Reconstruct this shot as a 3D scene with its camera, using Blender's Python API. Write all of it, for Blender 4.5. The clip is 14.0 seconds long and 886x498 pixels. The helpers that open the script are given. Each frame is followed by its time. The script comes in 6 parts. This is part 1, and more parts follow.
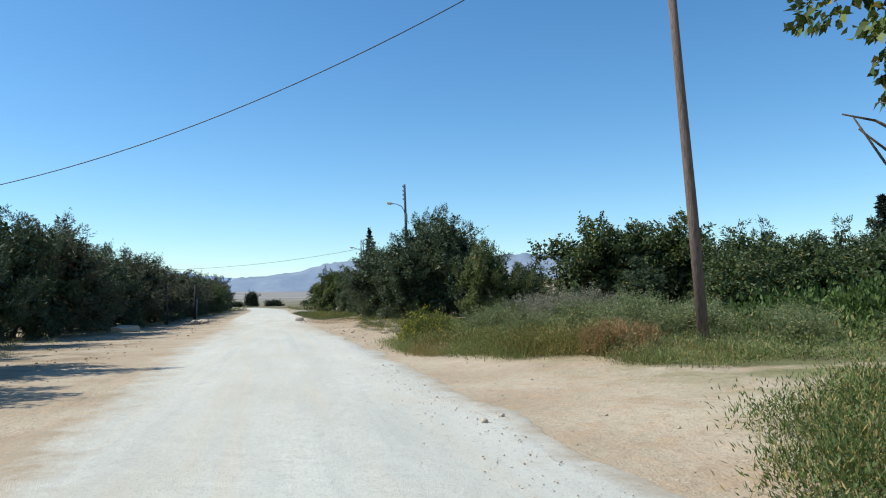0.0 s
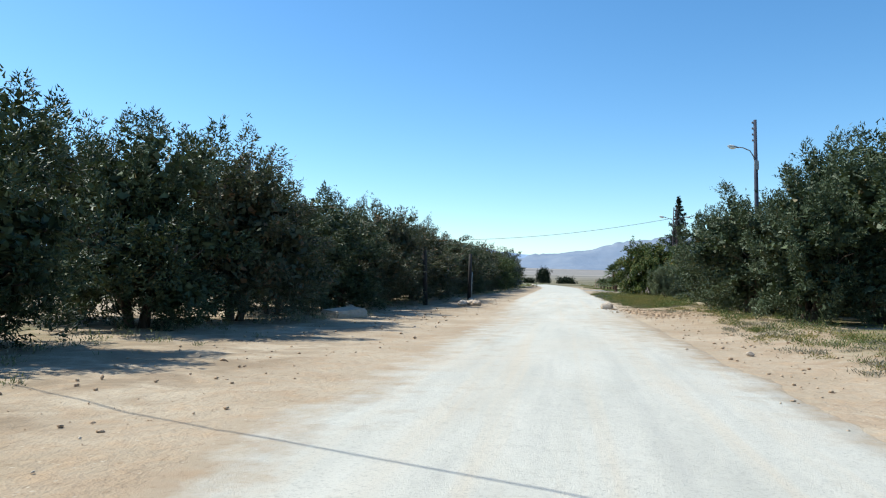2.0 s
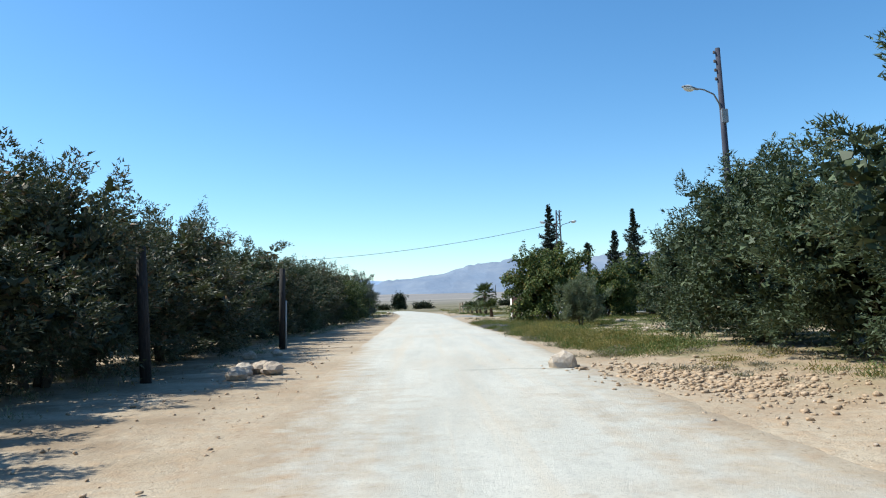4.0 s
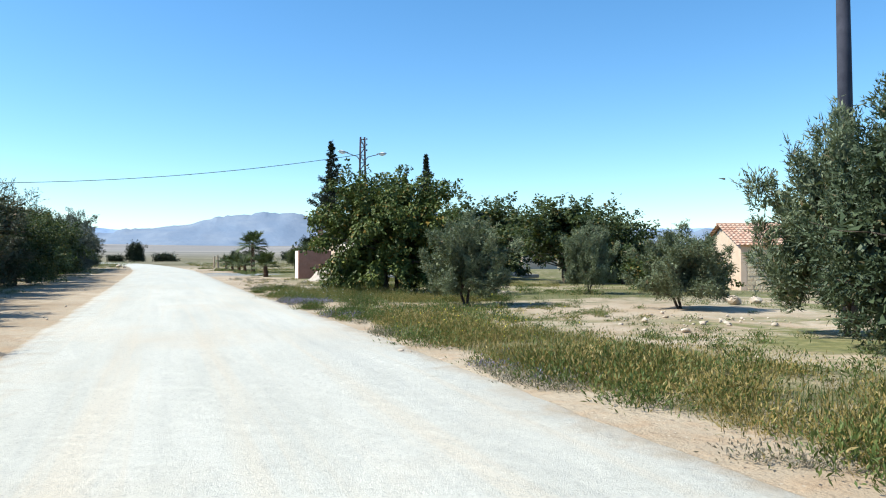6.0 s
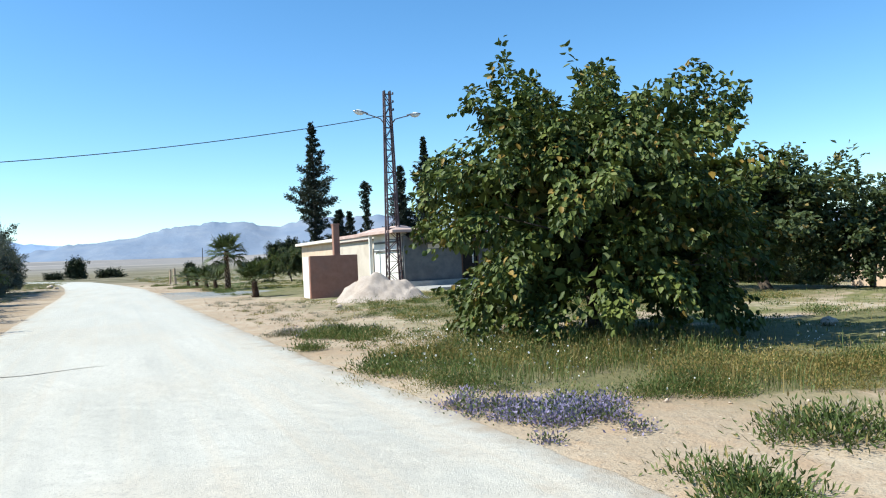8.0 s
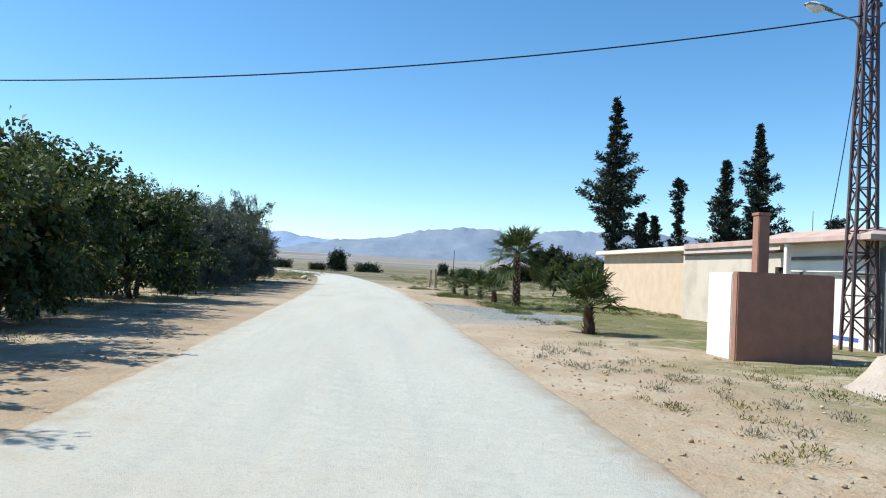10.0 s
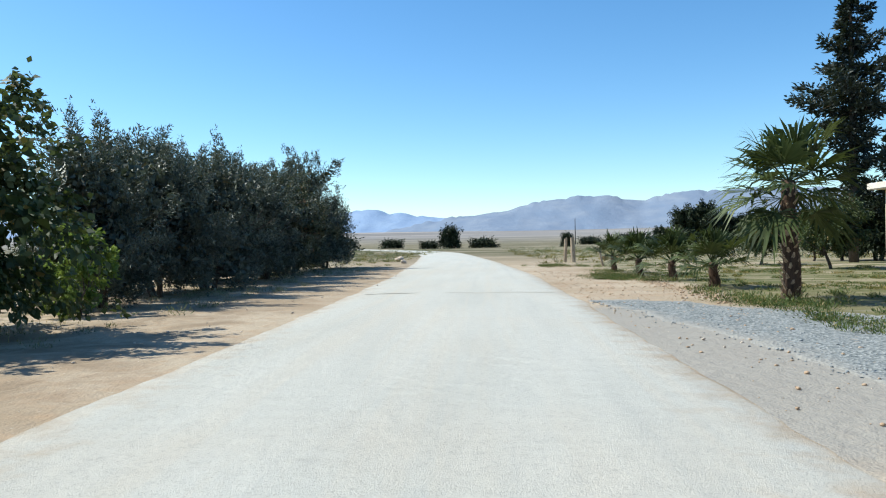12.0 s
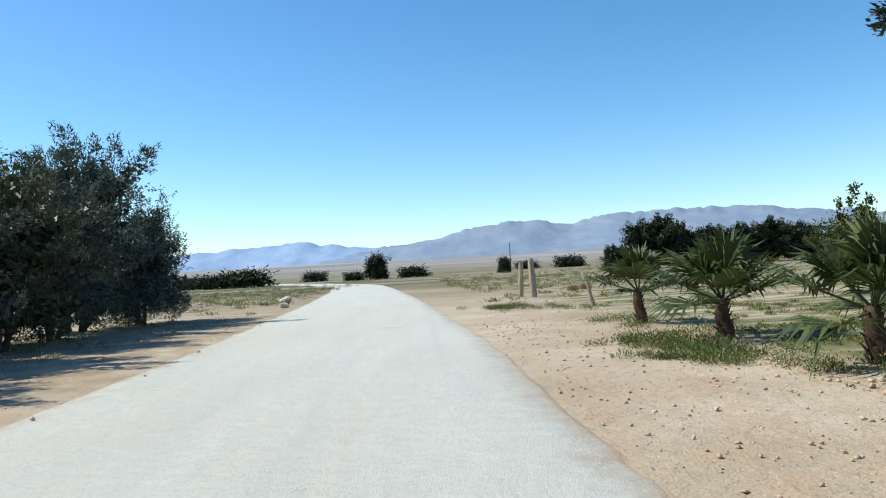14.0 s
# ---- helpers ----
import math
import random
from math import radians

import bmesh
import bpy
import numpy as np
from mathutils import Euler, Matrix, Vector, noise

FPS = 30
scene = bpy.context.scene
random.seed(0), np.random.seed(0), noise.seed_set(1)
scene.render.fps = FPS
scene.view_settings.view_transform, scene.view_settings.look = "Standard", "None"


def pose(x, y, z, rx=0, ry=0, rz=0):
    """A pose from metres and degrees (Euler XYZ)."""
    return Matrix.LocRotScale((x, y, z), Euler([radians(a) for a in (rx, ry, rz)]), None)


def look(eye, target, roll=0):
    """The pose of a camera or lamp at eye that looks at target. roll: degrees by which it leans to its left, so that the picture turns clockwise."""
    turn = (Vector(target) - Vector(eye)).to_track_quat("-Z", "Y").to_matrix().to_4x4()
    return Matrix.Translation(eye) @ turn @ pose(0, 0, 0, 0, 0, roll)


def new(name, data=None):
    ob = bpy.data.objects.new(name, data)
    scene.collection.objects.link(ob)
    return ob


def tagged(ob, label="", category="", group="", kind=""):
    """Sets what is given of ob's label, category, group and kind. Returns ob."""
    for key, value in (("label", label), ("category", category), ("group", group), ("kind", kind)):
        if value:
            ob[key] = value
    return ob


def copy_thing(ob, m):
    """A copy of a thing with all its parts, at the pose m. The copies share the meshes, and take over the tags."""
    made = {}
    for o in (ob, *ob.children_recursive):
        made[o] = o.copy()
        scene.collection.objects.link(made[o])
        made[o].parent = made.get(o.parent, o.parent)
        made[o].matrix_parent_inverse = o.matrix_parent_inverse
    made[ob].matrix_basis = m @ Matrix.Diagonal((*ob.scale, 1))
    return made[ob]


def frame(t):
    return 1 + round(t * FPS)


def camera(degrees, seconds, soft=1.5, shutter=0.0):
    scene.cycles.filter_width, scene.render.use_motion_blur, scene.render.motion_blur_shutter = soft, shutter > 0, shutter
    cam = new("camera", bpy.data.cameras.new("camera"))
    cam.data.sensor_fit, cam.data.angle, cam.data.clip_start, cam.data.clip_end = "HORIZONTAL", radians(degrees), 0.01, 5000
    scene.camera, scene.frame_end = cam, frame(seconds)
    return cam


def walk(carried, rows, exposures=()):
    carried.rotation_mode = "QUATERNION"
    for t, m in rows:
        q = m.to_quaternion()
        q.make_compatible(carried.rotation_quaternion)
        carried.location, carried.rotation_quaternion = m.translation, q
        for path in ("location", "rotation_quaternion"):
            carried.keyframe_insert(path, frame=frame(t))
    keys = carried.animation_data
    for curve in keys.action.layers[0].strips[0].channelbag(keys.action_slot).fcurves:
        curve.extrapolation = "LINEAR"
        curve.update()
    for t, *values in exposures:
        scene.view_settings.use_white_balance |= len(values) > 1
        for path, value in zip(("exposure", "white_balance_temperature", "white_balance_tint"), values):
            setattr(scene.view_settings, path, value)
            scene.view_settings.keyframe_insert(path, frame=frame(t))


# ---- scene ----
cam = camera(61.9, 14.0, soft=1.1)
PATH = [
    (0, (-0.04, 3.19, 1.105), (0.403, 5.135, 1.242), -1.1),
    (0.5, (-0.016, 6.511, 1.155), (0.48, 8.447, 1.228), -1.3),
    (1, (-0.119, 9.996, 1.155), (0.138, 11.969, 1.357), 2.9),
    (1.5, (-0.185, 13.588, 1.132), (-0.113, 15.582, 1.264), 1.5),
    (2, (-0.251, 17.209, 1.141), (-0.583, 19.18, 1.219), 1.1),
    (2.5, (-0.376, 21.154, 1.167), (-0.782, 23.111, 1.246), -0.3),
    (3, (-0.599, 25.46, 1.196), (-0.778, 27.449, 1.294), -2.4),
    (3.5, (-0.844, 29.728, 1.236), (-0.924, 31.721, 1.389), -2.7),
    (4, (-1.167, 34.029, 1.216), (-1.103, 36.023, 1.365), -1.8),
    (4.2, (-1.257, 35.751, 1.19), (-1.136, 37.743, 1.318), -0.2),
    (6.3, (-1.173, 52.674, 1.266), (-0.39, 54.514, 1.276), -0.8),
    (6.5, (-1.108, 54.173, 1.267), (-0.29, 55.998, 1.278), -1.3),
    (7, (-1.004, 57.815, 1.271), (-0.173, 59.635, 1.288), -1.9),
    (7.5, (-0.996, 61.513, 1.344), (-0.211, 63.352, 1.38), -2.7),
    (8, (-0.886, 65.234, 1.348), (-0.06, 67.055, 1.371), -2.5),
    (8.5, (-0.86, 68.862, 1.4), (-0.134, 70.726, 1.4), -1.7),
    (9, (-0.85, 72.496, 1.406), (-0.248, 74.403, 1.41), -1.4),
    (9.2, (-0.825, 73.984, 1.423), (-0.291, 75.911, 1.446), -0.4),
    (11.3, (-0.321, 90.058, 1.263), (-0.551, 92.044, 1.326), 1.5),
    (11.5, (-0.307, 91.576, 1.251), (-0.523, 93.563, 1.32), -0.0),
    (12, (-0.286, 95.443, 1.197), (-0.398, 97.439, 1.181), -1.1),
    (12.5, (-0.159, 99.341, 1.198), (-0.221, 101.339, 1.243), -3.3),
    (13, (-0.003, 102.895, 1.221), (-0.12, 104.889, 1.326), -2.0),
    (13.5, (0.156, 106.178, 1.224), (0.15, 108.174, 1.352), -0.8),
    (14, (0.378, 109.333, 1.222), (0.449, 111.331, 1.277), -3.3),
]
EXPOSURE = [(t, e, 6480, 4) for t, e in ((0.0, 0.22), (3.0, 0.47), (4.2, 0.42), (6.3, 0.62), (8.0, 0.60), (9.0, 0.42), (11.5, 0.40), (14.0, 0.33))]
walk(cam, [(t, look(eye, target, roll)) for t, eye, target, roll in PATH], EXPOSURE)

# ---- sky and sun ----
SUN = Vector((-0.88, 0.20, 1.05)).normalized()
world = bpy.data.worlds.new("sky")
scene.world = world
world.use_nodes = True
wn, wl = world.node_tree.nodes, world.node_tree.links
sky = wn.new("ShaderNodeTexSky")
sky.sky_type, sky.sun_disc = "NISHITA", False
sky.sun_elevation = math.asin(SUN.z)
sky.sun_rotation = math.atan2(SUN.x, SUN.y)
sky.altitude, sky.air_density, sky.dust_density, sky.ozone_density = 900, 1.0, 0.55, 2.0
wn["Background"].inputs["Strength"].default_value = 0.138
hue = wn.new("ShaderNodeMix")
hue.data_type, hue.blend_type = "RGBA", "MULTIPLY"
hue.inputs[0].default_value, hue.inputs[7].default_value = 1.0, (0.94, 1.01, 1.05, 1)
wl.new(sky.outputs[0], hue.inputs[6])
rich = wn.new("ShaderNodeHueSaturation")
rich.inputs["Saturation"].default_value = 1.2
wl.new(hue.outputs[2], rich.inputs["Color"])
wl.new(rich.outputs[0], wn["Background"].inputs["Color"])
sun = new("sun", bpy.data.lights.new("sun", "SUN"))
sun.data.energy, sun.data.angle, sun.data.color = 4.6, radians(0.53), (1.0, 0.97, 0.91)
sun.matrix_world = look((-60, 70, 80), Vector((-60, 70, 80)) - SUN)


# ---- materials ----
def material(name, build, rough=0.85, metal=0.0, spec=0.3):
    """A node material; build(tree helper) returns its colour socket and, if any, its height socket with a distance."""
    m = bpy.data.materials.new(name)
    m.use_nodes = True
    n, l = m.node_tree.nodes, m.node_tree.links
    b = n["Principled BSDF"]
    b.inputs["Roughness"].default_value, b.inputs["Metallic"].default_value = rough, metal
    b.inputs["Specular IOR Level"].default_value = spec
    t = Tree(n, l)
    out = build(t)
    colour, height, dist = out if isinstance(out, tuple) else (out, None, 0)
    l.new(colour, b.inputs["Base Color"])
    if height is not None:
        bump = n.new("ShaderNodeBump")
        bump.inputs["Distance"].default_value = dist
        bump.inputs["Strength"].default_value = 0.8
        l.new(height, bump.inputs["Height"])
        l.new(bump.outputs[0], b.inputs["Normal"])
    return m


class Tree:
    def __init__(self, n, l):
        self.n, self.l = n, l
        geo = n.new("ShaderNodeNewGeometry")
        self.pos, self.island = geo.outputs["Position"], geo.outputs["Random Per Island"]
        self.obj = n.new("ShaderNodeTexCoord").outputs["Object"]
        self.rand = n.new("ShaderNodeObjectInfo").outputs["Random"]

    def plug(self, socket, v):
        if isinstance(v, bpy.types.NodeSocket):
            self.l.new(v, socket)
        elif isinstance(v, tuple) and len(v) == 3 and socket.type == "RGBA":
            socket.default_value = (*v, 1)
        else:
            socket.default_value = v

    def noise(self, scale, detail=4, rough=0.55, co=None, stretch=None, warp=0.0):
        t = self.n.new("ShaderNodeTexNoise")
        t.inputs["Scale"].default_value, t.inputs["Detail"].default_value, t.inputs["Roughness"].default_value = scale, detail, rough
        t.inputs["Distortion"].default_value = warp
        co = self.pos if co is None else co
        if stretch:
            mp = self.n.new("ShaderNodeMapping")
            mp.inputs["Scale"].default_value = stretch
            self.l.new(co, mp.inputs[0])
            co = mp.outputs[0]
        self.l.new(co, t.inputs["Vector"])
        return t.outputs["Fac"]

    def cells(self, scale, feature="F1", out="Distance", co=None):
        t = self.n.new("ShaderNodeTexVoronoi")
        t.feature = feature
        t.inputs["Scale"].default_value = scale
        self.l.new(self.pos if co is None else co, t.inputs["Vector"])
        return t.outputs[out]

    def ramp(self, v, *stops):
        r = self.n.new("ShaderNodeValToRGB")
        e = r.color_ramp.elements
        while len(e) < len(stops):
            e.new(0.5)
        for k, (p, c) in zip(e, stops):
            k.position, k.color = p, (*c, 1) if isinstance(c, tuple) else (c, c, c, 1)
        self.l.new(v, r.inputs[0])
        return r.outputs[0]

    def mix(self, f, a, b, mode="MIX"):
        m = self.n.new("ShaderNodeMix")
        m.data_type, m.blend_type = "RGBA", mode
        self.plug(m.inputs[0], f), self.plug(m.inputs[6], a), self.plug(m.inputs[7], b)
        return m.outputs[2]

    def math(self, op, a, b=0.0):
        m = self.n.new("ShaderNodeMath")
        m.operation = op
        self.plug(m.inputs[0], a), self.plug(m.inputs[1], b)
        return m.outputs[0]

    def axis(self, k, co=None):
        s = self.n.new("ShaderNodeSeparateXYZ")
        self.l.new(self.pos if co is None else co, s.inputs[0])
        return s.outputs[k]

    def band(self, v, a, b, c, d):
        """1 between b and c, falling to 0 at a and d."""
        up = self.n.new("ShaderNodeMapRange")
        dn = self.n.new("ShaderNodeMapRange")
        for node, lo, hi, x, y in ((up, a, b, 0, 1), (dn, c, d, 1, 0)):
            self.plug(node.inputs[0], v)
            for i, q in enumerate((lo, hi, x, y), 1):
                node.inputs[i].default_value = q
        return self.math("MULTIPLY", up.outputs[0], dn.outputs[0])


def leafy(name, dark, mid, light, odd=None, odd_share=0.05, trans=0.12, rough=0.55, patch=1.3, gloss=0.25):
    m = bpy.data.materials.new(name)
    m.use_nodes = True
    n, l = m.node_tree.nodes, m.node_tree.links
    b, out = n["Principled BSDF"], n["Material Output"]
    t = Tree(n, l)
    drift = t.math("ADD", t.math("MULTIPLY", t.math("SUBTRACT", t.noise(patch, 3), 0.5), 2.0), 0.22)
    c = t.ramp(t.math("ADD", drift, t.math("MULTIPLY", t.island, 0.56)), (0.0, dark), (0.5, mid), (1.0, light))
    c = t.mix(t.math("MULTIPLY", t.rand, 0.2), c, light)
    if odd:
        c = t.mix(t.math("GREATER_THAN", t.math("FRACT", t.math("MULTIPLY", t.island, 37.0)), 1 - odd_share), c, odd)
    l.new(c, b.inputs["Base Color"])
    b.inputs["Roughness"].default_value, b.inputs["Specular IOR Level"].default_value = rough, gloss
    tr = n.new("ShaderNodeBsdfTranslucent")
    l.new(t.mix(0.5, c, (0.25, 0.32, 0.05)), tr.inputs[0])
    mx = n.new("ShaderNodeMixShader")
    mx.inputs[0].default_value = trans
    l.new(b.outputs[0], mx.inputs[1]), l.new(tr.outputs[0], mx.inputs[2]), l.new(mx.outputs[0], out.inputs[0])
    return m


def soil_colour(t):
    soil = t.ramp(t.noise(0.35, 6), (0.3, (0.345, 0.262, 0.175)), (0.5, (0.425, 0.338, 0.242)), (0.7, (0.505, 0.418, 0.31)))
    soil = t.mix(t.ramp(t.noise(3.0, 5), (0.48, 0.0), (0.70, 0.6)), soil, (0.44, 0.30, 0.185))
    soil = t.mix(t.ramp(t.noise(1.1, 7, 0.7, warp=0.8), (0.50, 0.0), (0.66, 0.55)), soil, (0.36, 0.245, 0.155))
    soil = t.mix(t.ramp(t.noise(14, 6, 0.7), (0.54, 0.0), (0.68, 0.6)), soil, (0.25, 0.175, 0.11))
    return t.mix(t.ramp(t.cells(9.0), (0.05, 0.75), (0.14, 0.0)), soil, (0.58, 0.50, 0.39))


def ground_look(t):
    soil = soil_colour(t)
    green = t.ramp(t.noise(5, 5), (0.3, (0.07, 0.09, 0.025)), (0.55, (0.15, 0.16, 0.05)), (0.75, (0.30, 0.25, 0.11)))
    x, y = t.axis(0), t.axis(1)
    field = t.band(x, 3.2, 6.5, 22, 75)
    field = t.math("MULTIPLY", field, t.band(y, -40, 12, 120, 150))
    sandy = t.math("MULTIPLY", t.band(x, 5.6, 7.0, 11, 14), t.band(y, 61.5, 63.5, 67.5, 71))
    field = t.math("MULTIPLY", field, t.math("SUBTRACT", 1.0, sandy))
    at = t.n.new("ShaderNodeAttribute")
    at.attribute_name = "turf"
    turf = t.math("ADD", at.outputs["Fac"], t.math("MULTIPLY", t.math("SUBTRACT", t.noise(1.6, 6, 0.7), 0.5), 1.3))
    patchy = t.ramp(t.noise(0.55, 6, 0.65, warp=0.6), (0.44, 0.0), (0.56, 1.0))
    near = t.math("MULTIPLY", t.math("MULTIPLY", field, patchy), 0.85)
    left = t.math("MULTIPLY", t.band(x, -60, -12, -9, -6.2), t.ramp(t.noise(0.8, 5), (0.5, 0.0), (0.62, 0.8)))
    c = t.mix(near, soil, green)
    c = t.mix(t.ramp(turf, (0.5, 0.0), (0.85, 0.85)), c, t.mix(t.noise(2.5, 5), (0.065, 0.085, 0.027), (0.20, 0.175, 0.08)))
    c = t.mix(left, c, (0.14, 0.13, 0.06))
    # leaf litter and trodden brown soil along both sides
    litter = t.math("MULTIPLY", t.math("MULTIPLY", t.band(x, -9.5, -7, -4.4, -3.3), t.band(y, -5, 8, 134, 140)), t.ramp(t.noise(1.1, 7, 0.65, warp=0.5), (0.42, 0.0), (0.60, 0.8)))
    c = t.mix(litter, c, (0.26, 0.195, 0.13))
    trodden = t.math("MULTIPLY", t.math("MULTIPLY", t.band(x, 2.2, 3.2, 6, 9), t.band(y, 24, 28, 50, 56)), t.ramp(t.noise(1.4, 7, 0.65, warp=0.5), (0.44, 0.0), (0.60, 0.75)))
    c = t.mix(trodden, c, (0.33, 0.235, 0.15))
    grit = t.math("MULTIPLY", t.band(x, 0.5, 1.2, 3.2, 7.0), t.band(y, 97.8, 100.8, 108, 110.5))
    grit = t.ramp(t.math("ADD", grit, t.math("MULTIPLY", t.math("SUBTRACT", t.noise(0.9, 6, 0.65, warp=0.5), 0.5), 1.1)), (0.35, 0.0), (0.75, 0.85))
    c = t.mix(grit, c, t.mix(t.noise(12, 5, 0.7), (0.36, 0.335, 0.285), (0.27, 0.26, 0.24)))
    # the open steppe beyond the last trees
    far = t.band(y, 128, 165, 9000, 9999)
    dry = t.ramp(t.noise(0.05, 6, 0.6, stretch=(0.5, 1.6, 1)), (0.38, (0.085, 0.082, 0.04)), (0.48, (0.16, 0.135, 0.08)), (0.55, (0.25, 0.205, 0.135)), (0.66, (0.37, 0.31, 0.22)))
    dry = t.mix(t.ramp(t.noise(0.6, 5), (0.5, 0.0), (0.6, 0.6)), dry, (0.16, 0.15, 0.08))
    c = t.mix(far, c, dry)
    # narrow bands of weeds and bare soil across the flat field
    rows = t.ramp(t.noise(0.9, 5, 0.62, stretch=(0.22, 1.2, 1), warp=0.5), (0.45, 0.0), (0.55, 0.85))
    rows = t.math("MULTIPLY", rows, t.math("MULTIPLY", t.band(x, 4.2, 6, 60, 110), t.band(y, 111, 118, 190, 260)))
    bare = t.ramp(t.noise(1.1, 5, 0.62, stretch=(0.2, 1.2, 1), warp=0.6), (0.48, 0.0), (0.58, 0.8))
    c = t.mix(t.math("MULTIPLY", bare, t.math("MULTIPLY", t.band(x, 4.2, 6, 60, 110), t.band(y, 111, 118, 190, 260))), c, (0.46, 0.37, 0.265))
    c = t.mix(rows, c, t.mix(t.noise(0.4, 4), (0.06, 0.085, 0.028), (0.16, 0.15, 0.065)))
    # far plain turns paler and greyer with distance, haze put into its colour
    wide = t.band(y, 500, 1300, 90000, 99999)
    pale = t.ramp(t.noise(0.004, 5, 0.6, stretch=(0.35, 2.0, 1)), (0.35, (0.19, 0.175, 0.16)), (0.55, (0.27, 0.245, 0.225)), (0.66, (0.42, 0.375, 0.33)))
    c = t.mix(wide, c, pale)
    h = t.math("ADD", t.noise(6, 6), t.math("MULTIPLY", t.noise(45, 3), 0.35))
    return c, h, 0.045


def road_look(t):
    c = t.ramp(t.noise(0.7, 6, 0.6, stretch=(1.6, 0.25, 1)), (0.3, (0.475, 0.455, 0.395)), (0.5, (0.55, 0.525, 0.455)), (0.7, (0.61, 0.58, 0.505)))
    c = t.mix(t.ramp(t.noise(0.25, 5, 0.6, warp=0.4), (0.5, 0.0), (0.72, 0.5)), c, (0.55, 0.46, 0.35))
    streak = t.noise(1.0, 5, 0.6, stretch=(2.6, 0.06, 1), warp=0.3)
    c = t.mix(t.ramp(streak, (0.5, 0.0), (0.66, 0.45)), c, (0.60, 0.50, 0.375))
    c = t.mix(t.ramp(streak, (0.3, 0.3), (0.44, 0.0)), c, (0.38, 0.37, 0.34))
    y = t.axis(1)
    c = t.mix(t.math("MULTIPLY", t.band(y, 74, 88, 400, 500), 0.45), c, (0.47, 0.465, 0.415))
    c = t.mix(t.ramp(t.noise(38, 5, 0.75), (0.52, 0.0), (0.68, 0.6)), c, (0.30, 0.28, 0.24))
    c = t.mix(t.ramp(t.noise(9, 6, 0.7), (0.56, 0.0), (0.72, 0.4)), c, (0.34, 0.32, 0.28))
    c = t.mix(t.ramp(t.cells(22.0), (0.03, 0.6), (0.10, 0.0)), c, (0.28, 0.26, 0.23))
    # dust and soil drifted over the edges
    at = t.n.new("ShaderNodeAttribute")
    at.attribute_name = "rim"
    rim = t.math("ADD", at.outputs["Fac"], t.math("MULTIPLY", t.math("SUBTRACT", t.noise(2.2, 6, 0.65), 0.5), 1.5))
    c = t.mix(t.ramp(rim, (0.28, 0.0), (0.85, 1.0)), c, soil_colour(t))
    h = t.math("ADD", t.noise(4, 4), t.math("MULTIPLY", t.noise(90, 3, 0.7), 0.4))
    return c, h, 0.03


def speckle(a, b, scale=8.0, dist=0.01, fine=60):
    def build(t):
        c = t.ramp(t.noise(scale, 5, co=t.obj), (0.3, a), (0.7, b))
        k = t.noise(fine, 3, co=t.obj)
        return t.mix(t.ramp(k, (0.5, 0.0), (0.75, 0.35)), c, tuple(0.6 * v for v in a)), k, dist
    return build


def stone_look(a, b):
    def build(t):
        c = t.ramp(t.noise(6, 5, co=t.obj), (0.3, a), (0.7, b))
        c = t.mix(t.math("MULTIPLY", t.rand, 0.4), c, (0.42, 0.27, 0.17))
        k = t.noise(25, 5, co=t.obj)
        return c, k, 0.03
    return build


def bark_look(a, b):
    def build(t):
        k = t.noise(9, 6, 0.65, co=t.obj, stretch=(4, 4, 0.7))
        return t.ramp(k, (0.3, a), (0.7, b)), k, 0.04
    return build


GROUND = material("dry_soil", ground_look, 0.95, spec=0.15)
ROAD = material("dusty_asphalt", road_look, 0.9, spec=0.25)
PATCH = material("worn_patch", speckle((0.38, 0.355, 0.30), (0.50, 0.465, 0.39), 3.0), 0.9)
GRAVEL = material("grey_gravel", stone_look((0.16, 0.19, 0.20), (0.36, 0.385, 0.385)), 0.9)
def bed_look(t):
    at = t.n.new("ShaderNodeAttribute")
    at.attribute_name = "rim"
    rim = t.math("ADD", at.outputs["Fac"], t.math("MULTIPLY", t.math("SUBTRACT", t.noise(2.0, 6, 0.65), 0.5), 1.6))
    c = t.ramp(t.cells(28, out="Color"), (0.2, (0.14, 0.155, 0.15)), (0.8, (0.33, 0.335, 0.315)))
    return t.mix(t.ramp(rim, (0.2, 0.0), (0.9, 1.0)), c, t.mix(t.noise(12, 5, 0.7), (0.36, 0.335, 0.285), (0.27, 0.26, 0.24))), t.cells(28), 0.02


GRAVELBED = material("gravel_bed", bed_look, 0.95)
ROCK = material("limestone", stone_look((0.45, 0.36, 0.27), (0.68, 0.60, 0.50)), 0.9)
CLOD = material("clay_clod", stone_look((0.38, 0.26, 0.16), (0.56, 0.42, 0.29)), 0.95)
SAND = material("building_sand", speckle((0.40, 0.325, 0.265), (0.55, 0.46, 0.385), 2.5, 0.03, 30), 0.95)
BARK = material("grey_bark", bark_look((0.06, 0.045, 0.03), (0.17, 0.13, 0.10)), 0.95)
POLEWOOD = material("weathered_pole", bark_look((0.10, 0.07, 0.06), (0.24, 0.17, 0.14)), 0.85)
DARKPOLE = material("tarred_pole", bark_look((0.012, 0.011, 0.011), (0.05, 0.042, 0.038)), 0.8)
PALMBARK = material("palm_bark", bark_look((0.035, 0.021, 0.015), (0.14, 0.085, 0.052)), 0.95)
OLIVE = leafy("olive_leaves", (0.022, 0.035, 0.016), (0.045, 0.066, 0.030), (0.125, 0.155, 0.082), (0.15, 0.12, 0.06), 0.02, 0.04)
OLIVE_BROWN = leafy("dusty_olive_leaves", (0.032, 0.039, 0.020), (0.062, 0.070, 0.038), (0.14, 0.145, 0.088), (0.19, 0.12, 0.07), 0.08, 0.06)
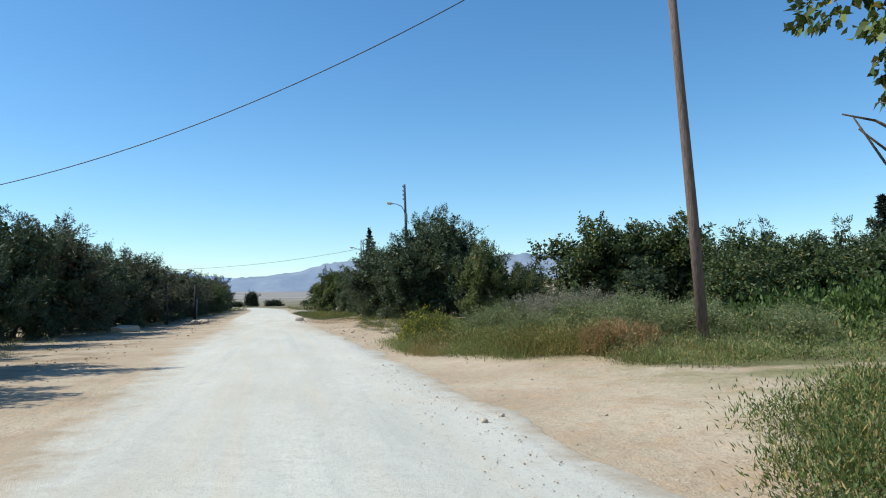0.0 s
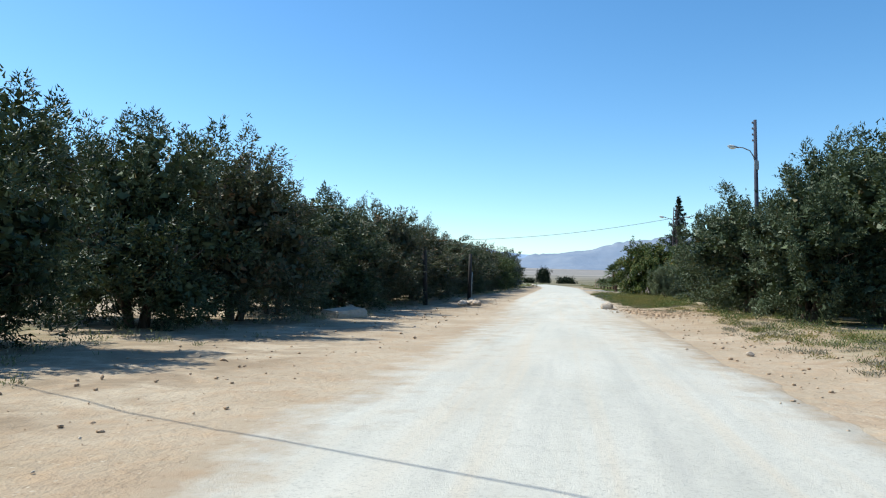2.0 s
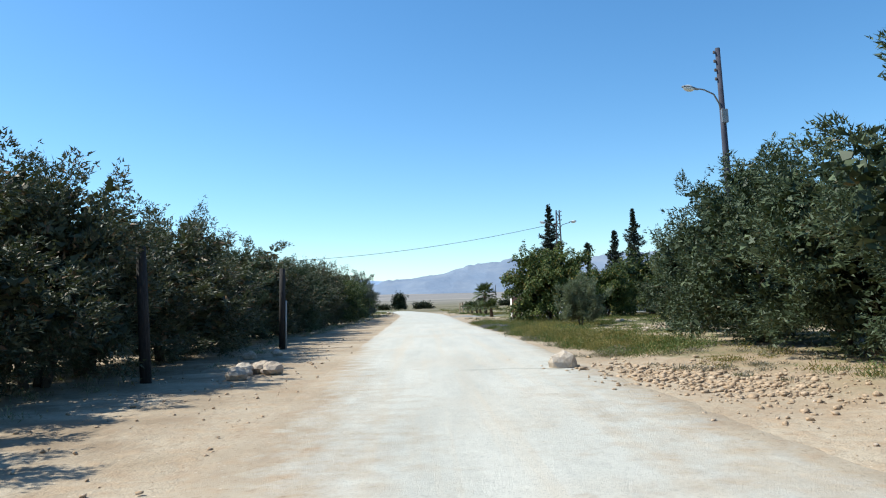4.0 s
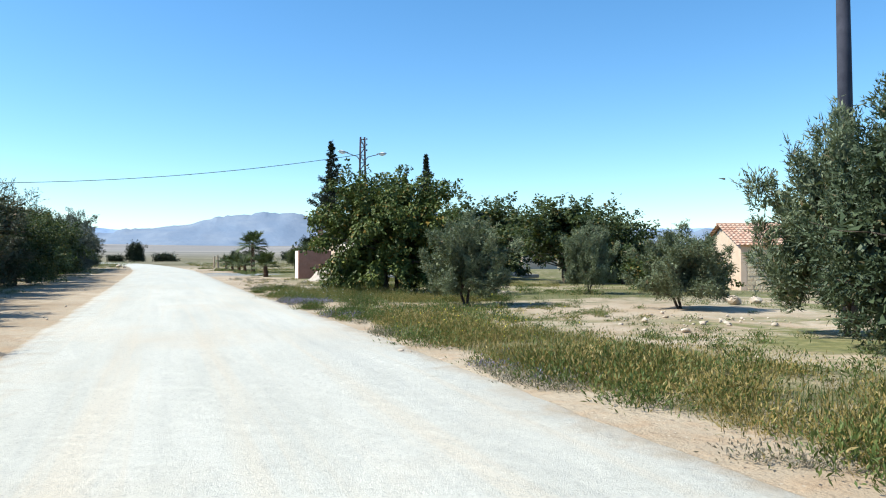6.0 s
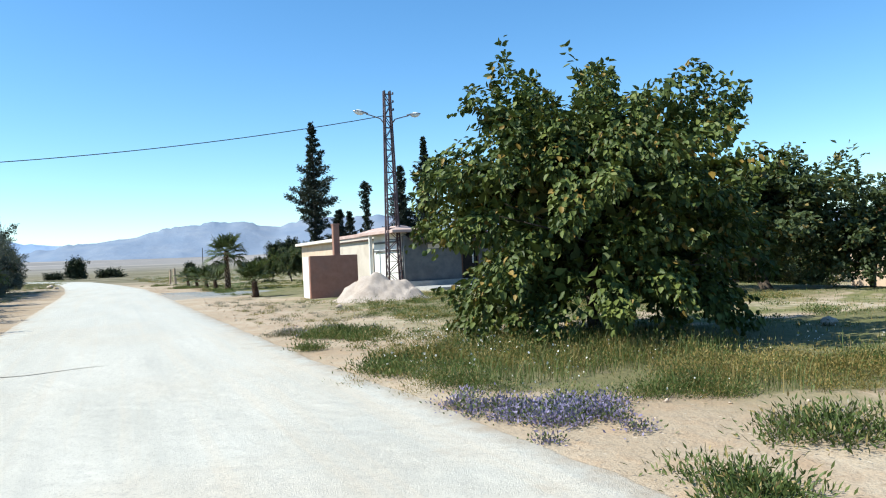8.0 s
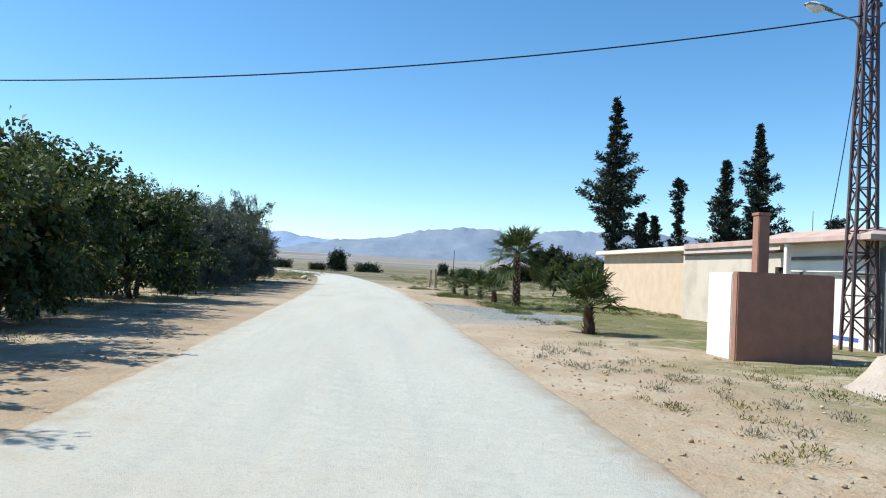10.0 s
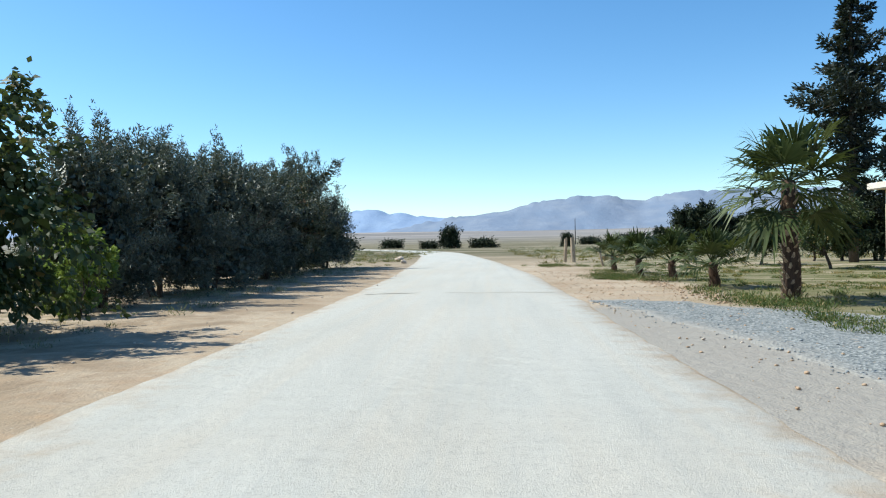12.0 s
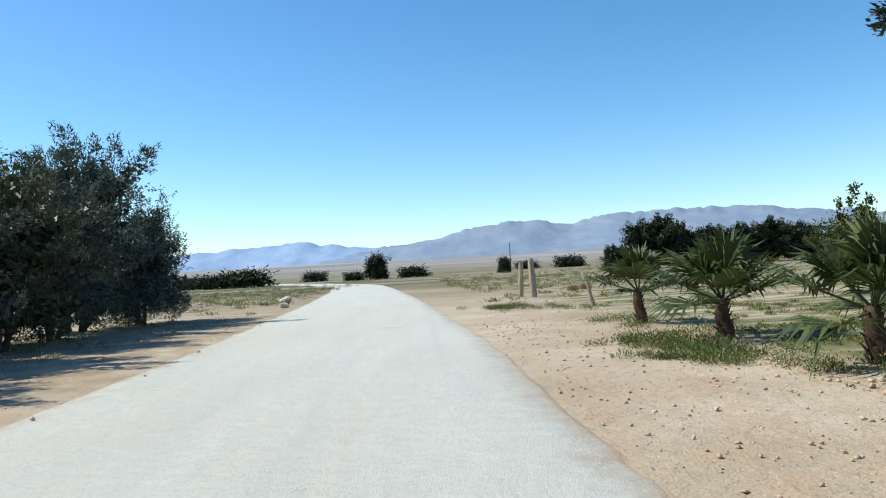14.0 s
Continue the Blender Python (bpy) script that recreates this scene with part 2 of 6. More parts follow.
# silvery leaves, greyed and lightened further to carry windscreen haze in their colour
OLIVE_HAZED = leafy("silvery_hazed_olive_leaves", (0.036, 0.047, 0.036), (0.078, 0.094, 0.072), (0.19, 0.21, 0.165), (0.15, 0.12, 0.06), 0.02, 0.05, 0.5)
OLIVE_PALE = leafy("pale_olive_leaves", (0.05, 0.066, 0.036), (0.12, 0.144, 0.078), (0.27, 0.30, 0.18), (0.17, 0.13, 0.07), 0.05)
SALTBUSH = leafy("saltbush_leaves", (0.055, 0.075, 0.03), (0.135, 0.16, 0.066), (0.28, 0.30, 0.145), (0.32, 0.26, 0.13), 0.1, 0.22)
DRYBUSH = leafy("dried_shrub_leaves", (0.13, 0.114, 0.085), (0.235, 0.205, 0.155), (0.37, 0.325, 0.255), (0.10, 0.11, 0.05), 0.15, 0.15)
GOLDBUSH = leafy("flowering_weed_leaves", (0.04, 0.06, 0.013), (0.09, 0.11, 0.025), (0.20, 0.20, 0.05), (0.60, 0.46, 0.03), 0.16, 0.15)
BROAD_DARK = leafy("dull_broad_leaves", (0.016, 0.028, 0.011), (0.045, 0.066, 0.024), (0.115, 0.14, 0.06), (0.20, 0.15, 0.05), 0.05, 0.15)
PALMBOOT = material("palm_leaf_bases", bark_look((0.20, 0.13, 0.085), (0.62, 0.48, 0.34)), 0.9)
TAMARISK = leafy("yellow_green_leaves", (0.04, 0.05, 0.018), (0.10, 0.12, 0.04), (0.19, 0.21, 0.085), (0.22, 0.18, 0.07), 0.1)
BROAD = leafy("broad_leaves", (0.018, 0.034, 0.008), (0.050, 0.078, 0.017), (0.175, 0.20, 0.048), (0.24, 0.16, 0.035), 0.06, 0.07)
LIME = leafy("lime_leaves", (0.07, 0.12, 0.02), (0.13, 0.20, 0.04), (0.24, 0.32, 0.08), None, 0, 0.35)
NEEDLE = leafy("conifer_needles", (0.009, 0.015, 0.012), (0.021, 0.030, 0.024), (0.05, 0.063, 0.047), None, 0, 0.04)
PINE = leafy("pine_needles", (0.010, 0.017, 0.008), (0.022, 0.033, 0.014), (0.05, 0.064, 0.028), None, 0, 0.0)
FAN = leafy("fan_leaves", (0.015, 0.024, 0.008), (0.04, 0.058, 0.018), (0.12, 0.145, 0.05), (0.22, 0.19, 0.09), 0.04, 0.12)
GREEN = leafy("green_weeds", (0.03, 0.055, 0.013), (0.075, 0.115, 0.028), (0.17, 0.20, 0.065), (0.34, 0.26, 0.11), 0.12, 0.15)
CANE = leafy("cane_leaves", (0.022, 0.045, 0.010), (0.045, 0.082, 0.018), (0.11, 0.155, 0.04), None, 0, 0.12)
STRAW = leafy("dry_grass", (0.17, 0.12, 0.04), (0.30, 0.215, 0.08), (0.48, 0.37, 0.165), (0.11, 0.13, 0.04), 0.3, 0.25)
VERGE = leafy("verge_weed_leaves", (0.06, 0.085, 0.025), (0.135, 0.165, 0.055), (0.27, 0.295, 0.12), (0.36, 0.27, 0.10), 0.1, 0.25)
GOLDWEED = leafy("golden_weeds", (0.11, 0.09, 0.025), (0.25, 0.185, 0.058), (0.43, 0.325, 0.12), (0.09, 0.12, 0.03), 0.3, 0.2)
GREYWEED = leafy("grey_green_weeds", (0.08, 0.09, 0.045), (0.16, 0.17, 0.09), (0.28, 0.28, 0.17), (0.36, 0.30, 0.20), 0.15, 0.2)
RUST = leafy("dead_red_weeds", (0.18, 0.09, 0.04), (0.30, 0.17, 0.08), (0.42, 0.27, 0.14), None, 0, 0.2)
PURPLE = leafy("purple_flowers", (0.13, 0.11, 0.17), (0.24, 0.20, 0.34), (0.40, 0.36, 0.52), (0.12, 0.15, 0.06), 0.35, 0.2)
YELLOW = leafy("yellow_flowers", (0.55, 0.42, 0.03), (0.70, 0.58, 0.05), (0.75, 0.66, 0.10), None, 0, 0.2)
WHITE = leafy("white_flowers", (0.6, 0.6, 0.55), (0.75, 0.74, 0.68), (0.8, 0.8, 0.76), None, 0, 0.2)


# ---- building helpers ----
def part(name, data, mat, parent=None, label="", smooth=False):
    """Links mesh data (a bmesh or vertices and faces) as one object, under a thing if one is given."""
    me = bpy.data.meshes.new(name)
    if isinstance(data, bmesh.types.BMesh):
        data.to_mesh(me)
        data.free()
    else:
        v, f = data
        v = np.asarray(v, dtype=np.float32)
        if isinstance(f, np.ndarray):
            k = f.shape[1]
            me.vertices.add(len(v)), me.loops.add(f.size), me.polygons.add(len(f))
            me.vertices.foreach_set("co", v.ravel())
            me.loops.foreach_set("vertex_index", f.ravel().astype(np.int32))
            me.polygons.foreach_set("loop_start", np.arange(0, f.size, k, dtype=np.int32))
            me.update(calc_edges=True)
        else:
            me.from_pydata(v.tolist(), [], f)
    me.materials.append(mat)
    if smooth:
        me.polygons.foreach_set("use_smooth", np.ones(len(me.polygons), dtype=bool))
    ob = new(name, me)
    if parent is not None:
        ob.parent = parent
    if label:
        tagged(ob, label)
    return ob


def thing(name, m, label, category, group="", kind=""):
    ob = new(name)
    ob.matrix_basis = m
    ob.empty_display_size = 0.2
    return tagged(ob, label, category, group, kind)


def box(x0, x1, y0, y1, z0, z1, bevel=0.0, bm=None):
    bm = bmesh.new() if bm is None else bm
    r = bmesh.ops.create_cube(bm, size=1)
    for v in r["verts"]:
        v.co = Vector((x0 + (v.co.x + 0.5) * (x1 - x0), y0 + (v.co.y + 0.5) * (y1 - y0), z0 + (v.co.z + 0.5) * (z1 - z0)))
    if bevel:
        edges = list({e for v in r["verts"] for e in v.link_edges})
        bmesh.ops.bevel(bm, geom=edges, offset=bevel, segments=2, affect="EDGES")
    return bm


def tubes(segs, sides=6):
    """Tapered tubes from (start, end, radius, end radius)."""
    vs, fs = [], []
    ring = [(math.cos(2 * math.pi * i / sides), math.sin(2 * math.pi * i / sides)) for i in range(sides)]
    for a, b, ra, rb in segs:
        a, b = Vector(a), Vector(b)
        d = (b - a).normalized()
        u = d.orthogonal().normalized()
        w = d.cross(u)
        o = len(vs)
        for c, r in ((a, ra), (b, rb)):
            vs += [tuple(c + (u * p + w * q) * r) for p, q in ring]
        for i in range(sides):
            j = (i + 1) % sides
            fs.append((o + i, o + j, o + sides + j, o + sides + i))
        fs.append(tuple(o + i for i in reversed(range(sides))))
        fs.append(tuple(o + sides + i for i in range(sides)))
    return vs, fs


def chain(points, radii, sides=8):
    """One smooth tube along points."""
    vs, fs = [], []
    pts = [Vector(p) for p in points]
    u = None
    for i, p in enumerate(pts):
        d = (pts[min(i + 1, len(pts) - 1)] - pts[max(i - 1, 0)]).normalized()
        u = d.orthogonal().normalized() if u is None else (u - d * u.dot(d)).normalized()
        w = d.cross(u)
        vs += [tuple(p + (u * math.cos(2 * math.pi * k / sides) + w * math.sin(2 * math.pi * k / sides)) * radii[i]) for k in range(sides)]
    for i in range(len(pts) - 1):
        for k in range(sides):
            j = (k + 1) % sides
            fs.append((i * sides + k, i * sides + j, (i + 1) * sides + j, (i + 1) * sides + k))
    fs.append(tuple(reversed(range(sides))))
    fs.append(tuple((len(pts) - 1) * sides + k for k in range(sides)))
    return vs, fs


def unit(a):
    return a / np.maximum(np.linalg.norm(a, axis=-1, keepdims=True), 1e-6)


def leaves(rng, base, way, length, width, fold=0.25, face=0.0):
    """A folded diamond leaf at each base, along each way, turned roughly towards face if one is given."""
    n = len(base)
    side = unit(np.cross(way, face + rng.normal(size=(n, 3)) * (1.0 if np.ndim(face) == 0 else 0.4)))
    up = np.cross(side, way)
    L, W = np.reshape(length, (-1, 1)) * np.ones((n, 1)), np.reshape(width, (-1, 1)) * np.ones((n, 1))
    mid = base + way * L * 0.45 + up * W * fold
    v = np.stack([base, mid + side * W * 0.5, base + way * L, mid - side * W * 0.5], axis=1).reshape(-1, 3)
    return v, np.arange(4 * n).reshape(-1, 4)


ROAD_Y = (-60, 8, 22, 42, 62, 78, 94, 110, 122, 142, 165, 182, 200, 230, 330)
RIGHT = (2.0, 2.05, 2.0, 1.75, 1.9, 1.55, 1.5, 1.5, 1.35, 0.2, -1.6, -3.2, -6.6, -15, -48)
LEFT = (-2.0, -2.05, -2.7, -2.95, -3.1, -3.2, -3.35, -3.5, -3.7, -4.7, -6.3, -8.2, -11.6, -20, -53)
ROAD_MID = [(a + b) / 2 for a, b in zip(LEFT, RIGHT)]
ROAD_HALF = [(b - a) / 2 for a, b in zip(LEFT, RIGHT)]


def ground_z(x, y):
    """Height of the ground: flat by the road, a mound behind the first pole, a dip by the tiled house, a plain that climbs to the hills."""
    z = 0.05 * noise.noise((x * 0.35, y * 0.35, 0.3)) + 0.025 * noise.noise((x * 1.7, y * 1.7, 4.0))
    mid, half = np.interp(y, ROAD_Y, ROAD_MID), np.interp(y, ROAD_Y, ROAD_HALF)
    off = max(abs(x - mid) - half, 0.0)
    z = z * min(off / 1.3, 1.0) - 0.002
    if off == 0.0:
        z -= 0.03 * min((half - abs(x - mid)) / 0.6, 1.0)
    if x > 2 and y < 62:
        z += 0.16 * min(max((x - 2.8) / 2.0, 0), 1) * min(max((62 - y) / 6, 0), 1)
    z += 0.2 * math.exp(-((x - 7.6) / 2.4) ** 2 - ((y - 21.5) / 4.2) ** 2)
    s = min(max((x - 19) / 8, 0), 1) * min(max((y - 66) / 8, 0), 1) * min(max((112 - y) / 10, 0), 1)
    z -= 1.5 * s * s * (3 - 2 * s)
    d = math.hypot(x, y)
    k = min(max((d - 260) / 2600, 0), 1)
    z += 44 * k * k * (1.6 - 0.6 * k) + k * 10 * noise.noise((x * 0.0011, y * 0.0011, 2.0))
    return z


def road_edge(y, side):
    x = float(np.interp(y, ROAD_Y, RIGHT if side > 0 else LEFT)) + side * 0.2
    ragged = float(np.interp(y, [24, 60], [1.0, 0.45]))
    return x + ragged * (0.2 * noise.noise((y * 0.55, side * 9.0, 0)) + 0.1 * noise.noise((y * 2.3, side * 5.0, 1)) + 0.05 * noise.noise((y * 7.0, side, 2)))


def road_z(x, y):
    a, b = road_edge(y, -1), road_edge(y, 1)
    return float(np.interp(x, [a, a + 0.35, a + 0.9, (a + b) / 2, b - 0.9, b - 0.35, b], [-0.035, 0.004, 0.018, 0.04, 0.028, 0.022, -0.035])) + 0.012 * noise.noise((0, y * 0.4, 5))


def ticks(marks):
    out = []
    for a, b, step in marks:
        n = max(1, round((b - a) / step))
        out += [a + (b - a) * i / n for i in range(n)]
    return out + [marks[-1][1]]


# ---- the ground, the hills and the road ----
gx = ticks([(-4600, -1000, 400), (-1000, -200, 100), (-200, -40, 20), (-40, -12, 2.0), (-12, -3.5, 0.45), (-3.5, 2, 0.9), (2, 12, 0.4), (12, 34, 1.2), (34, 60, 4), (60, 200, 20), (200, 1000, 100), (1000, 4600, 400)])
gy = ticks([(-4000, -300, 370), (-300, -20, 40), (-20, 2, 2), (2, 140, 0.45), (140, 200, 3), (200, 400, 12), (400, 1000, 60), (1000, 4600, 240)])
gv = [(x, y, ground_z(x, y)) for y in gy for x in gx]
nx = len(gx)
gf = np.array([(j * nx + i, j * nx + i + 1, (j + 1) * nx + i + 1, (j + 1) * nx + i) for j in range(len(gy) - 1) for i in range(nx - 1)])
EDGE1 = [(8, 26.0), (11.2, 12.0), (11.9, 5.4), (12.5, 4.9), (13.9, 4.8), (14.5, 4.4), (15.1, 3.8), (16.5, 3.2), (18.2, 2.75), (20, 2.55), (22.7, 2.7), (25, 3.3), (30, 4.2), (36, 5.0)]
EDGE2 = [(28, 3.8), (36, 3.8), (42, 4.6), (50, 2.6), (55, 2.4), (58, 2.15), (68, 2.15), (72, 2.6), (80, 2.4), (95, 3.5), (130, 3.6)]

EDGE0 = [(4, 1.9), (5.5, 2.2), (7.1, 2.75), (8.2, 3.6), (9.0, 4.5), (9.7, 5.7), (10.3, 7.2)]
EDGE3 = [(66, 2.4), (69.4, 5.6), (70, 4.5), (71, 3.0), (71.8, 2.1), (74, 2.1), (75, 2.5), (75.9, 3.5), (80, 4.6)]


def turf_at(x, y):
    """How thickly weeds cover the soil here, from 0 to 1."""
    if x < 1.5 or x > 40 or y < 4 or y > 140:
        return 0.0
    if 10.2 < y < 36:
        return min(max((x - np.interp(y, [e[0] for e in EDGE1], [e[1] for e in EDGE1])) / 0.5, 0), 1)
    if y <= 10.2:
        return min(max((x - np.interp(y, [e[0] for e in EDGE0], [e[1] for e in EDGE0])) / 0.4, 0), 1)
    if 67 <= y < 75.2:
        return (0.6 if y < 69.8 else 1.0) * min(max((x - np.interp(y, [e[0] for e in EDGE3], [e[1] for e in EDGE3])) / 0.5, 0), 1) * min(max((24 - x) / 6, 0), 1)
    if 75.2 <= y < 96:
        return np.interp(y, [75.2, 77.2, 79, 84, 93, 95.5], [0.15, 0.25, 0.85, 0.85, 0.6, 0.0]) * min(max((x - np.interp(y, [76, 78, 79, 83, 86, 95], [4.4, 4.6, 5.1, 4.8, 6.2, 8.0])) / 0.8, 0), 1) * min(max((26 - x) / 5, 0), 1)
    if 47 < y < 67:
        return (0.8 if y < 62.5 else 0.25) * min(max((x - np.interp(y, [e[0] for e in EDGE2], [e[1] for e in EDGE2])) / 0.5, 0), 1) * min(max((5.6 - x) / 0.8, 0), 1)
    if 97 < y < 134:
        return 0.85 * min(max((x - 4.6) / 0.6, 0), 1) * float(np.interp(y, [120, 127], [1, 0.6]))
    return 0.0


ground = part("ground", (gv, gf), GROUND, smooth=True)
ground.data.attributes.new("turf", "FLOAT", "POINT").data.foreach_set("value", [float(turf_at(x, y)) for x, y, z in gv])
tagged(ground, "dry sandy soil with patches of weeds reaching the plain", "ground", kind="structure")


def hills(name, skyline, near, far, foot, seed, mat, label):
    """A range of hills: a skyline of (degrees from north, degrees of height) at distance far, sloping down to foot at near."""
    az = np.linspace(skyline[0][0], skyline[-1][0], 320)
    top = np.interp(az, [s[0] for s in skyline], [s[1] for s in skyline])
    rows, vs = 14, []
    for r in range(rows + 1):
        u = r / rows
        for a, e in zip(az, top):
            d = near + (far - near) * u
            zt = math.tan(radians(e)) * far + 1.2
            p = (d * math.sin(radians(a)), d * math.cos(radians(a)) + 80)
            gully = noise.fractal((p[0] * 0.004 + seed, p[1] * 0.0016, seed), 0.9, 2.1, 5)
            z = foot + (zt - foot) * (u ** 1.5) + gully * 30 * u * (1.06 - u) * 2 + (15 * noise.fractal((a * 0.9, seed, 4.0), 0.8, 2.2, 6) if r >= rows - 1 else 0)
            vs.append((*p, z))
    n = len(az)
    fs = np.array([(j * n + i, j * n + i + 1, (j + 1) * n + i + 1, (j + 1) * n + i) for j in range(rows) for i in range(n - 1)])
    return tagged(part(name, (vs, fs), mat, smooth=True), label, "hills", kind="structure")


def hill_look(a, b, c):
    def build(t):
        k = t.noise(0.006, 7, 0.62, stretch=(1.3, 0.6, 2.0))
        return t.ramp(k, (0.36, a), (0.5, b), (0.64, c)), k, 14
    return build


# blue and grey of distance haze are mixed into both ranges' base colours
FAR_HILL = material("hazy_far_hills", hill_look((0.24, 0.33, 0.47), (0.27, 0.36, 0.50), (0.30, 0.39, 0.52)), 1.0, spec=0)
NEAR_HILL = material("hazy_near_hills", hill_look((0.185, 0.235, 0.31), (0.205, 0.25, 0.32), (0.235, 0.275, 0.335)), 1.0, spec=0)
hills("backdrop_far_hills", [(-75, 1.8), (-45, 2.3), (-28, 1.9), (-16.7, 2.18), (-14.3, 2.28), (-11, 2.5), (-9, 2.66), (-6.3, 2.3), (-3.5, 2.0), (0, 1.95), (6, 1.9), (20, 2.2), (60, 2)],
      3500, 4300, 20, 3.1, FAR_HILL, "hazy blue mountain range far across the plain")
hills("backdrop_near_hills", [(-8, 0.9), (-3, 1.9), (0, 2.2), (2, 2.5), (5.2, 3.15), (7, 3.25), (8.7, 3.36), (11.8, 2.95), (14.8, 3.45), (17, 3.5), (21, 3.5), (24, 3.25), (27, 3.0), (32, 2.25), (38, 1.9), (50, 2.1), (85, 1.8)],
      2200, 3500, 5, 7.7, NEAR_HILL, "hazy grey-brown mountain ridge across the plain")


rv, rim = [], []
ry = ticks([(-60, 0, 4), (0, 140, 0.22), (140, 330, 1.5)])
for y in ry:
    a, b = road_edge(y, -1), road_edge(y, 1)
    bump = 0.012 * noise.noise((0, y * 0.4, 5))
    dusty = max(0.0, 1 - abs(y - 38) / 17)
    side = float(np.interp(y, [45, 60], [1.0, 0.45]))
    for x, z, r in ((a, -0.03, 1.4), (a + 0.3, -0.002, 1.0 * side), (a + 0.6, 0.006 + bump, 0.6 * side + 0.3 * dusty), (a + 1.1, 0.014 + bump, 0.18 * side + 0.45 * dusty), (a + (b - a) * 0.5, 0.04 + bump, 0.15 * dusty), (b - 1.1, 0.03 + bump, 0.05 + 0.45 * dusty), (b - 0.5, 0.02 + bump, 0.2 + 0.5 * dusty), (b - 0.14, 0.010, 0.6 + 0.5 * dusty), (b, -0.03, 1.3)):
        rv.append((x, y, z)), rim.append(r)
rf = np.array([(j * 9 + i, j * 9 + i + 1, (j + 1) * 9 + i + 1, (j + 1) * 9 + i) for j in range(len(ry) - 1) for i in range(8)])
road = part("road", (rv, rf), ROAD, smooth=True)
road.data.attributes.new("rim", "FLOAT", "POINT").data.foreach_set("value", rim)
tagged(road, "pale worn asphalt road with ragged dusty edges", "road", kind="structure")


# ---- trees ----
def limbs(rng, height, spread, stems, thick, tips=14, lean=0.25):
    """Stems that fork into limbs; returns the tubes."""
    segs = []
    for s in range(stems):
        a = rng.uniform(0, 6.28)
        p = np.array([0.12 * math.cos(a), 0.12 * math.sin(a), -0.12]) * (1 if stems > 1 else 0.3)
        p[2] = -0.15
        d = unit(np.array([lean * math.cos(a), lean * math.sin(a), 1.0]))
        r = thick
        for k in range(4):
            q = p + d * height * 0.13 + rng.normal(size=3) * 0.03
            segs.append((p, q, r, r * 0.84))
            p, r = q, r * 0.84
            d = unit(d + rng.normal(size=3) * 0.18 + np.array([0, 0, 0.1]))
            if k >= 1:
                for b in range(2 if k < 3 else max(2, tips // (2 * stems))):
                    e = unit(np.array([*rng.normal(size=2), rng.uniform(0.2, 1.1)]))
                    q0, r0 = p, r * 0.55
                    for m in range(3):
                        q1 = q0 + e * spread * rng.uniform(0.22, 0.36)
                        segs.append((q0, q1, r0, r0 * 0.62))
                        q0, r0 = q1, r0 * 0.62
                        e = unit(e + rng.normal(size=3) * 0.3)
    return segs


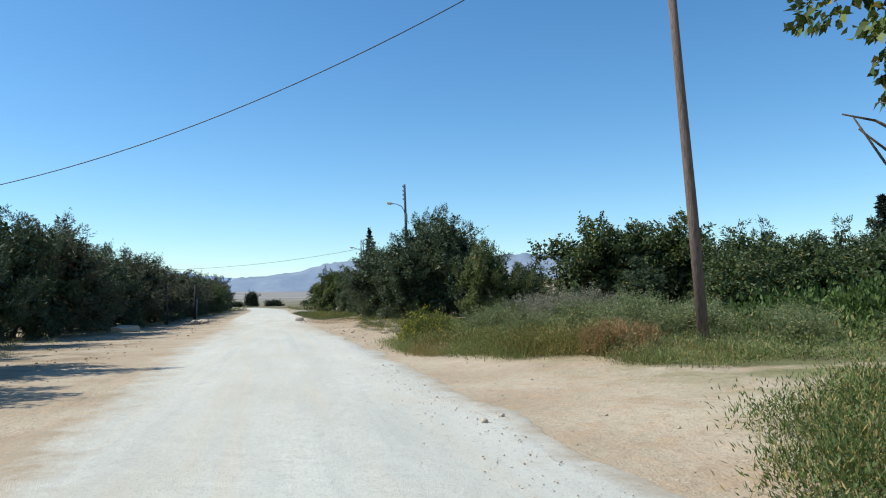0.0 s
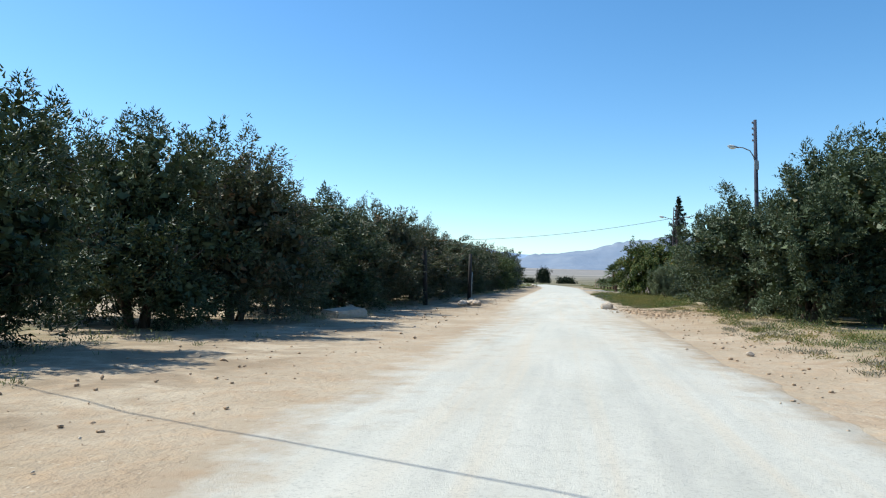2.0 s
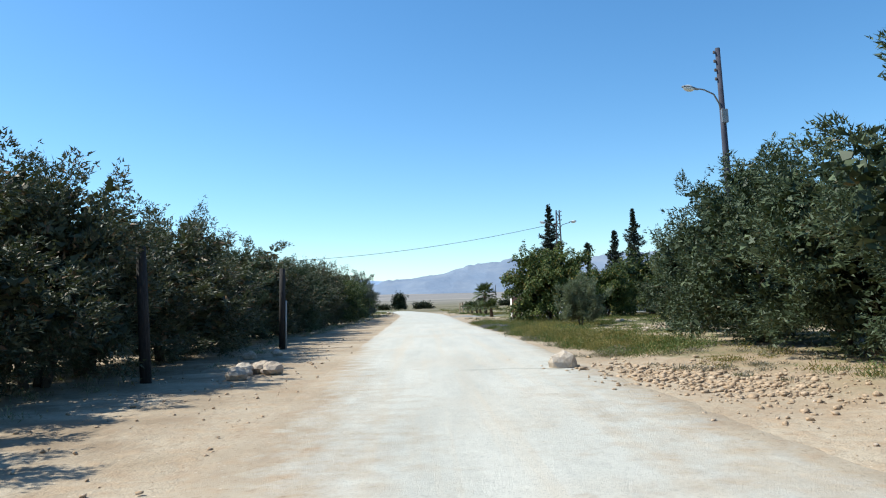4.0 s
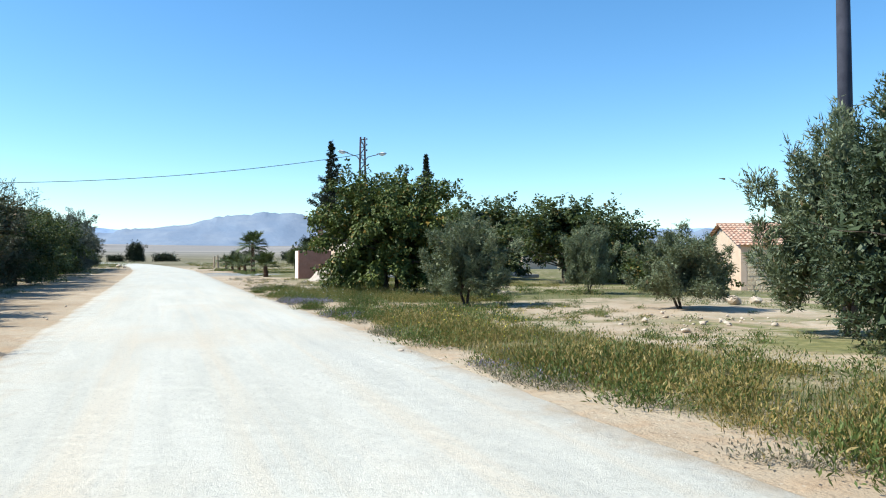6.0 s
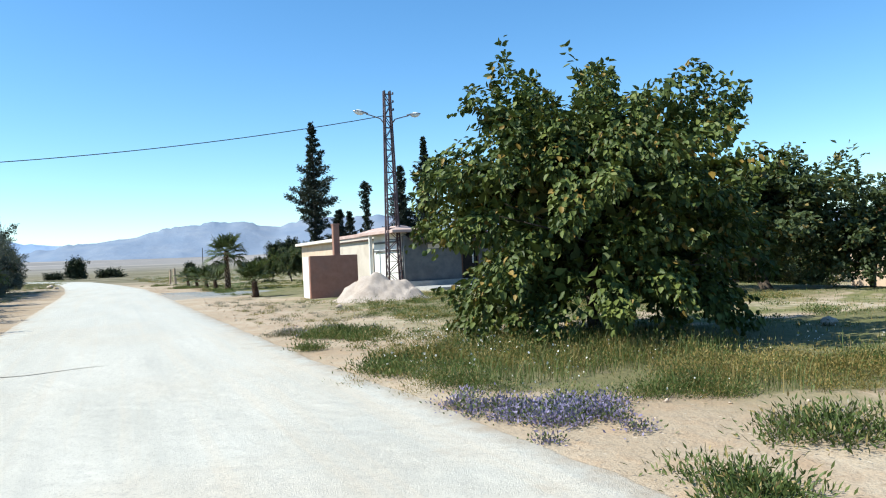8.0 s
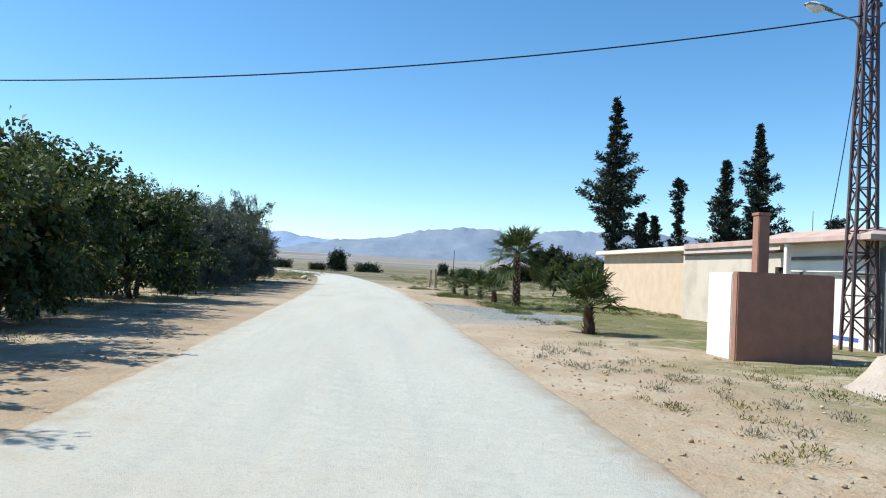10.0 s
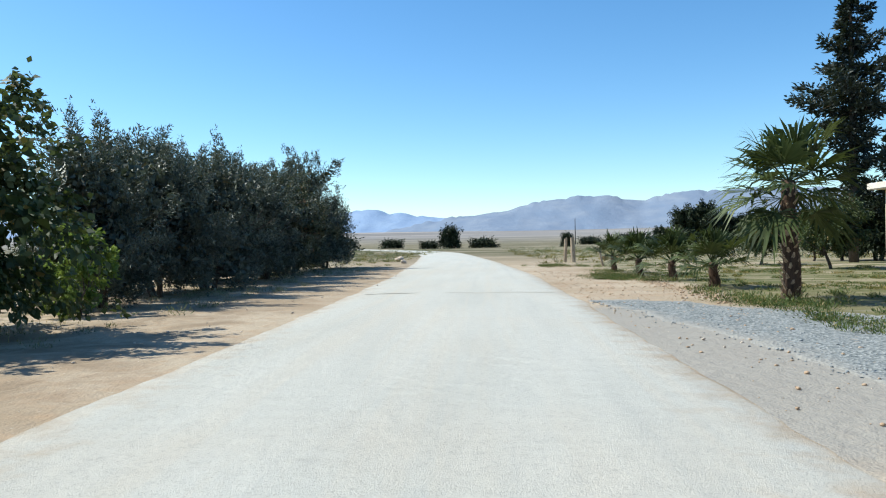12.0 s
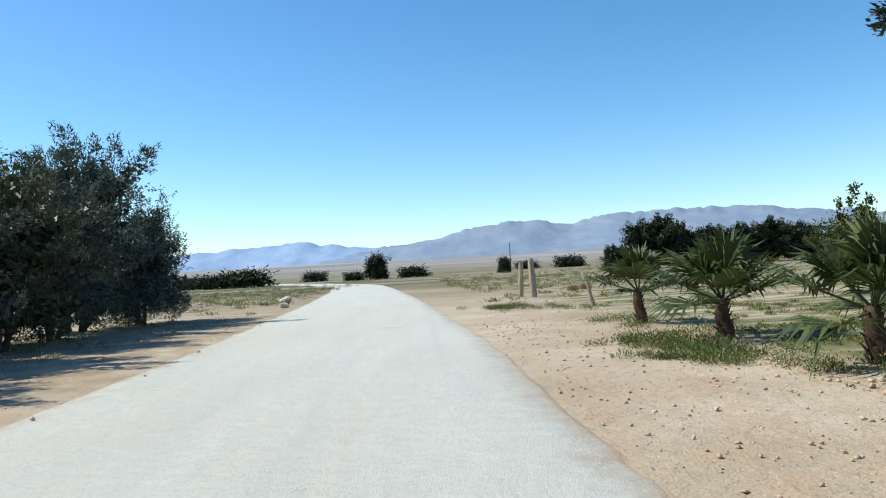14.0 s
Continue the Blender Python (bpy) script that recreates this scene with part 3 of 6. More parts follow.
def crown(rng, height, radius, low, clumps=60, per=170, leaf=0.11, wide=0.03, size=0.3, upright=0.25, lumps=0.3, hang=0.0, skirt=True, shoots=3, fill=45, broad=False, core=0.2, seed=0.0):
    """A crown of leafy clumps: leaves round each clump and on short shoots, larger leaves within; it reaches from height down to low."""
    rb = radius * size * rng.uniform(0.7, 1.35, clumps)
    k = np.arange(clumps) + 0.5
    zz = 1 - 2 * k / clumps
    ang = k * 2.39996 + rng.uniform(-0.5, 0.5, clumps)
    ring = np.sqrt(1 - zz * zz)
    d = unit(np.stack([ring * np.cos(ang), ring * np.sin(ang), zz], axis=1) + rng.normal(size=(clumps, 3)) * 0.12)
    bulge = np.array([noise.noise(Vector(v) * 1.8 + Vector((seed, 0, 0))) for v in d.tolist()])
    f = (1 + 1.25 * lumps * bulge) * rng.uniform(0.62, 1.1, clumps)
    rz = (height - low) / 2
    xy = np.linalg.norm(d[:, :2], axis=1)
    grow = np.where(d[:, 2] < 0, np.maximum(xy, 0.15) ** -0.7, 1.0) if skirt else np.ones(clumps)
    mid = np.array([0, 0, low + rz])
    c = mid + d * np.stack([(radius - rb * 0.75) * grow * f, (radius - rb * 0.75) * grow * f, (rz - rb * 0.7) * np.where(d[:, 2] < 0, 1.0, np.minimum(f, 1.15))], axis=1)
    c[:, 2] = np.maximum(c[:, 2], low + rb * 0.5)
    if skirt and low < 0.4:
        k = np.arange(14)
        rad = radius * rng.uniform(0.5, 0.95, 14)
        low_c = np.stack([rad * np.cos(k * 2.39996), rad * np.sin(k * 2.39996), low + height * rng.uniform(0.04, 0.2, 14)], axis=1)
        c, rb = np.concatenate([c, low_c]), np.concatenate([rb, radius * size * rng.uniform(0.7, 1.1, 14)])
        clumps += 14
    out = unit(c - mid)
    # each clump is a plume of leaves round its own axis, pointing up and outwards or hanging
    axis = unit(out * (1 - 0.6 * upright) + rng.normal(size=(clumps, 3)) * 0.22 + np.array([0, 0, upright * 1.1 - hang * 0.35]))
    reach = rb * rng.uniform(1.5, 2.5, clumps)
    n = np.maximum((per * (rb / (radius * size)) ** 1.6).astype(int), 8)
    own = np.repeat(np.arange(clumps), n)
    m = len(own)
    around = rng.normal(size=(m, 3))
    around = unit(around - axis[own] * (around * axis[own]).sum(axis=1, keepdims=True) * 0.8)
    s = rng.beta(1.2, 1.25, m)
    base = c[own] + axis[own] * ((s - 0.45) * reach[own])[:, None] + around * (rb[own] * 0.85 * np.sqrt(rng.uniform(0.25, 1, m)) * (1 - 0.62 * s))[:, None]
    way = unit(axis[own] * 0.6 + around * 0.6 + rng.normal(size=(m, 3)) * 0.42 + np.array([0, 0, -hang]))
    u = unit(around + out[own] * 0.55 + np.array([0, 0, 0.3]))
    # short shoots that break the outline
    sown = np.repeat(np.arange(clumps), shoots)
    k = len(sown)
    sd = unit(axis[sown] + rng.normal(size=(k, 3)) * 0.42)
    sl = reach[sown] * rng.uniform(0.55, 0.95, k)
    q = rng.uniform(0.35, 1.0, (k, 18)) ** 1.15
    sb = (c[sown][:, None] + sd[:, None] * (sl[:, None] * q)[..., None] + rng.normal(size=(k, 18, 3)) * leaf * 0.4).reshape(-1, 3)
    sw = unit(np.repeat(sd, 18, axis=0) * 0.8 + rng.normal(size=(k * 18, 3)) * 0.6 + np.array([0, 0, -hang * 0.6]))
    # dense inner foliage
    iown = np.repeat(np.arange(clumps), fill)
    i = len(iown)
    ib = mid + (c[iown] - mid) * rng.uniform(0.1, 0.86, (i, 1)) ** 0.7 + unit(rng.normal(size=(i, 3))) * (rb[iown] * rng.uniform(0.05, 0.7, i))[:, None]
    iw = unit(rng.normal(size=(i, 3)))
    base, way = np.concatenate([base, sb]), np.concatenate([way, sw])
    base[:, 2] = np.maximum(base[:, 2], 0.02 + low * 0.7 + 0.3 * rng.uniform(size=len(base)) * (low > 0.2))
    ib[:, 2] = np.maximum(ib[:, 2], 0.06 + low * 0.7)
    n = len(base)
    L, W = leaf * rng.uniform(0.6, 1.3, n), wide * rng.uniform(0.7, 1.25, n)
    face = unit(np.concatenate([u, unit(rng.normal(size=(len(sb), 3)) + out[np.repeat(sown, 18)])]))
    outer = broad_leaves(rng, base, way, L, W, face) if broad else slivers(rng, base, way, L, W, face) if wide < 0.045 else leaves(rng, base, way, L, W, 0.25, face)
    return outer, leaves(rng, ib, iw, core * rng.uniform(0.7, 1.3, i), core * 0.62 * rng.uniform(0.7, 1.3, i), 0.4)


def slivers(rng, base, way, length, width, face):
    """Narrow leaves, each one thin wedge."""
    n = len(base)
    side = unit(np.cross(way, face + rng.normal(size=(n, 3)) * 0.45)) * np.reshape(width, (-1, 1)) * 0.5
    v = np.stack([base - side, base + side, base + way * np.reshape(length, (-1, 1))], axis=1).reshape(-1, 3)
    return v, np.arange(3 * n).reshape(-1, 3)


def broad_leaves(rng, base, way, length, width, face):
    """Rounded leaves of two folded halves, hanging from each base."""
    n = len(base)
    side = unit(np.cross(way, face + rng.normal(size=(n, 3)) * 0.45))
    up = np.cross(side, way)
    L, W = np.reshape(length, (-1, 1)), np.reshape(width, (-1, 1))
    a, b = base + way * L * 0.28, base + way * L * 0.68 + up * L * 0.05
    v = np.stack([base, a + side * W * 0.5 + up * W * 0.22, b + side * W * 0.38 + up * W * 0.15, base + way * L, b - side * W * 0.38 + up * W * 0.15, a - side * W * 0.5 + up * W * 0.22], axis=1).reshape(-1, 3)
    o = np.arange(n)[:, None] * 6
    return v, np.concatenate([o + np.array([0, 1, 2, 3]), o + np.array([0, 3, 4, 5])])


def make_tree(name, seed, height, radius, low, mat, label, category="tree", stems=3, thick=0.09, **kw):
    rng = np.random.default_rng(seed)
    ob = thing(name, Matrix(), label, category)
    part("trunk", tubes(limbs(rng, height * 0.85, radius * 0.8, stems, thick, 8), 4), BARK, ob, smooth=True)
    outer, inner = crown(rng, height, radius, low, seed=seed * 3.7, **kw)
    part("crown", outer, mat, ob)
    part("inner_foliage", inner, mat, ob)
    return ob


olive_kw = dict(clumps=64, per=215, leaf=0.096, wide=0.036, size=0.19, upright=0.5, lumps=0.45, shoots=2, fill=86, core=0.2)
cheap = dict(per=62, leaf=0.15, wide=0.055, shoots=2, fill=48, core=0.26, clumps=44)
fig_kw = dict(clumps=52, per=84, leaf=0.135, wide=0.085, size=0.2, upright=0.12, lumps=0.45, hang=0.5, shoots=2, fill=52, core=0.25, skirt=False)
fig_cheap = dict(fig_kw, clumps=48, per=52, leaf=0.165, wide=0.105, fill=44, core=0.26, shoots=1)
KINDS = {
    "over": make_tree("mulberry_tree", 26, 5.6, 2.0, 2.6, BROAD, "leafy tree with bare twigs overhanging the turning", stems=2, thick=0.13, **dict(fig_kw, clumps=40)),
    "olive_a": make_tree("olive_tree", 11, 4.6, 1.9, 0.05, OLIVE, "grey-green olive tree with dense foliage on dry soil", **olive_kw),
    "olive_b": make_tree("olive_tree", 12, 4.6, 1.9, 0.1, OLIVE_BROWN, "dusty brownish olive tree in a roadside row", **dict(olive_kw, lumps=0.5)),
    "olive_c": make_tree("olive_tree", 13, 4.6, 1.8, 0.0, OLIVE, "bushy olive tree with foliage down to the ground", stems=4, **dict(olive_kw, upright=0.55)),
    "olive_d": make_tree("olive_tree", 14, 4.6, 1.75, 0.3, OLIVE_BROWN, "straggly olive tree with bare lower stems", stems=4, thick=0.07, **dict(olive_kw, lumps=0.6, clumps=60, shoots=5)),
    "olive_f": make_tree("olive_tree", 33, 4.6, 1.85, 0.0, OLIVE_HAZED, "silvery olive tree with upright leafy shoots, haze painted into its leaves", stems=4, **dict(olive_kw, upright=0.65)),
    "olive_g": make_tree("olive_tree", 34, 4.6, 1.8, 0.1, OLIVE_HAZED, "silvery olive tree in the roadside row, haze painted into its leaves", stems=3, **dict(olive_kw, lumps=0.55, shoots=5)),
    "olive_e": make_tree("olive_tree", 27, 4.6, 1.9, 0.05, OLIVE, "olive tree deeper in the grove", **dict(olive_kw, **cheap)),
    "fig_e": make_tree("mulberry_tree", 28, 4.2, 2.1, 0.3, BROAD_DARK, "leafy green tree deeper in the grove", stems=2, thick=0.1, **dict(fig_cheap, skirt=True, lumps=0.45)),
    "round": make_tree("olive_tree", 15, 2.6, 1.35, 0.25, OLIVE_PALE, "small round grey-green olive tree standing alone", stems=2, thick=0.055, **dict(olive_kw, clumps=62, per=240, leaf=0.1, wide=0.024, size=0.17, upright=0.85, shoots=7, skirt=True, lumps=0.4, fill=85, core=0.13)),
    "tamarisk": make_tree("tamarisk_bush", 16, 3.2, 1.2, 0.1, TAMARISK, "yellow-green feathery tamarisk bush beside the road", "bush", stems=4, thick=0.05, **dict(olive_kw, clumps=36, upright=0.85, wide=0.026, shoots=6)),
    "fig": make_tree("mulberry_tree", 17, 4.75, 2.75, 0.12, BROAD, "large broad-leaved mulberry tree with dense green crown", stems=3, thick=0.11, **dict(fig_kw, clumps=120, per=165, leaf=0.115, wide=0.074, size=0.15, shoots=1, skirt=True, lumps=0.05, fill=90, core=0.22, hang=0.75, broad=True)),
    "fig_b": make_tree("mulberry_tree", 18, 3.8, 1.9, 0.8, BROAD_DARK, "green broad-leaved tree on a short trunk", stems=1, thick=0.13, **dict(fig_kw, clumps=54)),
    "fig_c": make_tree("mulberry_tree", 19, 4.2, 2.1, 0.25, BROAD_DARK, "leafy green tree with open crooked stems", stems=3, thick=0.1, **dict(fig_kw, clumps=66, lumps=0.45, size=0.19, skirt=True)),
    "bush": make_tree("broadleaf_bush", 20, 2.4, 1.7, 0.05, BROAD, "dark green broad-leaved bush by the field", "bush", stems=4, thick=0.05, **dict(fig_cheap, skirt=True)),
    "lime": make_tree("lime_green_shrub", 21, 1.9, 0.75, 0.05, LIME, "bright lime-green leafy shrub under the trees", "shrub", stems=3, thick=0.03, **dict(fig_kw, clumps=26, per=55, leaf=0.11, wide=0.07, shoots=3, fill=14, core=0.12)),
    "slim": make_tree("young_tree", 22, 3.4, 0.8, 1.1, BROAD, "slender young tree with sparse light green leaves", "tree", stems=1, thick=0.05, **dict(fig_kw, clumps=20, per=40, leaf=0.14, wide=0.09, lumps=0.6, fill=6, core=0.14)),
    "pine": make_tree("pine_tree", 23, 4.0, 2.3, 0.1, PINE, "dark round pine tree at the edge of the field", stems=2, thick=0.12, **dict(olive_kw, clumps=90, per=110, leaf=0.13, wide=0.06, size=0.17, upright=0.45, fill=150, core=0.34, shoots=0, lumps=0.22)),
    "far": make_tree("holm_oak", 24, 4.6, 2.7, 0.0, PINE, "dark lone oak out on the open plain", stems=2, thick=0.15, **dict(olive_kw, clumps=46, size=0.3, per=50, leaf=0.3, wide=0.16, fill=90, core=0.5, shoots=0, lumps=0.14, upright=0.0)),
    "scrub": make_tree("scrub_bush", 25, 1.5, 1.6, 0.0, PINE, "low dark scrub bush out on the plain", "bush", stems=3, thick=0.05, **dict(olive_kw, clumps=30, size=0.32, per=34, leaf=0.22, wide=0.1, fill=50, core=0.3, shoots=0, lumps=0.2)),
    "saltbush": make_tree("saltbush_shrub", 29, 0.95, 0.85, 0.0, SALTBUSH, "grey-green bushy shrub on the weedy mound", "shrub", stems=5, thick=0.015, **dict(olive_kw, clumps=26, per=120, leaf=0.06, wide=0.016, size=0.32, upright=0.9, shoots=4, fill=20, core=0.09)),
    "dry_bush": make_tree("dry_shrub", 30, 0.8, 0.8, 0.0, DRYBUSH, "pale dried-out violet-grey shrub on the mound", "shrub", stems=5, thick=0.015, **dict(olive_kw, clumps=24, per=110, leaf=0.06, wide=0.012, size=0.3, upright=1.1, shoots=6, fill=18, core=0.08)),
    "rust_bush": make_tree("dead_shrub", 31, 0.65, 0.65, 0.0, RUST, "dead rust-brown shrub at the foot of the mound", "shrub", stems=5, thick=0.012, **dict(olive_kw, clumps=26, per=110, leaf=0.07, wide=0.012, size=0.32, upright=1.0, shoots=6, fill=18, core=0.09)),
    "gold_bush": make_tree("flowering_weed", 32, 0.7, 0.6, 0.0, GOLDBUSH, "yellow-green flowering weed clump at the verge", "weeds", stems=5, thick=0.012, **dict(olive_kw, clumps=24, per=100, leaf=0.055, wide=0.014, size=0.32, upright=1.1, shoots=6, fill=18, core=0.09)),
}
HEIGHTS = dict(olive_f=4.6, olive_g=4.6, over=5.6, olive_e=4.6, fig_e=4.2, olive_a=4.6, olive_b=4.6, olive_c=4.6, olive_d=4.6, round=2.6, tamarisk=3.2, fig=4.75, fig_b=3.8, fig_c=4.2, bush=2.4, lime=1.9, slim=3.4, pine=4.0, far=4.6, scrub=1.5, saltbush=0.95, dry_bush=0.8, rust_bush=0.65, gold_bush=0.7)
used = set()


def plant(kind, x, y, height=None, wide=1.0, turn=0.0, group="", sink=0.0):
    base = KINDS[kind]
    s = (height or HEIGHTS[kind]) / HEIGHTS[kind]
    m = pose(x, y, ground_z(x, y) - sink, 0, 0, turn) @ Matrix.Diagonal((s * wide, s * wide, s, 1))
    if kind in used:
        ob = copy_thing(base, m)
    else:
        ob = base
        used.add(kind)
    ob.matrix_basis = m
    return tagged(ob, group=group)


rng = random.Random(5)
# the row along the road's left side
ROW = "trees in the roadside row"
for x, y, h, k in ((-7.5, 13.9, 4.8, "olive_a"), (-7.5, 17.8, 4.9, "olive_c"), (-9.6, 21.8, 4.4, "olive_b"), (-8.9, 26.4, 4.2, "olive_c"), (-9.0, 31.3, 4.5, "olive_c"), (-8.3, 34.2, 4.7, "olive_b"), (-8.7, 37.6, 4.1, "olive_a")):
    plant(k, x, y, h, 1.15, rng.uniform(0, 360), ROW)
y = 40.6
while y < 86:
    kind = rng.choice(("olive_a", "olive_b", "olive_b", "olive_c", "olive_d"))
    x = -8.1 + rng.uniform(-0.5, 0.4)
    h = rng.uniform(3.4, 4.6)
    plant(kind, x, y, h, rng.uniform(1.15, 1.4) * 4.3 / h, rng.uniform(0, 360), ROW)
    y += rng.uniform(2.8, 3.7)
for x, y, h in ((-11.4, 27, 4.6), (-11.6, 33, 4.8), (-11.0, 40.5, 5.0), (-11.8, 47, 4.8), (-10.6, 51, 5.0), (-11.5, 58, 4.8), (-11.7, 66, 4.9), (-11.4, 75, 4.9), (-11.8, 20, 5.2)):
    plant("olive_b" if 24 < y < 52 else "olive_e", x, y, h, 1.05, rng.uniform(0, 360), ROW)
for x, y, h, k in ((-7.3, 87.5, 3.4, "fig_c"), (-7.2, 91.0, 3.5, "fig_b"), (-7.6, 94.6, 3.6, "fig_c"), (-8.2, 98.4, 4.0, "fig_b"), (-9.6, 101.0, 4.7, "fig_c"), (-8.1, 105.0, 4.2, "fig_c"), (-11.5, 96, 4.8, "fig_e"), (-12.5, 106, 4.6, "fig_e")):
    plant(k, x, y, h, 1.0, rng.uniform(0, 360), ROW)
plant("lime", -7.6, 108.2, 1.7, 1.0, 40)
for x, y, h, k in ((-8.4, 110.5, 3.9, "olive_f"), (-8.3, 113.2, 4.2, "olive_g"), (-10.6, 115.5, 5.0, "olive_b"), (-8.2, 116.2, 4.2, "olive_f"), (-8.3, 119.2, 4.3, "olive_g"), (-8.4, 122.3, 4.4, "olive_f"), (-8.6, 125.3, 4.5, "olive_b"),
                   (-8.9, 128.2, 4.5, "olive_g"), (-9.8, 131.5, 6.1, "olive_g"), (-8.6, 133.5, 4.2, "olive_f"), (-11.0, 121, 5.0, "olive_b"), (-11.2, 126.5, 5.1, "olive_b")):
    plant(k, x, y, h, 1.0, rng.uniform(0, 360), ROW)
# right of the road
THICKET = "trees in the thicket"
for x, y, h, k, w in ((8.1, 38.6, 5.4, "olive_a", 1.25), (8.3, 43.4, 6.0, "olive_c", 0.95), (6.0, 37.9, 3.9, "olive_c", 1.05), (5.7, 42.6, 4.1, "olive_c", 1.2), (6.3, 46.4, 4.0, "olive_a", 1.3), (6.3, 50.0, 4.3, "olive_c", 1.2),
                      (7.3, 53.0, 4.6, "olive_a", 1.05), (10.5, 45, 4.8, "olive_e", 1.1), (11, 51, 4.8, "olive_e", 1.1), (7.0, 56.2, 3.3, "olive_c", 1.0), (12.8, 40, 2.6, "olive_e", 1.0), (12, 57, 3.4, "olive_e", 1.0)):
    plant(k, x, y, h, w, rng.uniform(0, 360), THICKET)
plant("tamarisk", 8.1, 31.6, 3.1, 1.0, 10)
plant("tamarisk", 9.3, 32.6, 2.4, 1.1, 130)
plant("tamarisk", 10.7, 33.5, 1.9, 1.2, 230)
for x, y, h, k in ((17.7, 41.5, 5.7, "fig_c"), (20.9, 41, 5.7, "fig_c"), (22.0, 39.5, 4.7, "fig_e"), (21.0, 33.5, 3.8, "fig_e"), (24.3, 34.0, 4.0, "fig_c"), (25.5, 38.5, 4.8, "olive_e"), (28.5, 36.5, 4.6, "olive_e"), (31.5, 35, 4.6, "olive_e"),
                   (27.5, 31, 3.7, "olive_e"), (18.2, 29.5, 2.9, "fig_e"), (34, 38, 5.0, "olive_e"), (16.4, 34.5, 2.6, "olive_e"), (22.5, 27.5, 2.6, "bush"), (30.5, 28.5, 3.4, "olive_e"), (25.5, 26, 2.6, "bush"), (37, 34, 4.6, "olive_e")):
    plant(k, x, y, h, 1.1, rng.uniform(0, 360), THICKET)
for x, y, h in ((15.2, 25.6, 2.2), (17.6, 24.6, 2.5), (20.4, 25.2, 2.8), (23.5, 24.0, 2.8)):
    plant("fig_e", x, y, h, 1.25, rng.uniform(0, 360), THICKET)
plant("olive_e", 15.6, 47.5, 3.5, 1.1, 50, THICKET)
plant("over", 7.1, 8.7, 5.9, 0.85, 20)
plant("round", 8.2, 58.5, 3.1, 0.8, 20)
plant("round", 6.25, 68.2, 2.3, 1.0, 200)
plant("round", 12.4, 72.2, 2.3, 0.75, 160)
plant("round", 10.35, 64.7, 1.85, 1.15, 250)
plant("fig", 6.15, 74.9, 4.35, 1.04, 30)
plant("fig", 11.2, 83.3, 3.5, 1.0, 140)
plant("fig_b", 17.0, 81.2, 4.1, 1.35, 0)
plant("fig_b", 22.4, 87.8, 4.3, 1.1, 100)
plant("fig_c", 15.8, 88.4, 5.0, 1.25, 200)
plant("fig_e", 18.6, 79.2, 3.1, 1.15, 75)
plant("bush", 16.6, 73.6, 1.5, 1.15, 0)
plant("bush", 20.5, 76.0, 1.45, 1.25, 90)
plant("fig_e", 24.2, 90.0, 4.0, 1.0, 45)
plant("fig_c", 27.2, 90.6, 3.7, 1.15, 15)
plant("fig_e", 29.6, 91.4, 3.7, 1.2, 245)
plant("fig_e", 29.5, 95.0, 4.6, 1.2, 145)
plant("fig_c", 18.6, 93.2, 2.7, 0.75, 210)
plant("olive_e", 38, 98, 4.0, 1.3, 10)
plant("olive_e", 46, 100, 4.6, 1.3, 70)
# beyond the farm
plant("fig_b", 12.2, 122.8, 2.7, 0.95, 70)
FIELD = "pines at the field's edge"
for x, y, h, w in ((26.4, 190, 6.1, 0.98), (30.0, 193, 5.3, 0.8), (22.6, 191, 3.0, 1.0), (33.4, 192, 4.7, 1.15), (37.0, 193, 4.8, 1.0), (40.4, 192, 5.2, 1.15), (44.6, 193, 4.6, 1.0), (16.5, 122.0, 3.3, 0.9), (18, 131, 3.6, 1.0)):
    plant("pine", x, y, h, w, rng.uniform(0, 360), FIELD)
ORCHARD = "orchard trees behind the palms"
for x, y, h, w in ((11.7, 128.4, 2.05, 0.95), (15.3, 131.5, 2.2, 0.95), (17.0, 132.2, 2.6, 1.0), (19.2, 133.0, 3.0, 1.0)):
    plant("fig_b", x, y, h, w, rng.uniform(0, 360), ORCHARD)
plant("slim", 11.75, 128.0, 2.75, 0.75, 0)
PLAIN = "trees out on the plain"
for x, y, h, w in ((-7.6, 253, 5.2, 0.85), (16.0, 242, 3.0, 0.8)):
    plant("far", x, y, h, w, rng.uniform(0, 360), PLAIN)
for x, y, h, w in ((-0.5, 258, 2.3, 1.4), (-29, 238, 3.2, 1.3), (-34, 240, 2.8, 1.3), (-24.5, 290, 2.6, 1.2), (-12.5, 257, 1.8, 1.2), (40, 302, 3.2, 1.3), (33, 330, 2.6, 1.4), (-45, 260, 2.6, 1.6)):
    plant("scrub", x, y, h, w, rng.uniform(0, 360), PLAIN)

MOUND = "shrubs on the mound"
for x, y, h, w in ((6.2, 16.6, 0.62, 1.3), (7.2, 17.6, 0.8, 1.3), (8.6, 17.2, 0.7, 1.5), (5.6, 18.8, 0.6, 1.4), (6.9, 19.6, 0.75, 1.3), (8.3, 19.4, 0.85, 1.4), (9.8, 18.8, 0.75, 1.5), (5.3, 21.4, 0.6, 1.3), (10.4, 20.8, 0.75, 1.5),
                   (6.2, 23.4, 0.7, 1.3), (10.9, 17.0, 0.65, 1.4), (9.4, 15.2, 0.6, 1.4), (11.8, 14.6, 0.6, 1.4), (12.4, 19.4, 0.7, 1.5)):
    plant("saltbush", x, y, h, w, rng.uniform(0, 360), MOUND)
for x, y, h, w in ((7.6, 22.2, 0.85, 1.2), (8.6, 22.4, 0.85, 1.3), (7.2, 23.6, 0.75, 1.2)):
    plant("dry_bush", x, y, h, w, rng.uniform(0, 360), MOUND)
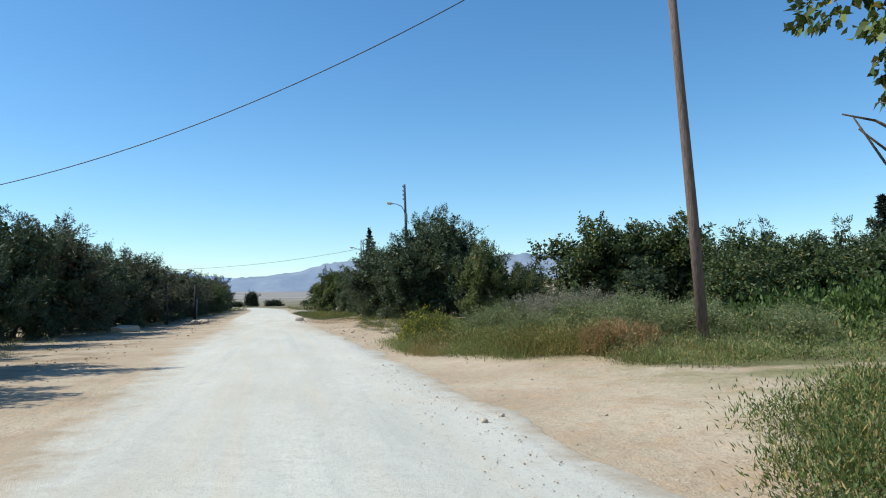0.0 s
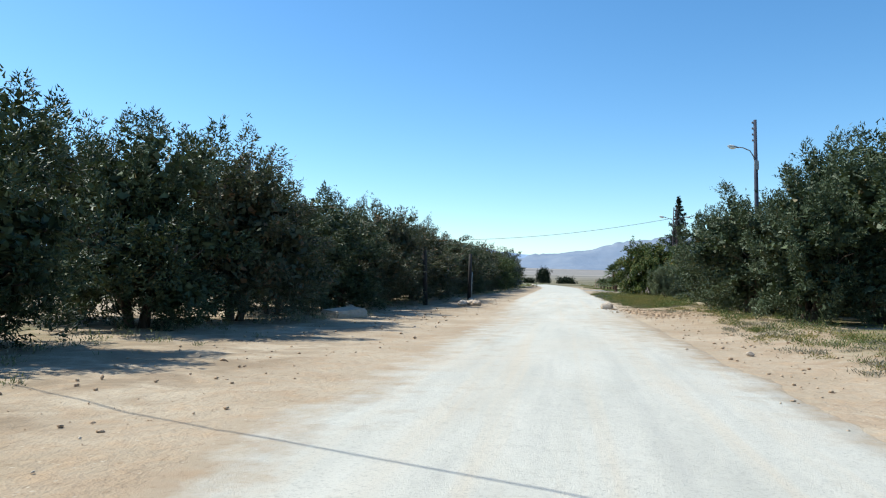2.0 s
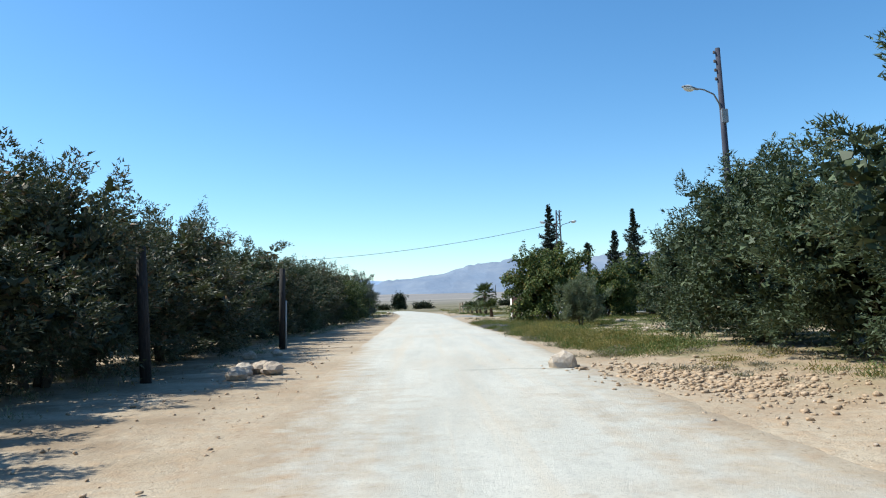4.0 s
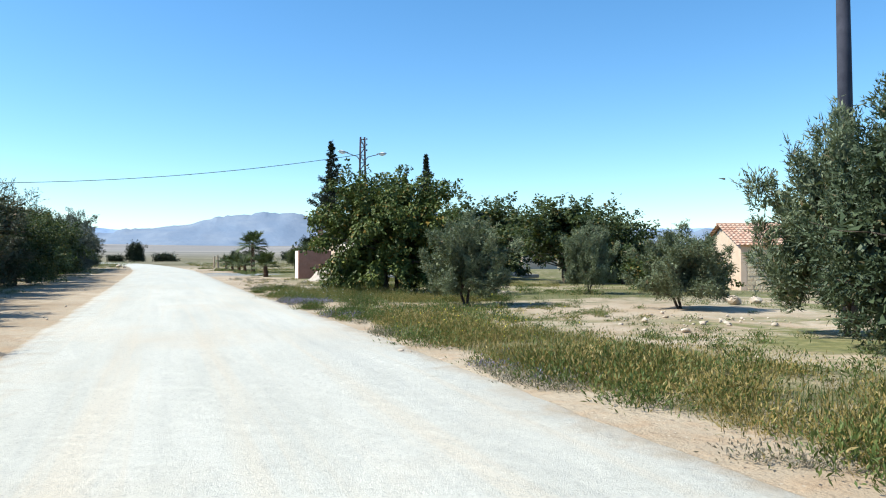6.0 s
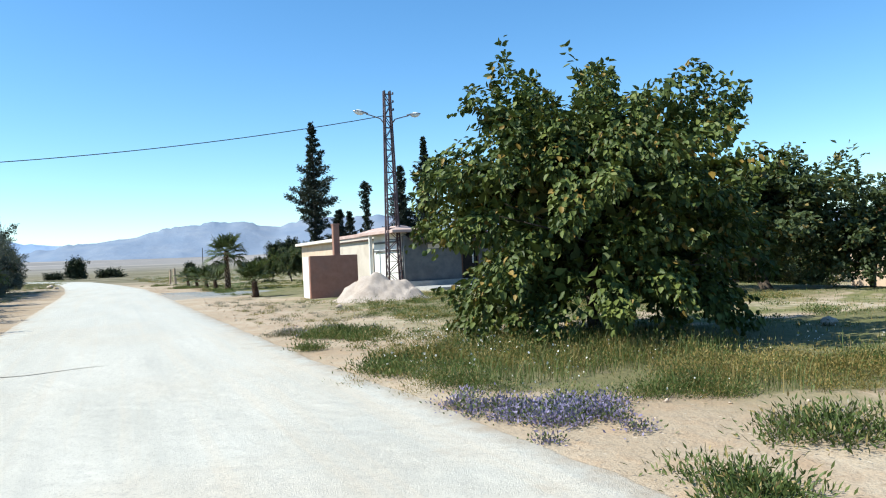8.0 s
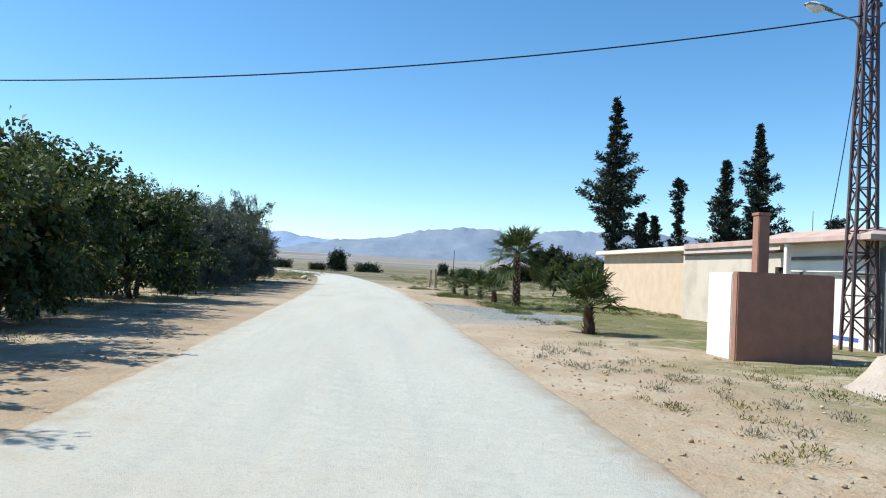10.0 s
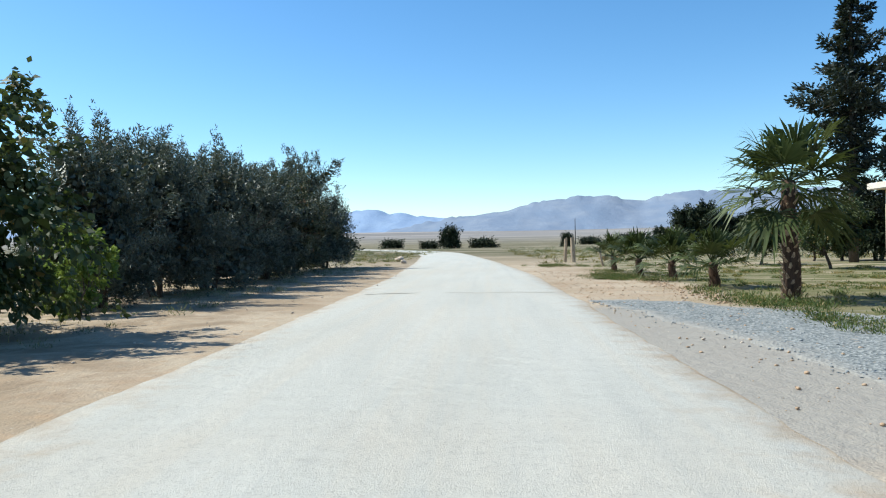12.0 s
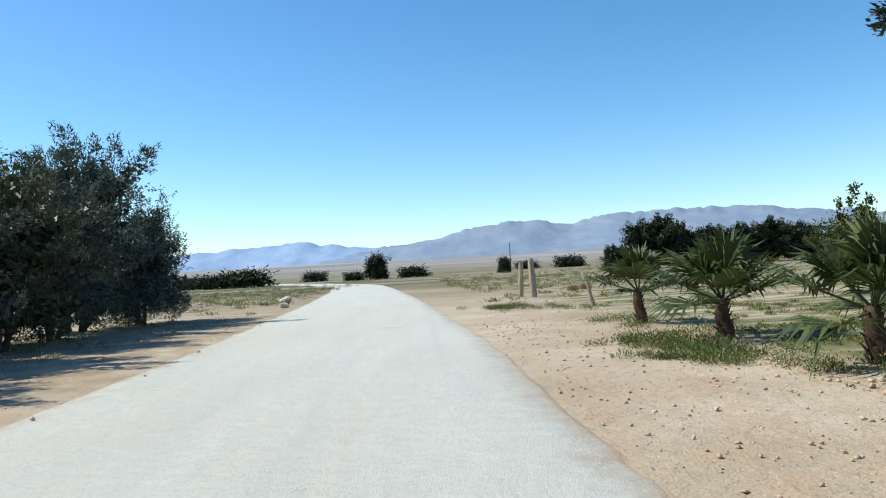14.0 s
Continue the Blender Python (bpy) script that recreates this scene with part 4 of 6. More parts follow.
for x, y, h, w in ((5.1, 14.35, 0.42, 0.9), (5.6, 14.1, 0.46, 0.95), (5.4, 14.6, 0.48, 0.9)):
    plant("rust_bush", x, y, h, w, rng.uniform(0, 360), "dead shrubs")
for x, y, h, w in ((7.0, 141.0, 0.22, 1.2), (7.7, 141.8, 0.24, 1.2)):
    plant("rust_bush", x, y, h, w, rng.uniform(0, 360), "dead shrubs")
for x, y, h, w in ((3.3, 20.9, 0.6, 0.9), (3.65, 21.7, 0.7, 1.0), (3.85, 21.0, 0.6, 0.9)):
    plant("gold_bush", x, y, h, w, rng.uniform(0, 360), "flowering weed clumps")


def conifer(name, x, y, height, outline, seed, label, boughs=60, droop=0.15, spray=1.0, tuft=0.34):
    """A conifer: a straight stem and separate boughs, each a string of needle clumps; outline gives (share of height, reach in metres)."""
    r = np.random.default_rng(seed)
    ob = thing(name, pose(x, y, ground_z(x, y)), label, "tree", "conifers behind the farmhouse")
    segs = [((0, 0, -0.3), (0.05, 0.02, height * 0.55), 0.016 * height, 0.010 * height), ((0.05, 0.02, height * 0.55), (0, 0, height * 0.99), 0.010 * height, 0.01)]
    at, far = [o[0] for o in outline], [o[1] for o in outline]
    base, way, size = [], [], []
    for k in range(boughs):
        u = at[0] + (at[-1] - at[0]) * (k + r.uniform(0, 0.9)) / boughs
        length = float(np.interp(u, at, far)) * (1.05 if r.uniform() < 0.45 else r.uniform(0.3, 0.75))
        if length < 0.03:
            continue
        a = k * 2.39996 + r.uniform(-0.5, 0.5)
        d = np.array([math.cos(a), math.sin(a), 0.0])
        side = np.array([-d[1], d[0], 0.0])
        p = np.array([0, 0, u * height])
        wool = tuft * min(1.0, 0.3 + 0.42 * length)
        sag = droop * r.uniform(0.3, 1.7) * length
        knots = [p, p + d * length * 0.55 + np.array([0, 0, -sag]), p + d * length + np.array([0, 0, -sag + 0.28 * length])]
        segs += [(knots[0], knots[1], 0.03, 0.018), (knots[1], knots[2], 0.018, 0.006)]
        for c in range(max(2, int(length / 0.24))):
            s = (c + 0.7) / max(2, int(length / 0.24))
            q = knots[0] + (knots[1] - knots[0]) * s / 0.55 if s < 0.55 else knots[1] + (knots[2] - knots[1]) * (s - 0.55) / 0.45
            q = q + side * r.normal() * 0.12 * length
            m = int(46 * spray * r.uniform(0.6, 1.3))
            ball = r.normal(size=(m, 3)) * np.array([1, 1, 0.6]) * wool * 0.5 * (1.15 - 0.3 * s)
            base.append(q + ball + np.array([0, 0, -0.04]))
            way.append(unit(ball * 1.5 + d * 0.35 + r.normal(size=(m, 3)) * 0.25 + np.array([0, 0, 0.1])))
    m = int(380 * spray)
    zc = r.uniform(at[0], at[-1], m)
    thin = np.interp(zc, at, far) * 0.09 + 0.06
    base.append(np.stack([r.normal(size=m) * thin, r.normal(size=m) * thin, zc * height], axis=1))
    way.append(unit(r.normal(size=(m, 3)) + np.array([0, 0, 0.5])))
    base, way = np.concatenate(base), np.concatenate(way)
    part("trunk", tubes(segs, 5), BARK, ob, smooth=True)
    n = len(base)
    part("crown", leaves(r, base, way, 0.24 * r.uniform(0.6, 1.3, n), 0.095 * r.uniform(0.7, 1.3, n)), NEEDLE, ob)
    return ob


SPIRE = [(0.12, 0.8), (0.25, 1.4), (0.42, 1.7), (0.6, 1.2), (0.8, 0.65), (1.0, 0.08)]
conifer("norfolk_pine", 15.62, 128.3, 13.6, [(0.2, 0.7), (0.34, 1.1), (0.46, 1.5), (0.55, 2.3), (0.63, 1.8), (0.7, 1.2), (0.78, 1.1), (0.84, 0.55), (0.91, 0.28), (1.0, 0.04)], 1, "tall dark conifer with irregular tufted boughs", 74, 0.16, 1.2, 0.36)
conifer("norfolk_pine", 27.3, 131, 13.0, [(0.1, 2.1), (0.35, 2.1), (0.55, 1.7), (0.75, 1.0), (0.9, 0.42), (1.0, 0.06)], 2, "tall dark conifer with dense pointed crown", 92, 0.1, 1.2)
conifer("norfolk_pine", 24.6, 130.5, 10.2, [(0.1, 1.6), (0.35, 1.7), (0.6, 1.2), (0.75, 0.85), (0.9, 0.35), (1.0, 0.06)], 3, "dark pointed conifer beside a taller one", 80, 0.05, 1.1)
conifer("cypress_tree", 20.9, 130, 8.6, [(0.38, 0.5), (0.5, 0.65), (0.58, 0.35), (0.66, 0.2), (0.74, 0.45), (0.86, 0.5), (0.94, 0.3), (1.0, 0.08)], 4, "narrow dark cypress with a thin stem and gaps", 44, -0.6, 0.7, 0.3)
conifer("cypress_tree", 18.3, 130, 6.0, [(0.2, 1.0), (0.5, 1.15), (0.75, 0.8), (0.85, 0.4), (1.0, 0.1)], 5, "short ragged dark cypress behind the farmhouse", 40, -0.5, 0.9)
conifer("cypress_tree", 19.6, 131, 5.9, [(0.1, 0.5), (0.4, 0.6), (0.7, 0.5), (0.9, 0.25), (1.0, 0.06)], 6, "short narrow dark cypress behind the farmhouse", 50, -0.8, 0.9, 0.28)
conifer("norfolk_pine", 41, 46, 7.6, SPIRE, 8, "dark pointed conifer beyond the thicket", 84, 0.05, 0.8)
conifer("cypress_tree", 76, 112, 7.6, [(0.1, 1.2), (0.5, 1.4), (0.8, 0.9), (1.0, 0.1)], 9, "dark cypress beyond the tiled house", 60, -0.5, 0.6)
conifer("cypress_tree", 71, 114, 6.6, [(0.3, 2.0), (0.6, 2.6), (0.8, 2.2), (1.0, 0.8)], 10, "broad dark conifer beyond the tiled house", 50, -0.3, 0.7, 0.5)
conifer("cypress_tree", 31.6, 128, 6.0, [(0.45, 0.35), (0.66, 0.3), (0.74, 0.15), (0.88, 0.7), (0.95, 0.95), (1.0, 0.5)], 7, "small cypress with a tufted top on a bare stem", 40, -0.5, 0.7, 0.32)


def palm(x, y, trunk, radius, fans, span, seed, label):
    """A fan palm: a trunk clad in old leaf bases, stalks and pleated fans of blades."""
    r = np.random.default_rng(seed)
    ob = thing("fan_palm", pose(x, y, ground_z(x, y) - 0.05), label, "palm tree", "palms beside the road")
    n = 7
    core = chain([(0.03 * math.sin(i), 0.02 * math.cos(i * 2), trunk * i / (n - 1)) for i in range(n)], [radius * (1.25 - 0.4 * i / (n - 1)) for i in range(n)], 12)
    part("trunk", core, PALMBARK, ob, smooth=True)
    scale_bm = bmesh.new()
    rings = 42 * trunk if trunk > 1.5 else max(26, 46 * trunk)
    for k in range(int(rings)):
        a, h = k * 2.4, trunk * (0.02 + 0.98 * k / rings)
        rr = radius * (1.25 - 0.4 * h / trunk)
        m = pose(0, 0, h, 0, 0, math.degrees(a)) @ pose(rr * 0.92, 0, 0, 0, 34 + r.uniform(-12, 14), 0)
        c = bmesh.ops.create_cone(scale_bm, cap_ends=True, segments=4, radius1=radius * (0.44 if trunk > 1.5 else 0.50), radius2=radius * 0.12, depth=radius * 1.5)
        bmesh.ops.transform(scale_bm, verts=c["verts"], matrix=m @ Matrix.Diagonal((0.45, 1, 1, 1)))
    part("bark_cladding", scale_bm, PALMBOOT if trunk > 1.5 else PALMBARK, ob)
    stalks, live = [], []
    for k in range(fans):
        u = k / (fans - 1)
        a = k * 2.399 + r.uniform(-0.2, 0.2)
        el = math.radians((78 if trunk > 1.5 else 86) - (122 if trunk > 1.5 else 82) * u + r.uniform(-8, 8))
        d = np.array([math.cos(a) * math.cos(el), math.sin(a) * math.cos(el), math.sin(el)])
        stalk = span * r.uniform(0.6, 0.95)
        p0 = np.array([0, 0, trunk - 0.03])
        p1 = p0 + d * stalk
        p1[2] -= 0.10 * stalk
        stalks.append((p0, p1, 0.018, 0.012))
        side = unit(np.cross(d, [0, 0, 1.0]) + 1e-4)
        nrm = np.cross(side, d)
        blades = 33
        for b in range(blades):
            th = math.radians(-105 + 210 * b / (blades - 1))
            w = unit(d * math.cos(th) + side * math.sin(th) + nrm * (0.10 * r.normal() + 0.22 * abs(math.sin(th))))
            ln = span * 1.18 * (0.66 + 0.34 * math.cos(th)) * r.uniform(0.88, 1.08)
            across = unit(np.cross(w, nrm))
            q0, q1 = p1 + w * ln * 0.02, p1 + w * ln * 0.62 + np.array([0, 0, -ln * 0.03])
            q2 = p1 + w * ln * 0.98 + np.array([0, 0, -ln * r.uniform(0.10, 0.42)])
            wd = 0.034 * span
            quad = [q0 - across * wd * 0.2, q0 + across * wd * 0.2, q1 + across * wd + nrm * wd * 0.35, q1 - across * wd - nrm * wd * 0.35, q2]
            live.append(quad)
    for s in stalks:
        part("stalk", tubes([s], 5), FAN, ob)
    for k in range(0, len(live), 33):
        v = np.array(live[k:k + 33]).reshape(-1, 3)
        f = []
        for i in range(33):
            f += [(5 * i, 5 * i + 1, 5 * i + 2, 5 * i + 3), (5 * i + 3, 5 * i + 2, 5 * i + 4)]
        part("fan", (v, f), FAN, ob)
    return ob


palm(5.38, 109.5, 2.3, 0.135, 22, 0.8, 1, "fan palm with a thick scaly trunk and wide crown")
palm(4.9, 98.0, 0.75, 0.12, 15, 0.66, 2, "short fan palm with a stout trunk")
palm(5.2, 113.5, 0.62, 0.105, 13, 0.64, 3, "young fan palm with a short trunk")
palm(5.04, 116.8, 0.62, 0.10, 13, 0.66, 4, "young fan palm with a short trunk")
palm(4.75, 119.9, 0.62, 0.10, 13, 0.72, 5, "young fan palm with a short trunk")
palm(4.46, 123.0, 0.66, 0.09, 12, 0.62, 6, "young fan palm with a short trunk")


# ---- poles and wires ----
CONCRETE = material("grey_concrete", speckle((0.34, 0.33, 0.31), (0.46, 0.45, 0.42), 3, 0.006), 0.9)
DARKCON = material("dark_weathered_concrete", speckle((0.036, 0.038, 0.055), (0.075, 0.075, 0.10), 3, 0.006), 0.9)
STEEL = material("painted_steel", speckle((0.085, 0.05, 0.05), (0.17, 0.115, 0.115), 2, 0.002), 0.55, 0.3)
GREYMETAL = material("grey_metal", speckle((0.22, 0.22, 0.22), (0.32, 0.32, 0.32), 4, 0.002), 0.45, 0.6)
LAMPGLASS = material("frosted_lamp_glass", speckle((0.72, 0.72, 0.68), (0.8, 0.8, 0.76), 4, 0.0), 0.25)
PORCELAIN = material("brown_insulator", speckle((0.10, 0.07, 0.05), (0.16, 0.12, 0.10), 4, 0.0), 0.2)
CABLE = material("black_cable", speckle((0.012, 0.012, 0.013), (0.02, 0.02, 0.02), 4, 0.0), 0.5)


def lamp_head(parent, at, turn, name="luminaire"):
    """A street lamp's head: a tapered housing with a rounded glass bowl below."""
    bm = bmesh.new()
    rings = ((-0.30, 0.045, 0.04), (-0.16, 0.075, 0.06), (0.0, 0.115, 0.08), (0.2, 0.125, 0.075), (0.33, 0.08, 0.05), (0.38, 0.02, 0.02))
    loops = []
    for x, w, h in rings:
        loops.append([bm.verts.new((x, w * math.cos(a), max(0.0, h * math.sin(a)) + (0 if math.sin(a) >= 0 else -0.01))) for a in [2 * math.pi * i / 12 for i in range(12)]])
    for a, b in zip(loops, loops[1:]):
        for i in range(12):
            bm.faces.new((a[i], a[(i + 1) % 12], b[(i + 1) % 12], b[i]))
    bm.faces.new(loops[0]), bm.faces.new(loops[-1])
    bmesh.ops.recalc_face_normals(bm, faces=bm.faces)
    m = pose(*at, 0, -8, turn)
    h = part(name, bm, GREYMETAL, parent, "grey street lamp head")
    h.matrix_basis = m
    bm = bmesh.new()
    bmesh.ops.create_uvsphere(bm, u_segments=14, v_segments=8, radius=1)
    bmesh.ops.transform(bm, verts=bm.verts, matrix=Matrix.Translation((0.1, 0, -0.012)) @ Matrix.Diagonal((0.23, 0.12, 0.12, 1)))
    part("bowl", bm, LAMPGLASS, h, "milky glass lamp bowl", True)
    return h


def insulators(parent, x, y, z, count, step, side):
    for i in range(count):
        bm = bmesh.new()
        bmesh.ops.create_cone(bm, cap_ends=True, segments=8, radius1=0.05, radius2=0.035, depth=0.09)
        bmesh.ops.translate(bm, verts=bm.verts, vec=(x + side * 0.14, y, z - i * step + 0.06))
        r = bmesh.ops.create_cone(bm, cap_ends=True, segments=6, radius1=0.012, radius2=0.012, depth=0.16)
        bmesh.ops.transform(bm, verts=r["verts"], matrix=Matrix.Translation((x + side * 0.07, y, z - i * step)) @ Euler((0, radians(90), 0)).to_matrix().to_4x4())
        part("insulator", bm, PORCELAIN, parent, "brown porcelain insulator on a steel pin")


# the leaning timber pole by the mound
p1 = thing("utility_pole", pose(8.0, 16.0, ground_z(8.0, 16.0)), "weathered purple-brown timber pole leaning slightly", "utility pole")
part("shaft", chain([(0, 0, -0.4), (-0.15, 0, 2.5), (-0.3, 0, 5), (-0.55, 0, 9.5)], [0.115, 0.105, 0.09, 0.07], 12), POLEWOOD, p1, smooth=True)
insulators(p1, -0.54, 0, 9.25, 3, 0.28, -1)
# the lamp pole behind the thicket
p2 = thing("street_lamp", pose(10.1, 60.0, ground_z(10.1, 60), 0, -1.2, 0), "slim grey pole with a curved lamp arm", "street lamp")
part("shaft", chain([(0, 0, -0.3), (0, 0, 5), (0, 0, 10.15)], [0.14, 0.12, 0.085], 10), DARKCON, p2, smooth=True)
part("arm", chain([(0, 0, 7.6), (-0.12, -0.05, 8.1), (-0.32, -0.12, 8.42), (-0.7, -0.2, 8.58), (-1.0, -0.26, 8.62)], [0.035, 0.033, 0.03, 0.028, 0.026], 8), GREYMETAL, p2, smooth=True)
lamp_head(p2, (-1.2, -0.3, 8.62), 194)
part("fuse_box", box(-0.11, 0.11, -0.24, -0.1, 7.35, 7.85, 0.02), GREYMETAL, p2, "small grey fuse box")
insulators(p2, 0, 0, 9.95, 4, 0.33, -1)
# the lattice tower by the house
TX, TY = 10.65, 96.0
tower = thing("lattice_tower", pose(TX, TY, ground_z(TX, TY) + 0.12), "rusty lattice steel pole with two street lamps", "utility pole")
H = 8.75


def leg_at(sx, sy, z):
    w = 0.31 - 0.18 * z / H
    return (sx * w, sy * w * 0.6, z)


def angle_bar(parent, a, b, w, name):
    segs = tubes([(a, b, w, w)], 4)
    return part(name, segs, STEEL, parent)


for sx, sy in ((-1, -1), (1, -1), (1, 1), (-1, 1)):
    angle_bar(tower, leg_at(sx, sy, -0.2), leg_at(sx, sy, H), 0.045, "leg")
levels = [0.15 + (H - 0.3) * i / 17 for i in range(18)]
for k, (za, zb) in enumerate(zip(levels, levels[1:])):
    s = 1 if k % 2 else -1
    for sy in (-1, 1):
        angle_bar(tower, leg_at(-s, sy, za), leg_at(s, sy, zb), 0.022, "brace")
        angle_bar(tower, leg_at(-1, sy, zb), leg_at(1, sy, zb), 0.02, "brace")
    for sx in (-1, 1):
        angle_bar(tower, leg_at(sx, -s, za), leg_at(sx, s, zb), 0.022, "brace")
for side in (-1, 1):
    part("arm", chain([(side * 0.15, 0, 7.25), (side * 0.35, 0, 7.5), (side * 0.75, 0, 7.62), (side * 1.0, 0, 7.68)], [0.03, 0.028, 0.026, 0.025], 8), GREYMETAL, tower, smooth=True)
    lamp_head(tower, (side * 1.22, 0, 7.74), 180 if side < 0 else 0)
insulators(tower, 0.14, 0, 8.6, 3, 0.36, 1)


def wire(name, a, b, sag, r, label):
    a, b = Vector(a), Vector(b)
    pts = []
    for i in range(33):
        u = i / 32
        p = a.lerp(b, u)
        p.z -= sag * 4 * u * (1 - u)
        pts.append(p)
    ob = part(name, chain(pts, [r] * 33, 6), CABLE, smooth=True)
    return tagged(ob, label, "wire")


left1 = thing("utility_pole", pose(-9.9, 25.0, ground_z(-9.9, 25)), "dark timber pole standing among the roadside trees", "utility pole")
part("shaft", chain([(0, 0, -0.4), (0, 0, 2.2), (0, 0, 4.6)], [0.11, 0.1, 0.085], 10), DARKPOLE, left1, smooth=True)
left2 = thing("utility_pole", pose(-13.5, 99.7, ground_z(-13.5, 99.7)), "dark timber pole standing among the roadside trees", "utility pole")
part("shaft", chain([(0, 0, -0.4), (0, 0, 2.6), (0, 0, 5.4)], [0.12, 0.1, 0.085], 10), DARKPOLE, left2, smooth=True)
wire("drop_wire", (10.5, 96.0, 7.3), (10.9, 97.6, 2.95), 0.2, 0.012, "thin service cable hanging from the lattice tower to the roof")
wire("overhead_wire", (7.5, 16.0, 9.3), (-9.9, 25.0, 3.85), 1.15, 0.011, "black overhead cable slung across the road")
wire("overhead_wire", (10.5, 96.0, 7.75), (-13.5, 99.7, 5.45), 0.55, 0.017, "black overhead cable slung across the road")
wire("drop_cable", (10.4, 95.9, 7.4), (10.55, 95.7, 4.2), 0.0, 0.012, "thin black cable hanging down the tower")
# dark stakes in front of the left row
for x, y, h, r, lean in ((-6.0, 47.2, 2.4, 0.10, 2), (-5.5, 57.2, 2.5, 0.10, -1)):
    s = thing("timber_post", pose(x, y, ground_z(x, y), 0, -lean, 0), "blackened round timber post before the trees", "post", "posts before the trees")
    part("shaft", chain([(0, 0, -0.3), (0, 0, h * 0.5), (0, 0, h)], [r, r * 0.95, r * 0.85], 10), DARKPOLE, s, smooth=True)
    if y > 50:
        part("light_pipe", chain([(0.13, -0.05, 0.0), (0.13, -0.05, 1.5)], [0.025, 0.025], 8), CONCRETE, s, "pale thin pipe tied to the post", True)

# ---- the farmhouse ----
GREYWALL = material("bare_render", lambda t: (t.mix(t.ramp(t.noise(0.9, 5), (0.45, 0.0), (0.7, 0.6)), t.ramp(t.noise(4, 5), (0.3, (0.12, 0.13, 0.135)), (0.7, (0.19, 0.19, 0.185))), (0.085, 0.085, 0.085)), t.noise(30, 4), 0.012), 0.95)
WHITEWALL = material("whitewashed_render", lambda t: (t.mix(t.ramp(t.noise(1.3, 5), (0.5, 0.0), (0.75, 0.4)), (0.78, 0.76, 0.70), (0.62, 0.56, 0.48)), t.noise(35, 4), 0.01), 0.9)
TANWALL = material("tan_render", lambda t: (t.ramp(t.noise(2, 5), (0.3, (0.58, 0.43, 0.31)), (0.7, (0.66, 0.51, 0.38))), t.noise(30, 4), 0.01), 0.92)
REDWALL = material("red_brown_render", lambda t: (t.mix(t.ramp(t.noise(1.5, 6), (0.5, 0.0), (0.7, 0.5)), t.ramp(t.noise(5, 5), (0.3, (0.30, 0.155, 0.11)), (0.7, (0.38, 0.20, 0.145))), (0.28, 0.18, 0.14)), t.noise(35, 4), 0.012), 0.92)
LIMEWASH = material("worn_limewash", lambda t: (t.mix(t.ramp(t.noise(1.1, 6), (0.45, 0.0), (0.7, 0.7)), (0.60, 0.52, 0.43), (0.45, 0.37, 0.29)), t.noise(35, 4), 0.012), 0.92)
SLAB = material("stained_slab", speckle((0.46, 0.30, 0.25), (0.60, 0.45, 0.39), 2, 0.01), 0.9)
SHEET = material("corrugated_rusty_sheet", speckle((0.035, 0.022, 0.02), (0.115, 0.066, 0.055), 1.2, 0.01), 0.85)
CREAM = material("cream_slab", speckle((0.68, 0.60, 0.50), (0.78, 0.72, 0.63), 3, 0.005), 0.9)
# near-black colour standing in for the shade behind openings
DARK = material("opening_shade", speckle((0.012, 0.010, 0.010), (0.03, 0.025, 0.022), 3, 0.0), 0.9)
TIMBER = material("brown_timber", bark_look((0.08, 0.04, 0.025), (0.16, 0.09, 0.06)), 0.7)
BLUEPAINT = material("blue_paint", speckle((0.05, 0.12, 0.42), (0.08, 0.17, 0.5), 6, 0.0), 0.6)
WHITEPAINT = material("white_enamel", speckle((0.76, 0.76, 0.74), (0.82, 0.82, 0.80), 6, 0.0), 0.4)


def wall_with_holes(along, a, b, at, depth, z0, z1, holes):
    """A wall along 'x' or 'y' from a to b, its outer face at 'at', with openings (from, to, bottom, top) cut through."""
    bm = bmesh.new()
    cuts = sorted({a, b, *[h[0] for h in holes], *[h[1] for h in holes]})
    for c, d in zip(cuts, cuts[1:]):
        hole = next((h for h in holes if h[0] <= c + 1e-6 and h[1] >= d - 1e-6), None)
        for lo, hi in (((z0, z1),) if hole is None else ((z0, hole[2]), (hole[3], z1))):
            if hi - lo > 0.01:
                box(c, d, at, at + depth, lo, hi, bm=bm) if along == "x" else box(at, at + depth, c, d, lo, hi, bm=bm)
    return bm


house = thing("farmhouse", pose(0, 0, 0), "long low grey farmhouse with flat sheet roof", "house")
HX, HY, HZ = 11.0, 95.6, 2.55
HF = 2.38
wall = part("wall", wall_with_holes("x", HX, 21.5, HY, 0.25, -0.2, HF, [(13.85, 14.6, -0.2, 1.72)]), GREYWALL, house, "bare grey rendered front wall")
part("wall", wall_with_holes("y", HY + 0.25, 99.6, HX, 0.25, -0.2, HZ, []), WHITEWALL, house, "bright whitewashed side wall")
part("wall", wall_with_holes("y", 99.6, 107.2, HX + 0.35, 0.25, -0.2, 2.6, [(99.9, 100.8, -0.2, 1.95)]), LIMEWASH, house, "worn limewashed side wall with a doorway")
part("wall", wall_with_holes("y", 107.2, 119.0, HX + 1.1, 0.25, -0.2, 2.6, []), TANWALL, house, "tan rendered side wall")
part("wall", box(HX + 1.35, 15.5, 118.75, 119.0, -0.2, 2.6), TANWALL, house)
part("wall", box(15.25, 15.5, 107.1, 118.75, -0.2, 2.6), TANWALL, house)
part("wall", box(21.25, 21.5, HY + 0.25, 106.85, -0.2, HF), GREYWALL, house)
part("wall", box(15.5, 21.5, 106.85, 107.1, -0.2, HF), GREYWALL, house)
part("wall", box(HX + 0.6, HX + 1.35, 106.95, 107.19, -0.2, 2.6), TANWALL, house)
